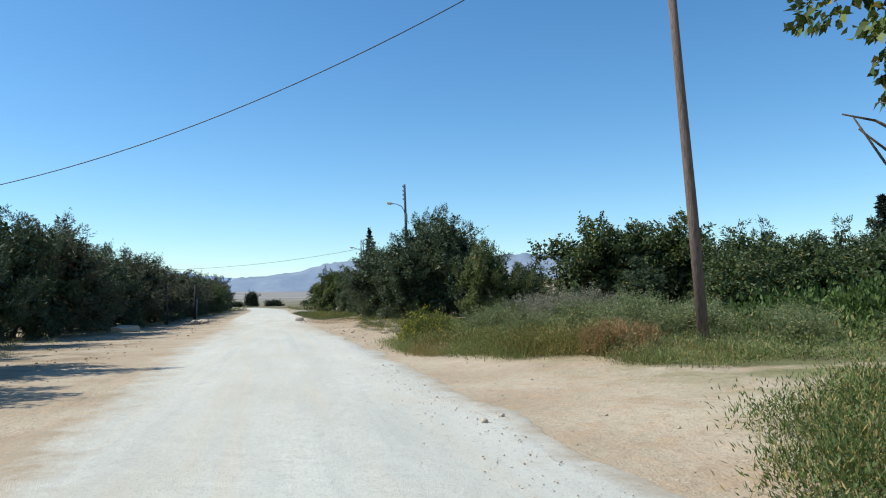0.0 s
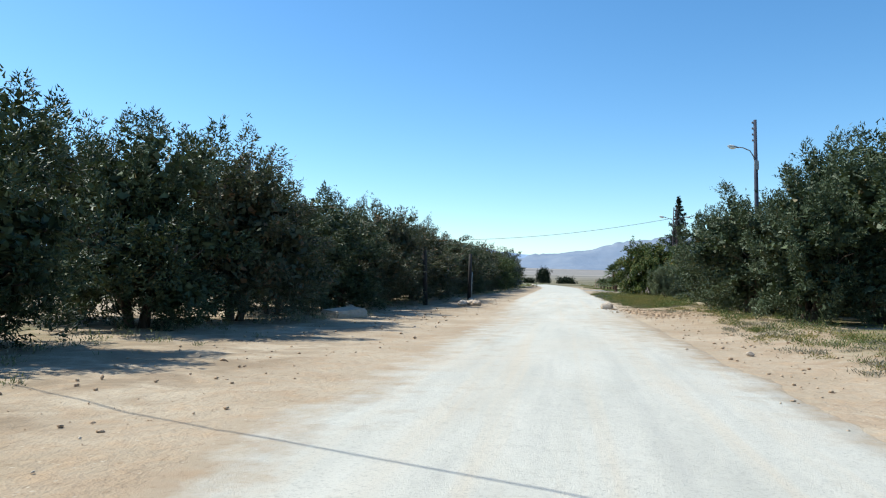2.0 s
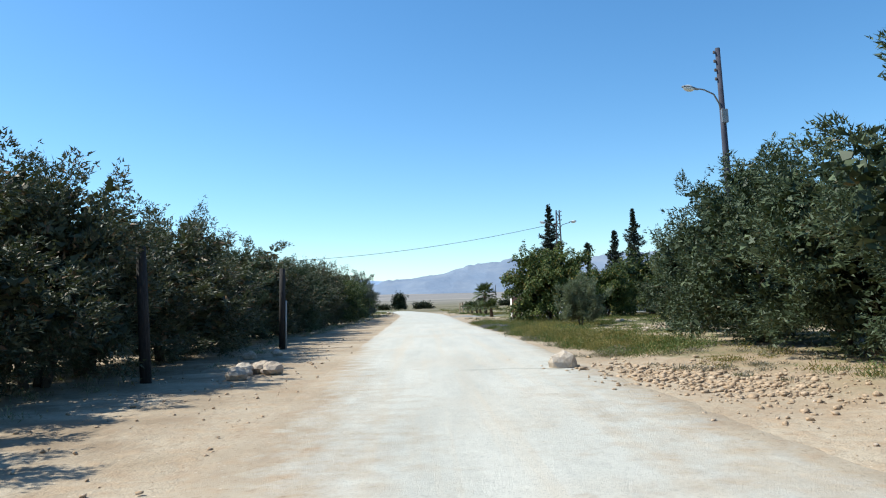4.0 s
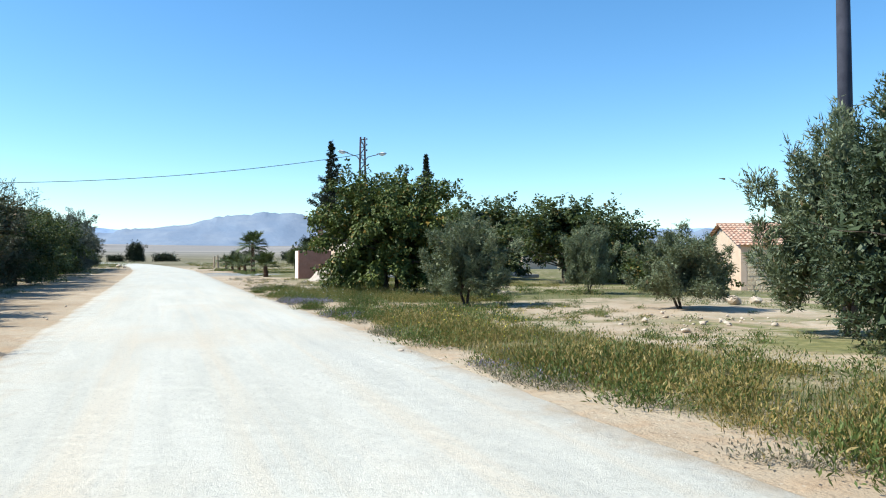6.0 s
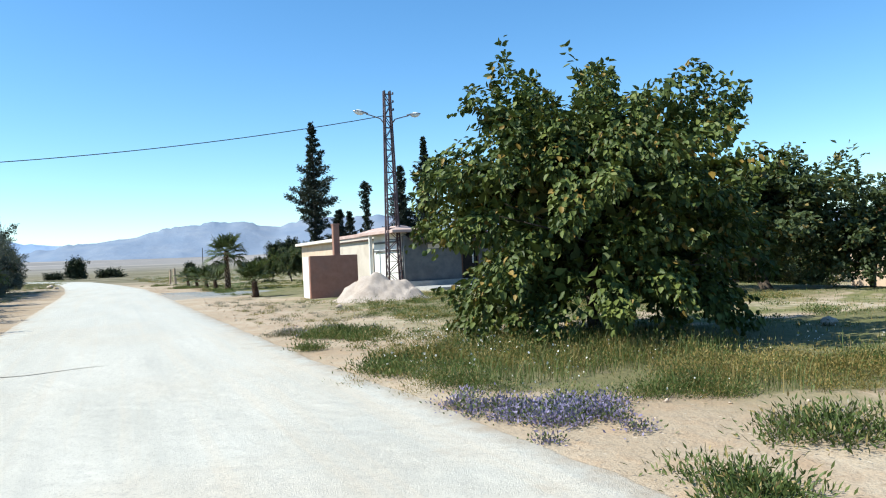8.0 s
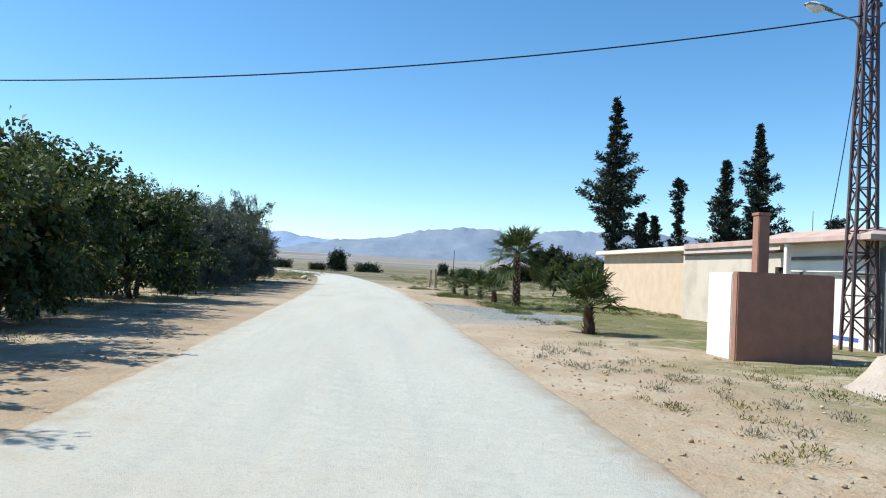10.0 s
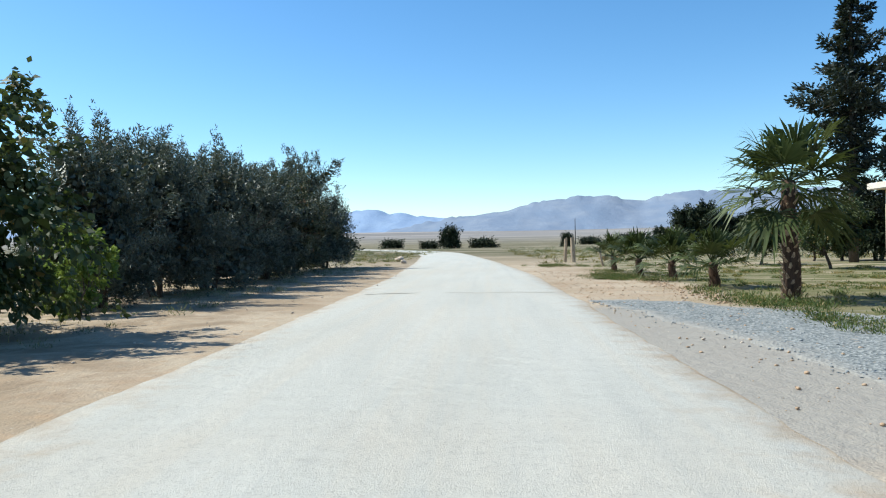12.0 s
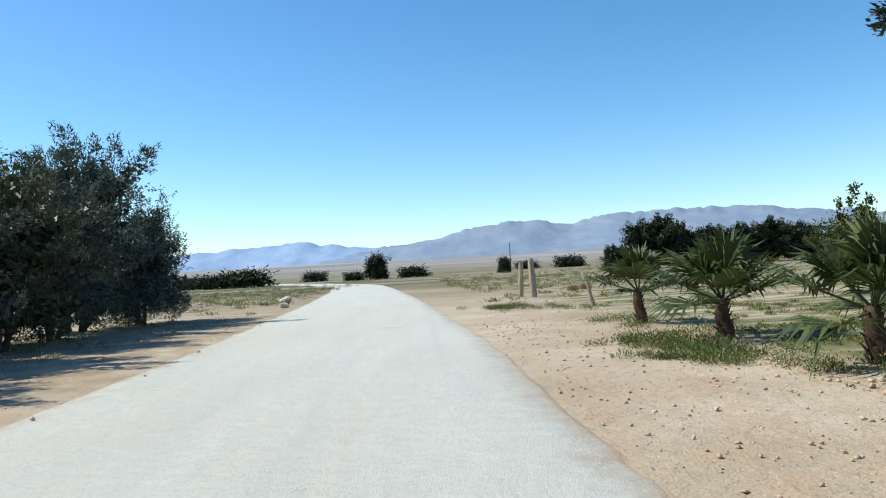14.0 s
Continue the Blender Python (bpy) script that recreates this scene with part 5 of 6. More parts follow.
part("roof", box(HX + 0.2, 21.4, HY + 0.2, 107.1, HF + 0.0, HF + 0.06), SHEET, house, "flat dark stained roof")
part("roof", box(HX + 0.7, 15.7, 107.12, 119.3, 2.6, 2.8, 0.02), CREAM, house, "flat cream roof slab with overhang")
part("parapet", box(HX + 0.28, HX + 0.66, 100.62, 107.1, 2.602, 2.80, 0.02), SLAB, house, "brown stained parapet over the side wall")
# corrugated sheet along the front
bm = bmesh.new()
n = 110
rows = []
for k, (yy, zz) in enumerate(((HY - 0.6, HF - 0.26), (HY - 0.1, HF - 0.02), (HY + 0.5, HF + 0.16))):
    rows.append([bm.verts.new((HX + 0.1 + (21.6 - HX) * i / n, yy, zz + 0.010 * math.cos(math.pi * i) + 0.07 * noise.noise((i * 0.16, k * 2.0, 3)))) for i in range(n + 1)])
for a, b in zip(rows, rows[1:]):
    for i in range(n):
        bm.faces.new((a[i], a[i + 1], b[i + 1], b[i]))
bmesh.ops.solidify(bm, geom=bm.faces[:], thickness=0.02)
part("sheet_eave", bm, SHEET, house, "rusty dark corrugated sheet eave")
for i in range(9):
    x = HX + 0.6 + i * 1.2
    part("roof_beam", box(x, x + 0.09, HY - 0.5, HY + 0.02, HF - 0.28, HF - 0.19), TIMBER, house, "dark timber rafter end")
# porch over the whitewashed wall
bm = bmesh.new()
pr = [bm.verts.new(p) for p in ((HX - 0.6, HY - 0.25, HZ - 0.02), (HX + 0.7, HY - 0.25, HZ - 0.02), (HX + 0.7, 100.6, HZ + 0.02), (HX - 0.6, 100.6, HZ + 0.02), (HX - 0.6, HY - 0.25, HZ + 0.1), (HX + 0.7, HY - 0.25, HZ + 0.1), (HX + 0.7, 100.6, HZ + 0.14), (HX - 0.6, 100.6, HZ + 0.14), (HX + 0.1, HY + 0.5, HZ + 0.34), (HX + 0.1, 100.0, HZ + 0.36))]
for q in ((0, 3, 2, 1), (0, 1, 5, 4), (1, 2, 6, 5), (2, 3, 7, 6), (3, 0, 4, 7), (4, 5, 8), (5, 6, 9, 8), (6, 7, 9), (7, 4, 8, 9)):
    bm.faces.new([pr[k] for k in q])
part("porch_roof", bm, SLAB, house, "pinkish low hipped porch roof")
part("porch_post", box(HX - 0.5, HX - 0.36, 98.8, 98.94, -0.2, HZ - 0.02, 0.01), WHITEWALL, house, "white porch post")
door = part("door", box(13.88, 14.57, HY + 0.16, HY + 0.21, -0.18, 1.70), DARK, house, "near-black panel for the shade inside the open doorway")
part("white_cloth", box(14.40, 14.47, HY + 0.10, HY + 0.13, 1.05, 1.66, 0.01), WHITEWALL, door, "white cloth hanging in the doorway")
part("door_frame", box(13.79, 13.85, HY - 0.02, HY + 0.12, -0.1, 1.78), TIMBER, house)
part("door_frame", box(14.6, 14.66, HY - 0.02, HY + 0.12, -0.1, 1.78), TIMBER, house)
part("lintel", box(13.79, 14.66, HY - 0.03, HY + 0.12, 1.72, 1.80), TIMBER, house)
part("door", box(HX + 0.45, HX + 0.5, 99.93, 100.77, -0.15, 1.93), DARK, house, "near-black panel for the shade in the side doorway")
part("sill_plate", box(12.15, 12.85, HY - 0.03, HY + 0.01, 1.78, 1.98), CREAM, house, "small cream plate on the wall")
part("plinth", box(HX + 0.05, 21.6, HY - 0.16, HY - 0.003, -0.2, 0.36, 0.02), CONCRETE, house, "low concrete plinth")
for zz in (1.72, 2.12):
    part("shelf_band", box(HX - 0.07, HX - 0.002, HY + 0.6, 99.4, zz, zz + 0.09), GREYWALL, house, "grey band along the side wall")
part("blue_band", box(HX - 0.012, HX - 0.002, HY + 0.9, 99.3, 0.15, 0.24), BLUEPAINT, house, "blue painted band at the foot of the wall")
part("aerial", chain([(14.2, 98, 2.7), (14.2, 98, 4.1)], [0.015, 0.01], 6), GREYMETAL, house, "thin roof aerial")
part("aerial", chain([(12.6, 101, 2.7), (12.6, 101, 3.7)], [0.015, 0.01], 6), GREYMETAL, house, "thin roof aerial")
dish = thing("satellite_dish", pose(18.3, HY - 0.35, 1.95, 75, 0, 25), "round white satellite dish on the farmhouse wall", "satellite dish")
bm = bmesh.new()
rings = []
for k in range(6):
    r = 0.26 * k / 5
    rings.append([bm.verts.new((r * math.cos(a), r * math.sin(a), 0.9 * r * r)) for a in [2 * math.pi * i / 20 for i in range(20)]] if k else [bm.verts.new((0, 0, 0))])
for a, b in zip(rings, rings[1:]):
    for i in range(20):
        bm.faces.new((a[0], b[i], b[(i + 1) % 20]) if len(a) == 1 else (a[i], b[i], b[(i + 1) % 20], a[(i + 1) % 20]))
bmesh.ops.solidify(bm, geom=bm.faces[:], thickness=0.012)
part("reflector", bm, WHITEPAINT, dish, smooth=True)
part("arm", chain([(0, -0.24, 0.05), (0, -0.1, 0.3)], [0.012, 0.012], 6), GREYMETAL, dish)
part("receiver", box(-0.03, 0.03, -0.13, -0.05, 0.27, 0.36, 0.01), GREYMETAL, dish)
part("bracket", chain([(0, 0, 0), (0, 0.05, -0.36)], [0.02, 0.02], 6), GREYMETAL, dish)
# the pale building behind
back = thing("outbuilding", pose(0, 0, 0), "unfinished pale block outbuilding behind the farmhouse", "building")
part("wall", wall_with_holes("y", 118.0, 123.4, 33.2, 0.3, -0.2, 4.4, [(118.25, 119.0, 2.7, 4.1), (120.7, 121.2, 3.4, 3.95)]), TANWALL, back, "sunlit pale block wall with a small window")
part("wall", box(33.5, 37.2, 118.0, 118.3, -0.2, 4.3), TANWALL, back, "pale block wall under the roof's edge")
part("wall", box(36.9, 37.2, 118.3, 123.4, -0.2, 4.3), TANWALL, back)
part("wall", box(33.5, 36.9, 123.1, 123.4, -0.2, 5.0), TANWALL, back)
part("shutter", box(33.28, 33.34, 118.25, 119.0, 2.7, 4.1), REDWALL, back, "red-brown shutter")
part("window", box(33.38, 33.42, 120.7, 121.2, 3.4, 3.95), DARK, back, "small dark window")
bm = bmesh.new()
for i in range(9):
    box(33.2 + 0.02 * (i % 2), 33.45, 119.2 + 0.45 * i, 119.2 + 0.45 * i + 0.38, 4.4, 4.43 + 0.16 * abs(noise.noise((i * 1.7, 0, 0))), bm=bm)
part("parapet", bm, TANWALL, back, "broken top course of the wall")
bm = bmesh.new()
bm.faces.new([bm.verts.new(p) for p in ((33.5, 117.7, 4.46), (37.5, 117.7, 4.34), (37.5, 123.6, 5.2), (33.5, 123.6, 5.34))])
bmesh.ops.solidify(bm, geom=bm.faces[:], thickness=0.1)
part("sloped_roof", bm, CREAM, back, "bright sloping pale roof sheet")

# the low red-brown block and the pillar
bin_ = thing("low_wall_box", pose(0, 0, 0), "red-brown rendered box of low walls, one side white", "low wall")
part("front", box(6.1, 8.0, 92.95, 93.15, -0.1, 1.62, 0.02), REDWALL, bin_)
part("side", box(6.1, 6.3, 93.16, 94.1, -0.1, 1.60, 0.02), WHITEWALL, bin_, "white-painted side wall")
part("side", box(7.8, 8.0, 93.16, 94.1, -0.1, 1.60, 0.02), REDWALL, bin_)
part("back", box(6.31, 7.79, 93.9, 94.1, -0.1, 1.58, 0.02), REDWALL, bin_)
pil = thing("brick_pillar", pose(7.85, 95.35, ground_z(7.9, 95.4)), "slim red-brown rendered pillar behind the low box", "pillar")
part("shaft", box(-0.13, 0.13, -0.13, 0.13, -0.1, 2.91, 0.015), REDWALL, pil)
part("cap", box(-0.15, 0.15, -0.15, 0.15, 2.91, 2.98, 0.01), REDWALL, pil)

# the sand heap
bm = bmesh.new()
bmesh.ops.create_grid(bm, x_segments=56, y_segments=56, size=2.3)
for v in bm.verts:
    r = math.hypot(v.co.x, v.co.y * 1.15)
    z = min(1.05 * max(0.0, 1 - (r / 1.75) ** 1.1), 0.72 - 0.08 * v.co.x) * (1 if v.co.x < 0.85 else max(0.35, 1 - 2.2 * (v.co.x - 0.85))) + 0.30 * max(0, 1 - math.hypot(v.co.x + 1.1, v.co.y + 0.1) / 1.1)
    z += (0.22 * noise.noise((v.co.x * 1.6, v.co.y * 1.6, 1)) + 0.11 * noise.noise((v.co.x * 5, v.co.y * 5, 2))) * min(1, z * 3)
    v.co.z = z - 0.05
heap = part("sand_mound", bm, SAND, smooth=True)
heap.matrix_basis = pose(7.9, 89.4, ground_z(7.9, 89.4))
tagged(heap, "pale heap of building sand on the ground", "sand heap")

# ---- the tiled house ----
TILE = material("clay_tiles", lambda t: (t.mix(t.ramp(t.noise(3.0, 4), (0.4, 0.0), (0.65, 0.7)), t.ramp(t.noise(1.5, 5), (0.3, (0.42, 0.225, 0.15)), (0.7, (0.53, 0.33, 0.235))), (0.62, 0.47, 0.36)), t.noise(20, 3), 0.01), 0.85)
BLOCK = material("pale_stone_blocks", stone_look((0.68, 0.55, 0.36), (0.84, 0.73, 0.53)), 0.92)
MORTAR = material("pale_mortar", speckle((0.60, 0.50, 0.36), (0.72, 0.62, 0.47), 5, 0.01), 0.95)
h2 = thing("tiled_house", pose(29.9, 85.5, 0, 0, 0, -25), "stone house with a clay tile gable roof", "house")
X0, X1, Y0, YM, Y1, ZB, ZE, ZW, ZR = 0.0, 24.0, -3.3, 0.1, 4.7, -1.9, 2.05, 1.68, 3.12
bm = bmesh.new()
vs = [bm.verts.new(c) for c in ((X0, Y0, ZB), (X0, Y1, ZB), (X0, Y1, ZW), (X0, YM, ZR - 0.08), (X0, Y0, ZE))]
bm.faces.new(vs)
r = bmesh.ops.extrude_face_region(bm, geom=bm.faces[:])
bmesh.ops.translate(bm, verts=[v for v in r["geom"] if isinstance(v, bmesh.types.BMVert)], vec=(0.3, 0, 0))
bmesh.ops.recalc_face_normals(bm, faces=bm.faces)
part("gable_wall", bm, TANWALL, h2, "tan rendered gable wall")
front = part("front_wall", box(X0 + 0.3, X1, Y0 + 0.03, Y0 + 0.3, ZB, ZE), MORTAR, h2, "pale stone block wall")
part("back_wall", box(X0 + 0.3, X1, Y1 - 0.3, Y1, ZB, ZW), TANWALL, h2)
part("end_wall", box(X1 - 0.3, X1, Y0 + 0.3, Y1 - 0.3, ZB, ZW), TANWALL, h2)
for s in (-1, 1):
    bm = bmesh.new()
    eave = ZE if s < 0 else ZW
    rowsn, cols = 10, 190
    half = (YM - Y0 if s < 0 else Y1 - YM) + 0.4
    lines = []
    for j in range(rowsn):
        for u, lift in ((j / rowsn, 0.0), ((j + 1) / rowsn, 0.06)):
            lines.append([bm.verts.new((X0 - 0.3 + (X1 - X0 + 0.6) * i / cols, YM + s * half * u, ZR + 0.06 - (ZR - eave + 0.26) * u + lift + 0.05 * abs(math.sin(math.pi * i / 2)))) for i in range(cols + 1)])
    for a, b in zip(lines, lines[1:]):
        for i in range(cols):
            bm.faces.new((a[i], a[i + 1], b[i + 1], b[i]))
    part("roof", bm, TILE, h2, "clay barrel tile roof slope")
part("ridge", chain([(X0 - 0.32, YM, ZR + 0.07), (X1 + 0.3, YM, ZR + 0.07)], [0.11, 0.11], 8), TILE, h2, "clay ridge tiles")
blocks = bmesh.new()
bmesh.ops.create_cube(blocks, size=1)
bmesh.ops.bevel(blocks, geom=blocks.edges[:], offset=0.06, segments=1, affect="EDGES")
block_me = bpy.data.meshes.new("stone_block")
blocks.to_mesh(block_me), blocks.free()
block_me.materials.append(BLOCK)
rb = random.Random(9)
z = ZB + 0.9
while z < ZE - 0.1:
    x = X0 + 0.35
    hgt = rb.uniform(0.2, 0.27)
    while x < 17:
        w = rb.uniform(0.3, 0.62)
        ob = new("stone_block", block_me)
        ob.parent = front
        ob.matrix_basis = pose(x + w / 2, Y0 + 0.03, z + hgt / 2) @ Matrix.Diagonal((w - 0.03, rb.uniform(0.05, 0.09), hgt - 0.03, 1))
        x += w
    z += hgt

# ---- fence posts and stakes ----
WOODPOST = material("sun_bleached_wood", bark_look((0.26, 0.19, 0.12), (0.56, 0.45, 0.33)), 0.9)
for x, y, h, r, lean in ((4.22, 137.2, 1.3, 0.11, 2), (4.62, 136.6, 1.35, 0.14, -2)):
    g = thing("gate_post", pose(x, y, ground_z(x, y), lean, lean, 10), "split sun-bleached wooden gate post with a jagged top", "post", "gate posts")
    bm = bmesh.new()
    rings = []
    for k in range(6):
        z = -0.2 + (h + 0.2) * k / 5
        rings.append([bm.verts.new((r * (0.85 + 0.3 * noise.noise((a * 2.0, k * 0.8, x))) * math.cos(a * math.pi / 4), r * (0.85 + 0.3 * noise.noise((a * 2.0, k * 0.8, y))) * math.sin(a * math.pi / 4), z + (0.14 * noise.noise((a * 3.1, x, 0)) if k == 5 else 0))) for a in range(8)])
    for p, q in zip(rings, rings[1:]):
        for a in range(8):
            bm.faces.new((p[a], p[(a + 1) % 8], q[(a + 1) % 8], q[a]))
    bm.faces.new(rings[-1])
    part("shaft", bm, WOODPOST, g)
st = thing("marker_stake", pose(5.0, 129.0, ground_z(5, 129), 0, -14, 0), "crooked forked branch stuck upright as a stake", "stake")
part("shaft", chain([(0.06, 0, -0.2), (0.02, 0, 0.3), (0.05, 0.02, 0.6), (-0.02, 0, 0.95)], [0.055, 0.05, 0.045, 0.03], 8), WOODPOST, st, smooth=True)
part("fork", chain([(0.04, 0.02, 0.55), (0.16, 0.03, 0.75), (0.2, 0.02, 0.86)], [0.035, 0.03, 0.02], 6), WOODPOST, st, smooth=True)
fp = thing("utility_pole", pose(32, 360, 0), "thin distant timber pole on the plain", "utility pole")
part("shaft", chain([(0, 0, -0.5), (0, 0, 5), (0, 0, 9)], [0.16, 0.14, 0.11], 8), DARKPOLE, fp, smooth=True)

# ---- rocks, rubble, gravel ----
ROCKS = []
for k in range(6):
    bm = bmesh.new()
    bmesh.ops.create_icosphere(bm, subdivisions=2, radius=0.5)
    for v in bm.verts:
        v.co *= 1 + 0.38 * noise.noise((v.co.x * 2 + k * 7, v.co.y * 2, v.co.z * 2)) + 0.1 * noise.noise((v.co.x * 6 + k, v.co.y * 6, v.co.z * 6))
        v.co.z *= 0.72
    me = bpy.data.meshes.new("stone")
    bm.to_mesh(me), bm.free()
    ROCKS.append(me)
LOOSE = [m.copy() for m in ROCKS]
for m in ROCKS:
    m.materials.append(ROCK)
for m in LOOSE:
    m.materials.append(CLOD)


def rock(x, y, size, k, label, group="", name="boulder", lift=0.3, squash=1.0, wide=1.0):
    ob = new(name, ROCKS[k % 6])
    ob.matrix_basis = pose(x, y, ground_z(x, y) + size * 0.26 * squash + lift * 0, 0, 0, k * 61) @ Matrix.Diagonal((size * wide, size, size * squash, 1))
    return tagged(ob, label, "rock", group)


rock(1.35, 47.3, 0.5, 1, "pale limestone boulder at the road's edge", squash=1.15)
rr = random.Random(3)
for i in range(12):
    rock(-4.25 + rr.uniform(-0.5, 0.45), 48.2 + rr.uniform(-0.9, 0.9), rr.uniform(0.18, 0.42), i, "piled pale limestone rock beside the trees", "pile of rocks by the trees")
slab = box(-0.62, 0.62, -0.35, 0.35, 0, 0.26, 0.05)
for v in slab.verts:
    v.co += Vector((noise.noise(v.co * 2), noise.noise(v.co * 2 + Vector((5, 0, 0))), 0.5 * noise.noise(v.co * 2 + Vector((0, 5, 0))))) * 0.09
sb = part("stone_slab", slab, ROCK)
sb.matrix_basis = pose(-6.3, 36.9, ground_z(-6.3, 36.9) - 0.02, 2, -3, 62)
tagged(sb, "long flat pale stone slab lying on the dirt", "rock")
for i, (x, y, s) in enumerate(((-6.9, 39.6, 0.4), (-5.4, 52.5, 0.35), (-4.9, 53.4, 0.28), (-6.0, 144.8, 0.6), (-5.2, 140, 0.4), (6.3, 13.6, 0.16), (5.6, 14.2, 0.12), (8.8, 71.5, 0.3), (9.6, 73.5, 0.25), (13.3, 64.5, 0.3), (13.0, 66.0, 0.4), (14.2, 66.5, 0.35), (2.6, 29.5, 0.12), (5.3, 86.5, 0.2))):
    rock(x, y, s, i, "pale limestone rock lying on dry soil", "loose rocks")


def scatter(name, label, n, where, size, mat, seed, flat=0.7, sides=1, sink=0.2):
    """Many small stones as one object."""
    r = np.random.default_rng(seed)
    bm = bmesh.new()
    bmesh.ops.create_icosphere(bm, subdivisions=sides, radius=0.5)
    v0 = np.array([v.co[:] for v in bm.verts])
    f0 = np.array([[v.index for v in f.verts] for f in bm.faces])
    bm.free()
    pts = where(r, n)
    vs, fs = [], []
    for i, (x, y) in enumerate(pts):
        s = size[0] * (size[1] / size[0]) ** (r.uniform() ** 2.2)
        a = r.uniform(0, 6.28)
        sc = np.array([s * r.uniform(0.7, 1.3), s * r.uniform(0.7, 1.1), s * flat * r.uniform(0.6, 1.1)])
        v = v0 * (1 + r.normal(size=(len(v0), 1)) * 0.3) * sc
        v = np.stack([v[:, 0] * math.cos(a) - v[:, 1] * math.sin(a), v[:, 0] * math.sin(a) + v[:, 1] * math.cos(a), v[:, 2]], axis=1)
        on_road = road_edge(y, -1) < x < road_edge(y, 1)
        z = road_z(x, y) if on_road else ground_z(x, y)
        vs.append(v + np.array([x, y, z + s * flat * (0.5 - sink)]))
        fs.append(f0 + i * len(v0))
    ob = part(name, (np.concatenate(vs), np.concatenate(fs)), mat)
    return tagged(ob, label, "stones", kind="stuff")


def blob(cx, cy, sx, sy, turn=0.0):
    def where(r, n):
        p = r.normal(size=(n, 2)) * np.array([sx, sy])
        c, s = math.cos(turn), math.sin(turn)
        return np.stack([cx + p[:, 0] * c - p[:, 1] * s, cy + p[:, 0] * s + p[:, 1] * c], axis=1)
    return where


def strip(x0, x1, y0, y1):
    return lambda r, n: np.stack([r.uniform(x0, x1, n), r.uniform(y0, y1, n)], axis=1)


scatter("rubble", "heap of tan clods and broken stones beside the road", 1500, blob(2.9, 44.7, 0.55, 1.6, 0.2), (0.03, 0.14), CLOD, 1, 0.55, 1, 0.3)
scatter("clods", "small clods of earth scattered over the verge", 1100, strip(1.9, 5.2, 20, 50), (0.012, 0.07), CLOD, 7)
scatter("clods", "small clods of earth scattered over the verge", 900, strip(1.7, 4.2, 84, 132), (0.012, 0.055), CLOD, 8)
scatter("clods", "small clods of earth beside the trees", 900, strip(-6.2, -3.0, 18, 60), (0.012, 0.08), CLOD, 9)
scatter("clods", "reddish clods and crumbs strewn over the sandy verge", 1700, strip(1.5, 4.8, 107, 126), (0.008, 0.05), CLOD, 17)
scatter("pebbles", "pale flat stones strewn over the sandy verge", 380, strip(1.7, 4.6, 107, 126), (0.01, 0.055), ROCK, 18, 0.4)
scatter("clods", "ridge of clods along the bank below the palms", 900, lambda r, n: np.stack([4.3 + 0.2 * r.normal(size=n), r.uniform(109.5, 122, n)], axis=1), (0.015, 0.085), CLOD, 19)
scatter("clods", "small clods and twigs strewn over the sandy verge", 900, strip(1.9, 6.0, 76, 94), (0.01, 0.06), CLOD, 20)
scatter("rubble", "few broken stones on the field", 60, blob(8.6, 62.2, 1.2, 0.8), (0.05, 0.18), ROCK, 2)
# the gravelled entrance
gl = [(101.4, 2.9, 3.9), (103.0, 2.7, 5.8), (104.0, 2.6, 6.6), (105.5, 2.4, 6.3), (106.6, 2.2, 5.4), (107.6, 2.25, 4.6), (108.8, 2.0, 3.7), (110.6, 1.7, 2.1)]
gvv, gff = [], []
for k, y in enumerate(np.arange(101.4, 110.6, 0.12)):
    a = np.interp(y, [g[0] for g in gl], [g[1] for g in gl]) + 0.12 * noise.noise((y * 2, 1, 0))
    b = np.interp(y, [g[0] for g in gl], [g[2] for g in gl]) + 0.5 + 0.35 * noise.noise((y * 1.2, 2, 0)) + 0.1 * noise.noise((y * 5, 2, 0))
    for i in range(41):
        x = a + (b - a) * i / 40
        gvv.append((x, y, ground_z(x, y) + (0.012 + 0.02 * noise.noise((x * 6, y * 6, 1)) if 0 < i < 40 and 0 < k < 76 else -0.05)))
gff = np.array([(j * 41 + i, j * 41 + i + 1, (j + 1) * 41 + i + 1, (j + 1) * 41 + i) for j in range(len(gvv) // 41 - 1) for i in range(40)])
bed = part("pavement_gravel", (gvv, gff), GRAVELBED, smooth=True)
bed.data.attributes.new("rim", "FLOAT", "POINT").data.foreach_set("value", [max(0.0, 1 - min(k % 41, 40 - (k % 41)) / 7, 1 - min(k // 41, 76 - k // 41) / 6) for k in range(len(gvv))])
tagged(bed, "bed of blue-grey crushed gravel at an entrance", "gravel", kind="structure")


def entrance(r, n):
    y = r.uniform(101.8, 110.2, n)
    a, b = np.interp(y, [g[0] for g in gl], [g[1] for g in gl]), np.interp(y, [g[0] for g in gl], [g[2] for g in gl])
    return np.stack([a + (b - a) * r.uniform(0, 1.0, n) + 0.12 * r.normal(size=n), y], axis=1)


scatter("gravel", "blue-grey crushed gravel spread at the road's edge", 2400, entrance, (0.02, 0.045), GRAVEL, 3, 0.7, 1)
scatter("pebbles", "scattered pebbles on the sandy verge", 900, strip(1.7, 5.0, 5, 135), (0.015, 0.07), ROCK, 4)
scatter("pebbles", "scattered pebbles on the sandy verge", 700, strip(-6.0, -3.2, 14, 140), (0.012, 0.07), ROCK, 5)
scatter("gravel", "loose grey grit on the worn asphalt", 700, lambda r, n: np.stack([1.9 - np.abs(0.45 * r.normal(size=n)), r.uniform(5, 16, n)], axis=1), (0.006, 0.02), CLOD, 16)
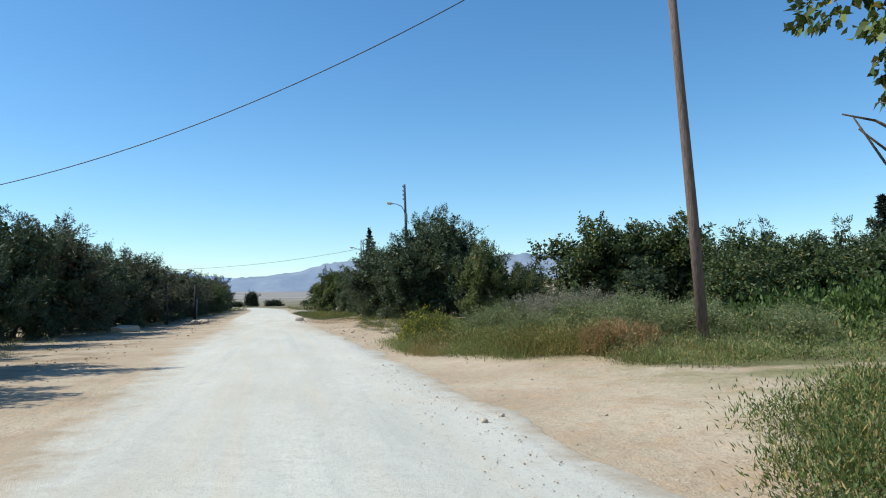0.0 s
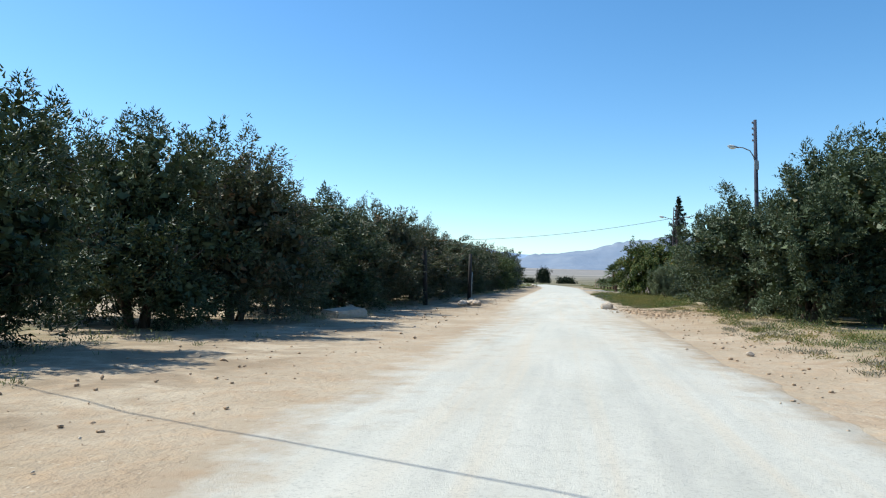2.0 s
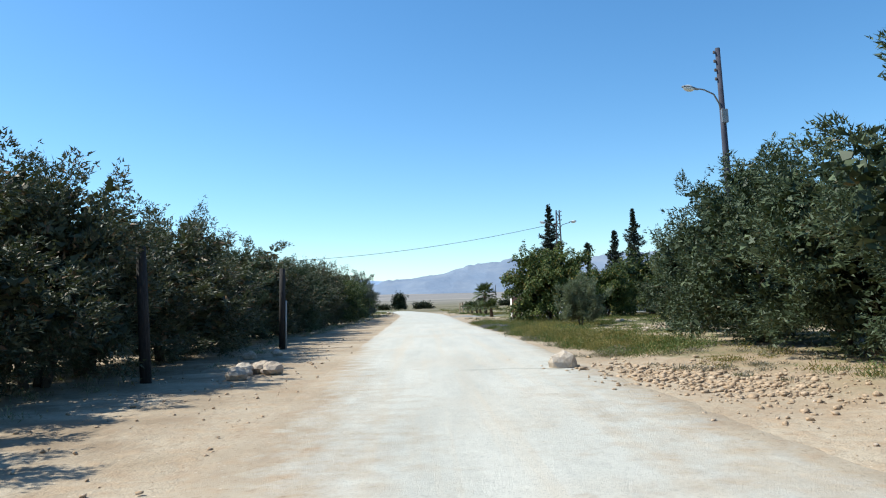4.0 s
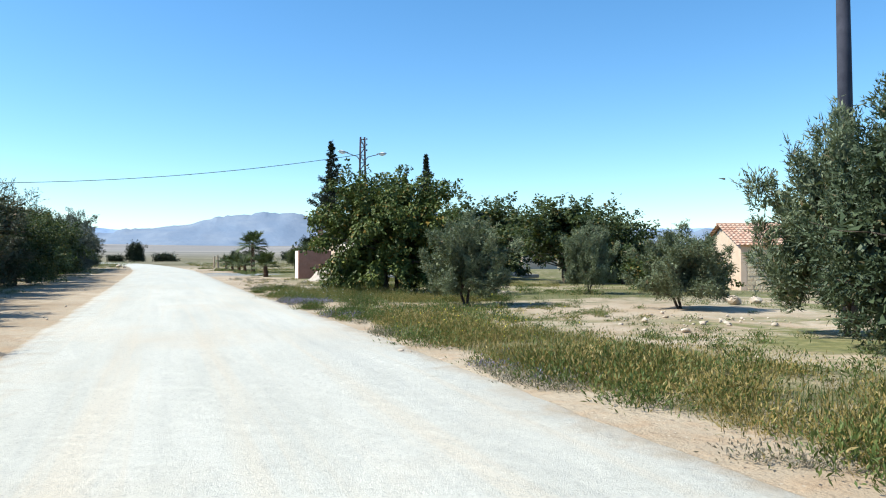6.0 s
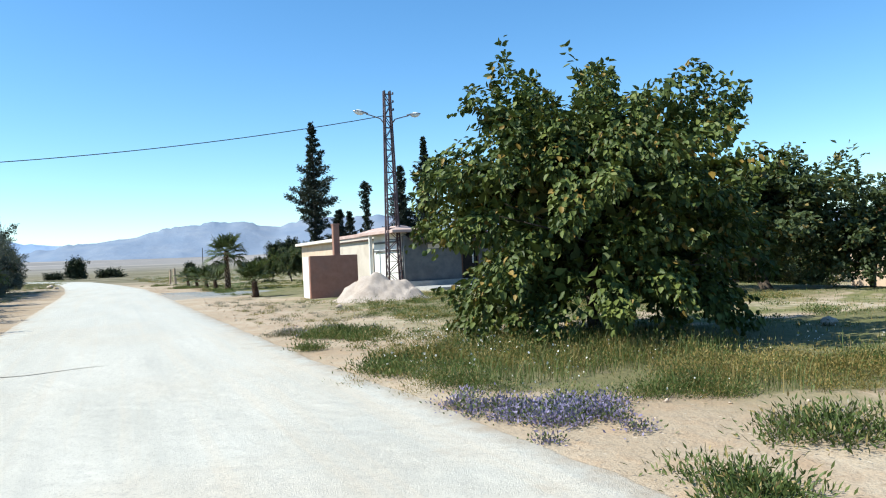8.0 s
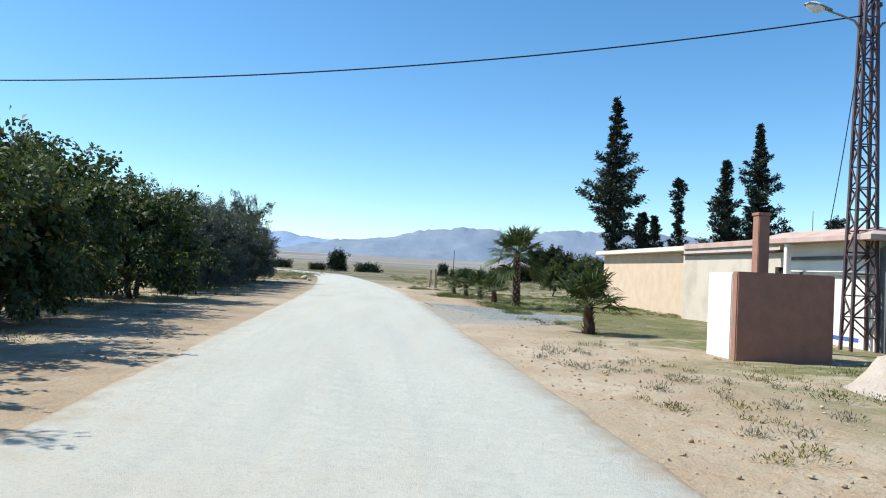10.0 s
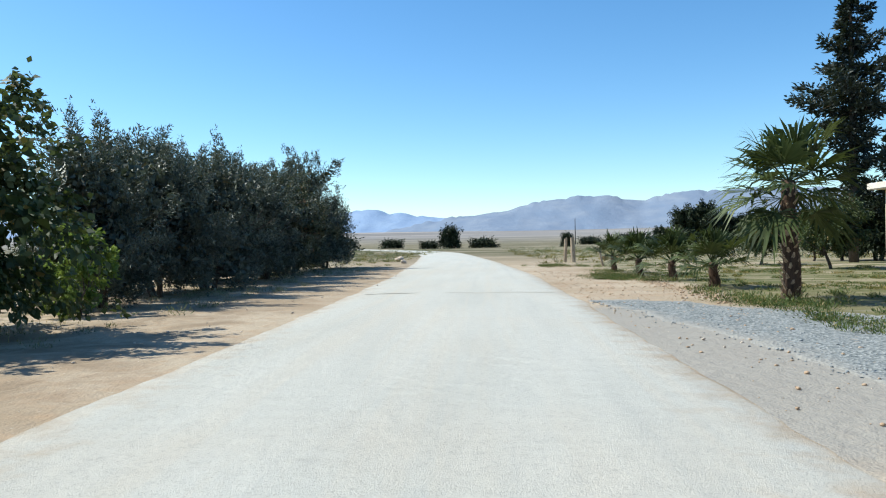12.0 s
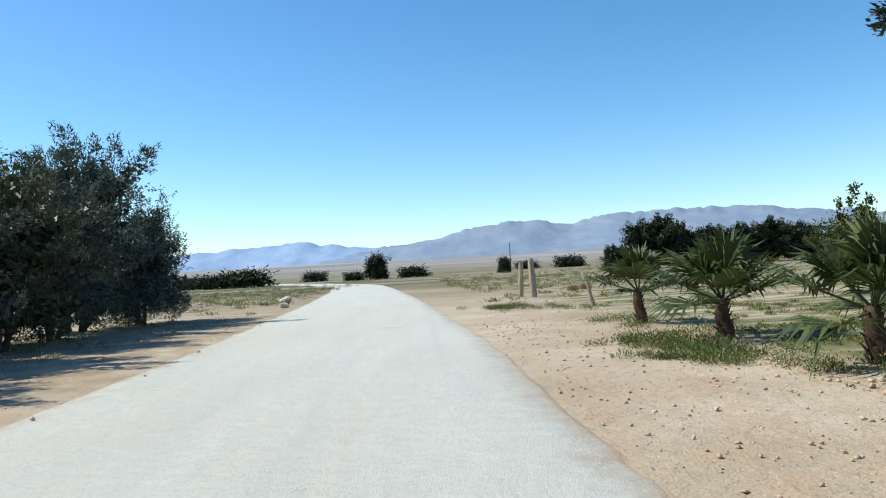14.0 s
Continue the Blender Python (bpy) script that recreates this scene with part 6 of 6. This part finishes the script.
part("apron", box(11.2, 21.6, 92.9, HY - 0.17, -0.1, 0.13, 0.02), CONCRETE, house, "pale concrete apron before the wall")
scatter("gravel", "loose broken asphalt crumbs at the road's edge", 500, lambda r, n: np.stack([2.1 + 0.35 * r.normal(size=n), r.uniform(5, 22, n)], axis=1), (0.006, 0.022), CLOD, 6)


# worn cross patches on the asphalt
def patch(name, x0, x1, y, w, seed, label):
    v, n = [], 40
    for i in range(n + 1):
        x = x0 + (x1 - x0) * i / n
        t = min(1, i / 5, (n - i) / 5)
        o = 0.18 * noise.noise((x * 1.3, seed, 0))
        ya, yb = y + o - w * t * (0.6 + 0.5 * noise.noise((x * 3, seed, 1))), y + o + w * t * (0.6 + 0.5 * noise.noise((x * 3, seed, 7)))
        v += [(x, ya, road_z(x, ya) + 0.0025), (x, yb, road_z(x, yb) + 0.0025)]
    f = np.array([(2 * i, 2 * i + 2, 2 * i + 3, 2 * i + 1) for i in range(n)])
    return tagged(part(name, (v, f), PATCH), label, "road patch", kind="structure")


patch("trim_patch", -0.6, 1.5, 47.2, 0.14, 1, "grey worn patch across the asphalt")
patch("trim_patch", -1.3, 1.35, 112.5, 0.24, 3, "grey worn patch across the asphalt")
patch("trim_patch", -3.2, -1.8, 112.9, 0.12, 4, "grey worn patch across the asphalt")
patch("trim_patch", -3.1, -0.9, 76.6, 0.05, 6, "dark crack across the asphalt")
patch("trim_patch", -0.5, 0.0, 125.3, 0.18, 5, "grey worn patch across the asphalt")


# ---- weeds and grass ----
def blades(name, label, mat, pts, height, width, seed, lean=0.35, clump=1, spread=0.08, bend=0.3):
    """Grass: bent blades standing at the points."""
    r = np.random.default_rng(seed)
    p = np.repeat(np.asarray(pts), clump, axis=0)
    n = len(p)
    p = p + r.normal(size=(n, 2)) * spread
    keep = np.array([not (road_edge(y, -1) + 0.1 < x < road_edge(y, 1) - 0.1) for x, y in p])
    p = p[keep]
    n = len(p)
    z = np.array([ground_z(x, y) for x, y in p]) - 0.03
    base = np.column_stack([p, z])
    h = height[0] + (height[1] - height[0]) * r.beta(1.6, 2.6, n)
    a = r.uniform(0, 6.28, n)
    d = np.stack([np.cos(a), np.sin(a), np.zeros(n)], axis=1)
    l = np.abs(r.normal(size=n)) * lean
    mid = base + np.array([0, 0, 1]) * (h * 0.55)[:, None] + d * (h * l * 0.35)[:, None]
    tip = base + np.array([0, 0, 1]) * (h * (1 - bend * l))[:, None] + d * (h * l)[:, None]
    s = np.stack([-np.sin(a), np.cos(a), np.zeros(n)], axis=1) * (width * r.uniform(0.6, 1.4, n))[:, None]
    v = np.stack([base - s * 0.5, base + s * 0.5, mid + s * 0.45, mid - s * 0.45, tip], axis=1).reshape(-1, 3)
    i = np.arange(n)[:, None] * 5
    f = np.concatenate([np.concatenate([i, i + 1, i + 2, i + 3], axis=1), np.concatenate([i + 3, i + 2, i + 4, i + 4], axis=1)])
    quads, tris = f[:n], f[n:, :3]
    faces = [tuple(q) for q in quads.tolist()] + [tuple(q) for q in tris.tolist()]
    return tagged(part(name, (v, faces), mat), label, "grass", kind="stuff")


def herbs(name, label, mat, pts, size, leaf, seed, per=40, tall=1.0):
    """Low leafy weeds: small mounds of leaves."""
    r = np.random.default_rng(seed)
    base, way, ln = [], [], []
    for x, y in pts:
        s = size[0] + (size[1] - size[0]) * min(max(0.5 + 1.1 * noise.noise((x * 1.1, y * 1.1, seed)) + r.uniform(-0.35, 0.35), 0), 1)
        m = int(per * (0.5 + s / size[1]))
        q = r.normal(size=(m, 3)) * np.array([0.42, 0.42, 0.3]) * s
        q[:, 2] = np.abs(q[:, 2]) * tall
        base.append(q + np.array([x, y, ground_z(x, y)]))
        way.append(unit(q * np.array([0.7, 0.7, 1.0]) / s + np.array([0, 0, 0.5]) + r.normal(size=(m, 3)) * 0.4))
        ln.append(np.full(m, 1.0) * (0.6 + 0.5 * s / size[1]))
    base, way, ln = np.concatenate(base), np.concatenate(way), np.concatenate(ln)
    face = unit(way * 0.5 + np.array([0, 0, 0.7]))
    ob = part(name, leaves(r, base, way, leaf[0] * ln * r.uniform(0.6, 1.3, len(ln)), leaf[1] * ln, 0.25, face), mat)
    return tagged(ob, label, "weeds", kind="stuff")


def zone(edge, depth, y0, y1, n, seed, bias=1.6, thin=None):
    """Points between y0 and y1 from the weeds' edge (given as y, x pairs) outwards, thicker at the edge; thin: gaps between 0 and 1."""
    r = np.random.default_rng(seed)
    y = r.uniform(y0, y1, n * 2)
    x = np.interp(y, [e[0] for e in edge], [e[1] for e in edge]) + depth * r.uniform(size=n * 2) ** bias
    x = x + 0.25 * np.array([noise.noise((v * 0.9, seed, 0)) for v in y])
    pts = np.stack([x, y], axis=1)
    if thin is not None:
        g = np.array([noise.noise((px * 0.55, py * 0.55, seed * 3.1)) for px, py in pts])
        pts = pts[g > thin]
    return pts[:n]


herbs("low_weeds", "low leafy green weeds along the verge", VERGE, zone(EDGE1, 2.8, 11.9, 23.0, 440, 1, 1.0, -0.15), (0.22, 0.5), (0.05, 0.012), 1, 150, 1.0)
herbs("tan_weeds", "golden seeding weeds along the verge", GOLDWEED, zone([(y, x + 0.35) for y, x in EDGE1], 1.3, 14.2, 18.6, 340, 2, 1.0, -0.05), (0.3, 0.58), (0.05, 0.011), 2, 140, 1.2)
herbs("red_weeds", "dead orange-brown weeds along the verge", RUST, zone(EDGE1, 1.5, 13, 18.5, 40, 91, 1.0, 0.12), (0.2, 0.42), (0.05, 0.011), 58, 120, 1.1)
blades("tall_weeds", "tangled green weeds along the verge", VERGE, zone(EDGE1, 2.8, 11.9, 23.0, 1300, 3, thin=-0.1), (0.1, 0.4), 0.006, 3, lean=0.8, clump=3, spread=0.14)
blades("dry_grass", "tan dry grass heads along the verge", STRAW, zone(EDGE1, 2.2, 11.9, 18.6, 1100, 4, thin=0.05), (0.12, 0.5), 0.006, 4, lean=0.7, clump=3, spread=0.14)
herbs("green_weeds", "leafy green weeds about the mound", VERGE, zone([(y, x + 2.0) for y, x in EDGE1], 6, 12, 36, 250, 5, 1.0), (0.22, 0.45), (0.06, 0.018), 5, 90, 0.9)
herbs("low_weeds", "low brown and grey weeds on the sandy verge", DRYBUSH, zone(EDGE1, 2.2, 22.4, 31, 100, 96, 1.0, 0.0), (0.1, 0.24), (0.05, 0.014), 61, 60, 0.45)
herbs("low_weeds", "low green weeds on the sandy verge", GREEN, zone([(y, x + 0.6) for y, x in EDGE1], 2.6, 22.4, 33, 80, 97, 1.0, 0.05), (0.1, 0.26), (0.05, 0.014), 62, 70, 0.5)
herbs("yellow_flowers", "yellow flowers among the verge weeds", YELLOW, blob(3.5, 21.3, 0.4, 0.6)(np.random.default_rng(4), 60), (0.4, 0.62), (0.03, 0.03), 7, 6, 1.8)
herbs("near_weeds", "bushy green and tan weeds at the turning", GREEN, zone(EDGE0, 3.2, 5, 10.2, 150, 5, 1.0), (0.22, 0.45), (0.05, 0.012), 8, 190, 1.0)
herbs("near_tan_weeds", "golden dry weeds at the turning", GOLDWEED, zone(EDGE0, 3.2, 5, 10.2, 60, 15, 1.0), (0.2, 0.42), (0.05, 0.010), 38, 170, 1.1)
blades("near_grass", "dry grass stalks among weeds at the turning", STRAW, zone(EDGE0, 3.0, 5, 10.2, 520, 6, 1.0), (0.12, 0.42), 0.005, 9, lean=0.8, clump=3)
herbs("cane_leaves", "green broad-leaved plants in the field", CANE, np.concatenate([blob(15.5, 20.5, 1.5, 1.1)(np.random.default_rng(7), 70), blob(19, 21, 1.6, 1.2)(np.random.default_rng(8), 60)]), (0.6, 1.1), (0.17, 0.085), 10, 80, 1.6)
herbs("field_weeds", "leafy weeds in the field behind the pole", GREEN, strip(9, 24, 14, 28)(np.random.default_rng(9), 500), (0.3, 0.7), (0.14, 0.04), 11, 40, 1.1)
herbs("verge_weeds", "sparse low weeds on the sandy verge", GREEN, zone(EDGE2, 2.2, 28, 44, 90, 12, thin=0.0), (0.15, 0.36), (0.05, 0.013), 12, 110)
herbs("verge_litter", "low dry brown weeds on the sandy verge", DRYBUSH, zone([(y, x - 0.6) for y, x in EDGE2], 3.0, 27, 50, 130, 13, 1.0, -0.05), (0.12, 0.3), (0.05, 0.014), 13, 60, 0.35)
herbs("verge_straw", "low golden weeds on the sandy verge", GOLDWEED, zone([(y, x - 0.4) for y, x in EDGE2], 3.0, 27, 50, 120, 73, 1.0, 0.0), (0.12, 0.32), (0.05, 0.014), 48, 60, 0.5)
golden = zone([(y, x + 0.45) for y, x in EDGE2], 1.9, 52, 64.5, 5600, 14, 1.0, -0.3)
blades("golden_grass", "golden ripe grass beside the road", STRAW, golden[:3000], (0.08, 0.3), 0.005, 14, lean=0.7, clump=4, spread=0.11)
blades("green_grass", "green grass beside the road", GREEN, zone([(y, x + 0.3) for y, x in EDGE2], 2.1, 48, 63, 1500, 15, 1.1, 0.03), (0.08, 0.3), 0.006, 15, lean=0.8, clump=4, spread=0.12)
herbs("grass_herbs", "leafy green weeds among the ripe grass", GREEN, zone(EDGE2, 2.2, 48, 63.2, 190, 35, 1.0, 0.0), (0.2, 0.46), (0.06, 0.016), 34, 90, 0.9)
herbs("golden_herbs", "golden seeding weeds among the ripe grass", GOLDWEED, zone([(y, x + 0.3) for y, x in EDGE2], 1.75, 50, 64.4, 430, 36, 1.0, -0.25), (0.2, 0.42), (0.05, 0.012), 39, 110, 1.1)
herbs("sand_tufts", "small weeds scattered over sandy ground", GREEN, np.concatenate([strip(2.5, 5.6, 63, 68)(np.random.default_rng(94), 90), strip(4.2, 8.5, 62.5, 67.8)(np.random.default_rng(84), 60), strip(2.4, 5.0, 73.5, 78)(np.random.default_rng(85), 46), strip(6.5, 14, 62, 70)(np.random.default_rng(86), 26), strip(4.2, 7.5, 55, 62.5)(np.random.default_rng(90), 60)]), (0.1, 0.32), (0.05, 0.014), 56, 80, 0.6)
herbs("sand_straw", "small dry weeds scattered over sandy ground", GOLDWEED, np.concatenate([strip(2.4, 5.6, 63, 68)(np.random.default_rng(95), 60), strip(4.0, 8.5, 62.5, 68)(np.random.default_rng(87), 50), strip(2.4, 5.0, 73.5, 78)(np.random.default_rng(88), 34), strip(2.2, 6.0, 80, 93)(np.random.default_rng(89), 60)]), (0.08, 0.26), (0.045, 0.012), 57, 60, 0.5)
herbs("grey_herbs", "grey-violet weeds at the edge of the ripe grass", DRYBUSH, zone([(y, x - 0.15) for y, x in EDGE2], 1.0, 48, 64, 150, 37, 1.0, 0.0), (0.12, 0.26), (0.04, 0.012), 40, 70, 0.8)
herbs("yellow_flowers", "yellow-green flowers in the ripe grass", YELLOW, blob(3.4, 61.2, 0.5, 1.2)(np.random.default_rng(16), 30), (0.36, 0.5), (0.02, 0.02), 16, 8, 1.5)
herbs("purple_flowers", "patch of purple wild flowers at the road's edge", PURPLE, blob(2.5, 70.5, 0.27, 0.36)(np.random.default_rng(17), 46), (0.12, 0.24), (0.032, 0.018), 17, 130, 0.7)
herbs("purple_flowers", "patch of purple wild flowers at the road's edge", PURPLE, np.concatenate([blob(2.5, 57.6, 0.3, 0.5)(np.random.default_rng(18), 9), blob(2.3, 65.7, 0.18, 0.2)(np.random.default_rng(28), 14), blob(2.9, 79.2, 0.35, 0.22)(np.random.default_rng(29), 14)]), (0.12, 0.24), (0.03, 0.016), 18, 120, 0.7)
blades("field_grass", "short patchy green and tan grass in the field", GREEN, [p for p in zone([(60, 4.5), (95, 5.5)], 17, 62, 92, 3700, 19, 1.0, 0.0) if not (5.4 < p[0] < 13 and 62 < p[1] < 69.5)], (0.04, 0.18), 0.008, 19, lean=0.7, clump=3)
blades("field_straw", "short tan grass in the field", STRAW, [p for p in zone([(60, 4.0), (95, 5.5)], 12, 64, 92, 2500, 20, 1.0, 0.02) if not (5.4 < p[0] < 13 and p[1] < 69.5)], (0.05, 0.2), 0.007, 20, lean=0.7, clump=3)
herbs("field_herbs", "low green weeds in the field", GREEN, [p for p in zone([(66, 4.2), (96, 5.2)], 9, 66, 91, 270, 21, 1.0, 0.05) if not (6.2 < p[0] < 13 and p[1] < 69.5)], (0.15, 0.4), (0.055, 0.016), 21, 90, 0.7)
herbs("white_flowers", "small white daisies among the grass", WHITE, np.concatenate([blob(4.2, 76.4, 0.5, 0.5)(np.random.default_rng(26), 40), strip(3.5, 8, 70, 80)(np.random.default_rng(27), 60)]), (0.15, 0.25), (0.022, 0.022), 23, 5, 1.8)
blades("palm_grass", "short green grass beneath the palms", GREEN, zone([(96, 4.9), (130, 4.6)], 9, 97, 134, 4000, 24, 1.0, -0.05), (0.02, 0.09), 0.014, 24, lean=1.0, clump=3)
herbs("lawn_tufts", "low green grass tufts on the lawn behind the palms", GREEN, zone([(107, 5.3), (127, 5.2)], 8.5, 107, 127, 300, 92, 1.0, -0.08), (0.1, 0.24), (0.06, 0.016), 59, 60, 0.4)
herbs("lawn_straw", "low tan grass tufts on the lawn behind the palms", GOLDWEED, zone([(107, 5.3), (127, 5.2)], 8.5, 107, 130, 150, 93, 1.0, 0.05), (0.1, 0.22), (0.06, 0.016), 60, 50, 0.4)
herbs("palm_weeds", "low weeds along the bank below the palms", GREEN, zone([(97, 4.1), (110, 3.9), (130, 4.0)], 1.2, 98, 132, 70, 25, 1.0, 0.1), (0.15, 0.36), (0.05, 0.014), 25, 110, 0.6)
herbs("hedge_weeds", "dry weeds at the foot of the roadside trees", GREYWEED, strip(-8.6, -5.6, 14, 134)(np.random.default_rng(30), 320), (0.12, 0.36), (0.06, 0.015), 26, 60, 0.7)
blades("hedge_grass", "dry grass at the foot of the roadside trees", STRAW, strip(-8.5, -6.0, 14, 134)(np.random.default_rng(31), 900), (0.05, 0.2), 0.009, 27, lean=1.0, clump=3)
herbs("steppe_grass", "low dry tufts on the open steppe", GOLDWEED, np.concatenate([strip(2.5, 26, 134, 190)(np.random.default_rng(32), 420), strip(-24, -5.5, 134, 190)(np.random.default_rng(33), 380)]), (0.2, 0.55), (0.11, 0.035), 28, 34, 0.35)
herbs("steppe_scrub", "low grey scrub on the open steppe", GREYWEED, np.concatenate([strip(3, 40, 134, 230)(np.random.default_rng(34), 260), strip(-30, -6, 136, 230)(np.random.default_rng(35), 220)]), (0.25, 0.7), (0.16, 0.05), 29, 26, 0.7)
herbs("roadside_straw", "tan seeding weeds beside the mulberry tree", GOLDWEED, blob(4.4, 73.9, 0.95, 1.2)(np.random.default_rng(50), 130), (0.2, 0.42), (0.036, 0.008), 31, 170, 1.1)
herbs("bank_weeds", "low green weeds before the young palms", GREEN, blob(3.7, 118.6, 0.35, 0.7)(np.random.default_rng(51), 60), (0.16, 0.34), (0.05, 0.014), 32, 110, 0.6)
herbs("verge_weeds", "low weeds by the gate posts", GREEN, blob(2.9, 130.5, 0.5, 0.8)(np.random.default_rng(52), 40), (0.15, 0.32), (0.05, 0.014), 33, 90, 0.6)
herbs("roadside_herbs", "lush green weeds beside the mulberry tree", GREEN, zone(EDGE3, 3.6, 69.8, 75.1, 260, 53, 1.0, 0.0), (0.2, 0.44), (0.036, 0.009), 35, 250, 0.9)
herbs("roadside_gold", "golden dry weeds beside the mulberry tree", GOLDWEED, zone(EDGE3, 3.8, 69.6, 75.1, 230, 83, 1.0, -0.02), (0.16, 0.36), (0.036, 0.009), 55, 170, 0.9)
blades("roadside_blades", "tall green grass beside the mulberry tree", GREEN, zone([(y, x + 0.5) for y, x in EDGE3], 3.6, 70.0, 75.1, 900, 54, 1.0, 0.0), (0.15, 0.5), 0.006, 36, lean=0.6, clump=4, spread=0.12)
herbs("verge_tufts", "broad-leaved green weeds at the road's edge", CANE, blob(2.75, 74.0, 0.3, 0.35)(np.random.default_rng(60), 14), (0.16, 0.26), (0.08, 0.03), 41, 50, 0.6)
herbs("verge_tufts", "thick green tuft on the bare verge", GREEN, np.concatenate([blob(2.95, 78.1, 0.4, 0.3)(np.random.default_rng(61), 70), blob(1.95, 76.6, 0.09, 0.08)(np.random.default_rng(62), 7), blob(2.2, 73.7, 0.2, 0.3)(np.random.default_rng(64), 16), blob(3.6, 68.8, 0.3, 0.2)(np.random.default_rng(65), 12), blob(2.15, 68.2, 0.16, 0.16)(np.random.default_rng(66), 12), blob(2.7, 66.3, 0.3, 0.25)(np.random.default_rng(75), 34), blob(4.4, 66.4, 0.4, 0.3)(np.random.default_rng(76), 16), blob(2.7, 64.6, 0.3, 0.4)(np.random.default_rng(79), 30), blob(2.5, 65.7, 0.15, 0.2)(np.random.default_rng(77), 10)]), (0.16, 0.36), (0.055, 0.015), 42, 120, 0.75)
herbs("field_turf", "short green turf before the farmhouse", GREEN, zone([(76, 4.6), (78, 4.8), (79, 5.3), (83, 5.0), (86, 6.4), (95, 8.2)], 9, 76.5, 90, 210, 67, 1.0, -0.15), (0.14, 0.3), (0.05, 0.016), 43, 60, 0.5)
herbs("dry_turf", "short tan turf before the farmhouse", GOLDWEED, zone([(76, 4.6), (78, 4.8), (79, 5.3), (83, 5.0), (86, 6.0), (95, 7.6)], 10, 78, 91.5, 640, 68, 1.0, -0.15), (0.14, 0.28), (0.05, 0.014), 44, 50, 0.5)
herbs("grey_tufts", "grey-violet dry weeds on the bare verge", DRYBUSH, np.concatenate([blob(3.0, 79.3, 0.45, 0.2)(np.random.default_rng(69), 36), blob(1.95, 79.2, 0.18, 0.1)(np.random.default_rng(70), 9), blob(3.6, 68.9, 0.35, 0.25)(np.random.default_rng(78), 12), strip(2.2, 5.0, 81.5, 95)(np.random.default_rng(71), 34)]), (0.12, 0.26), (0.05, 0.013), 45, 80, 0.6)
herbs("white_flowers", "white daisies among the lush weeds", WHITE, blob(3.2, 73.6, 0.7, 0.9)(np.random.default_rng(72), 26), (0.3, 0.42), (0.03, 0.03), 46, 5, 1.5)
herbs("bank_weeds", "dark weeds along the bank at the palms", GREEN, np.concatenate([blob(5.2, 108.7, 0.35, 0.4)(np.random.default_rng(73), 24), strip(4.2, 4.9, 104.5, 113)(np.random.default_rng(74), 40)]), (0.15, 0.35), (0.06, 0.017), 47, 70, 0.8)
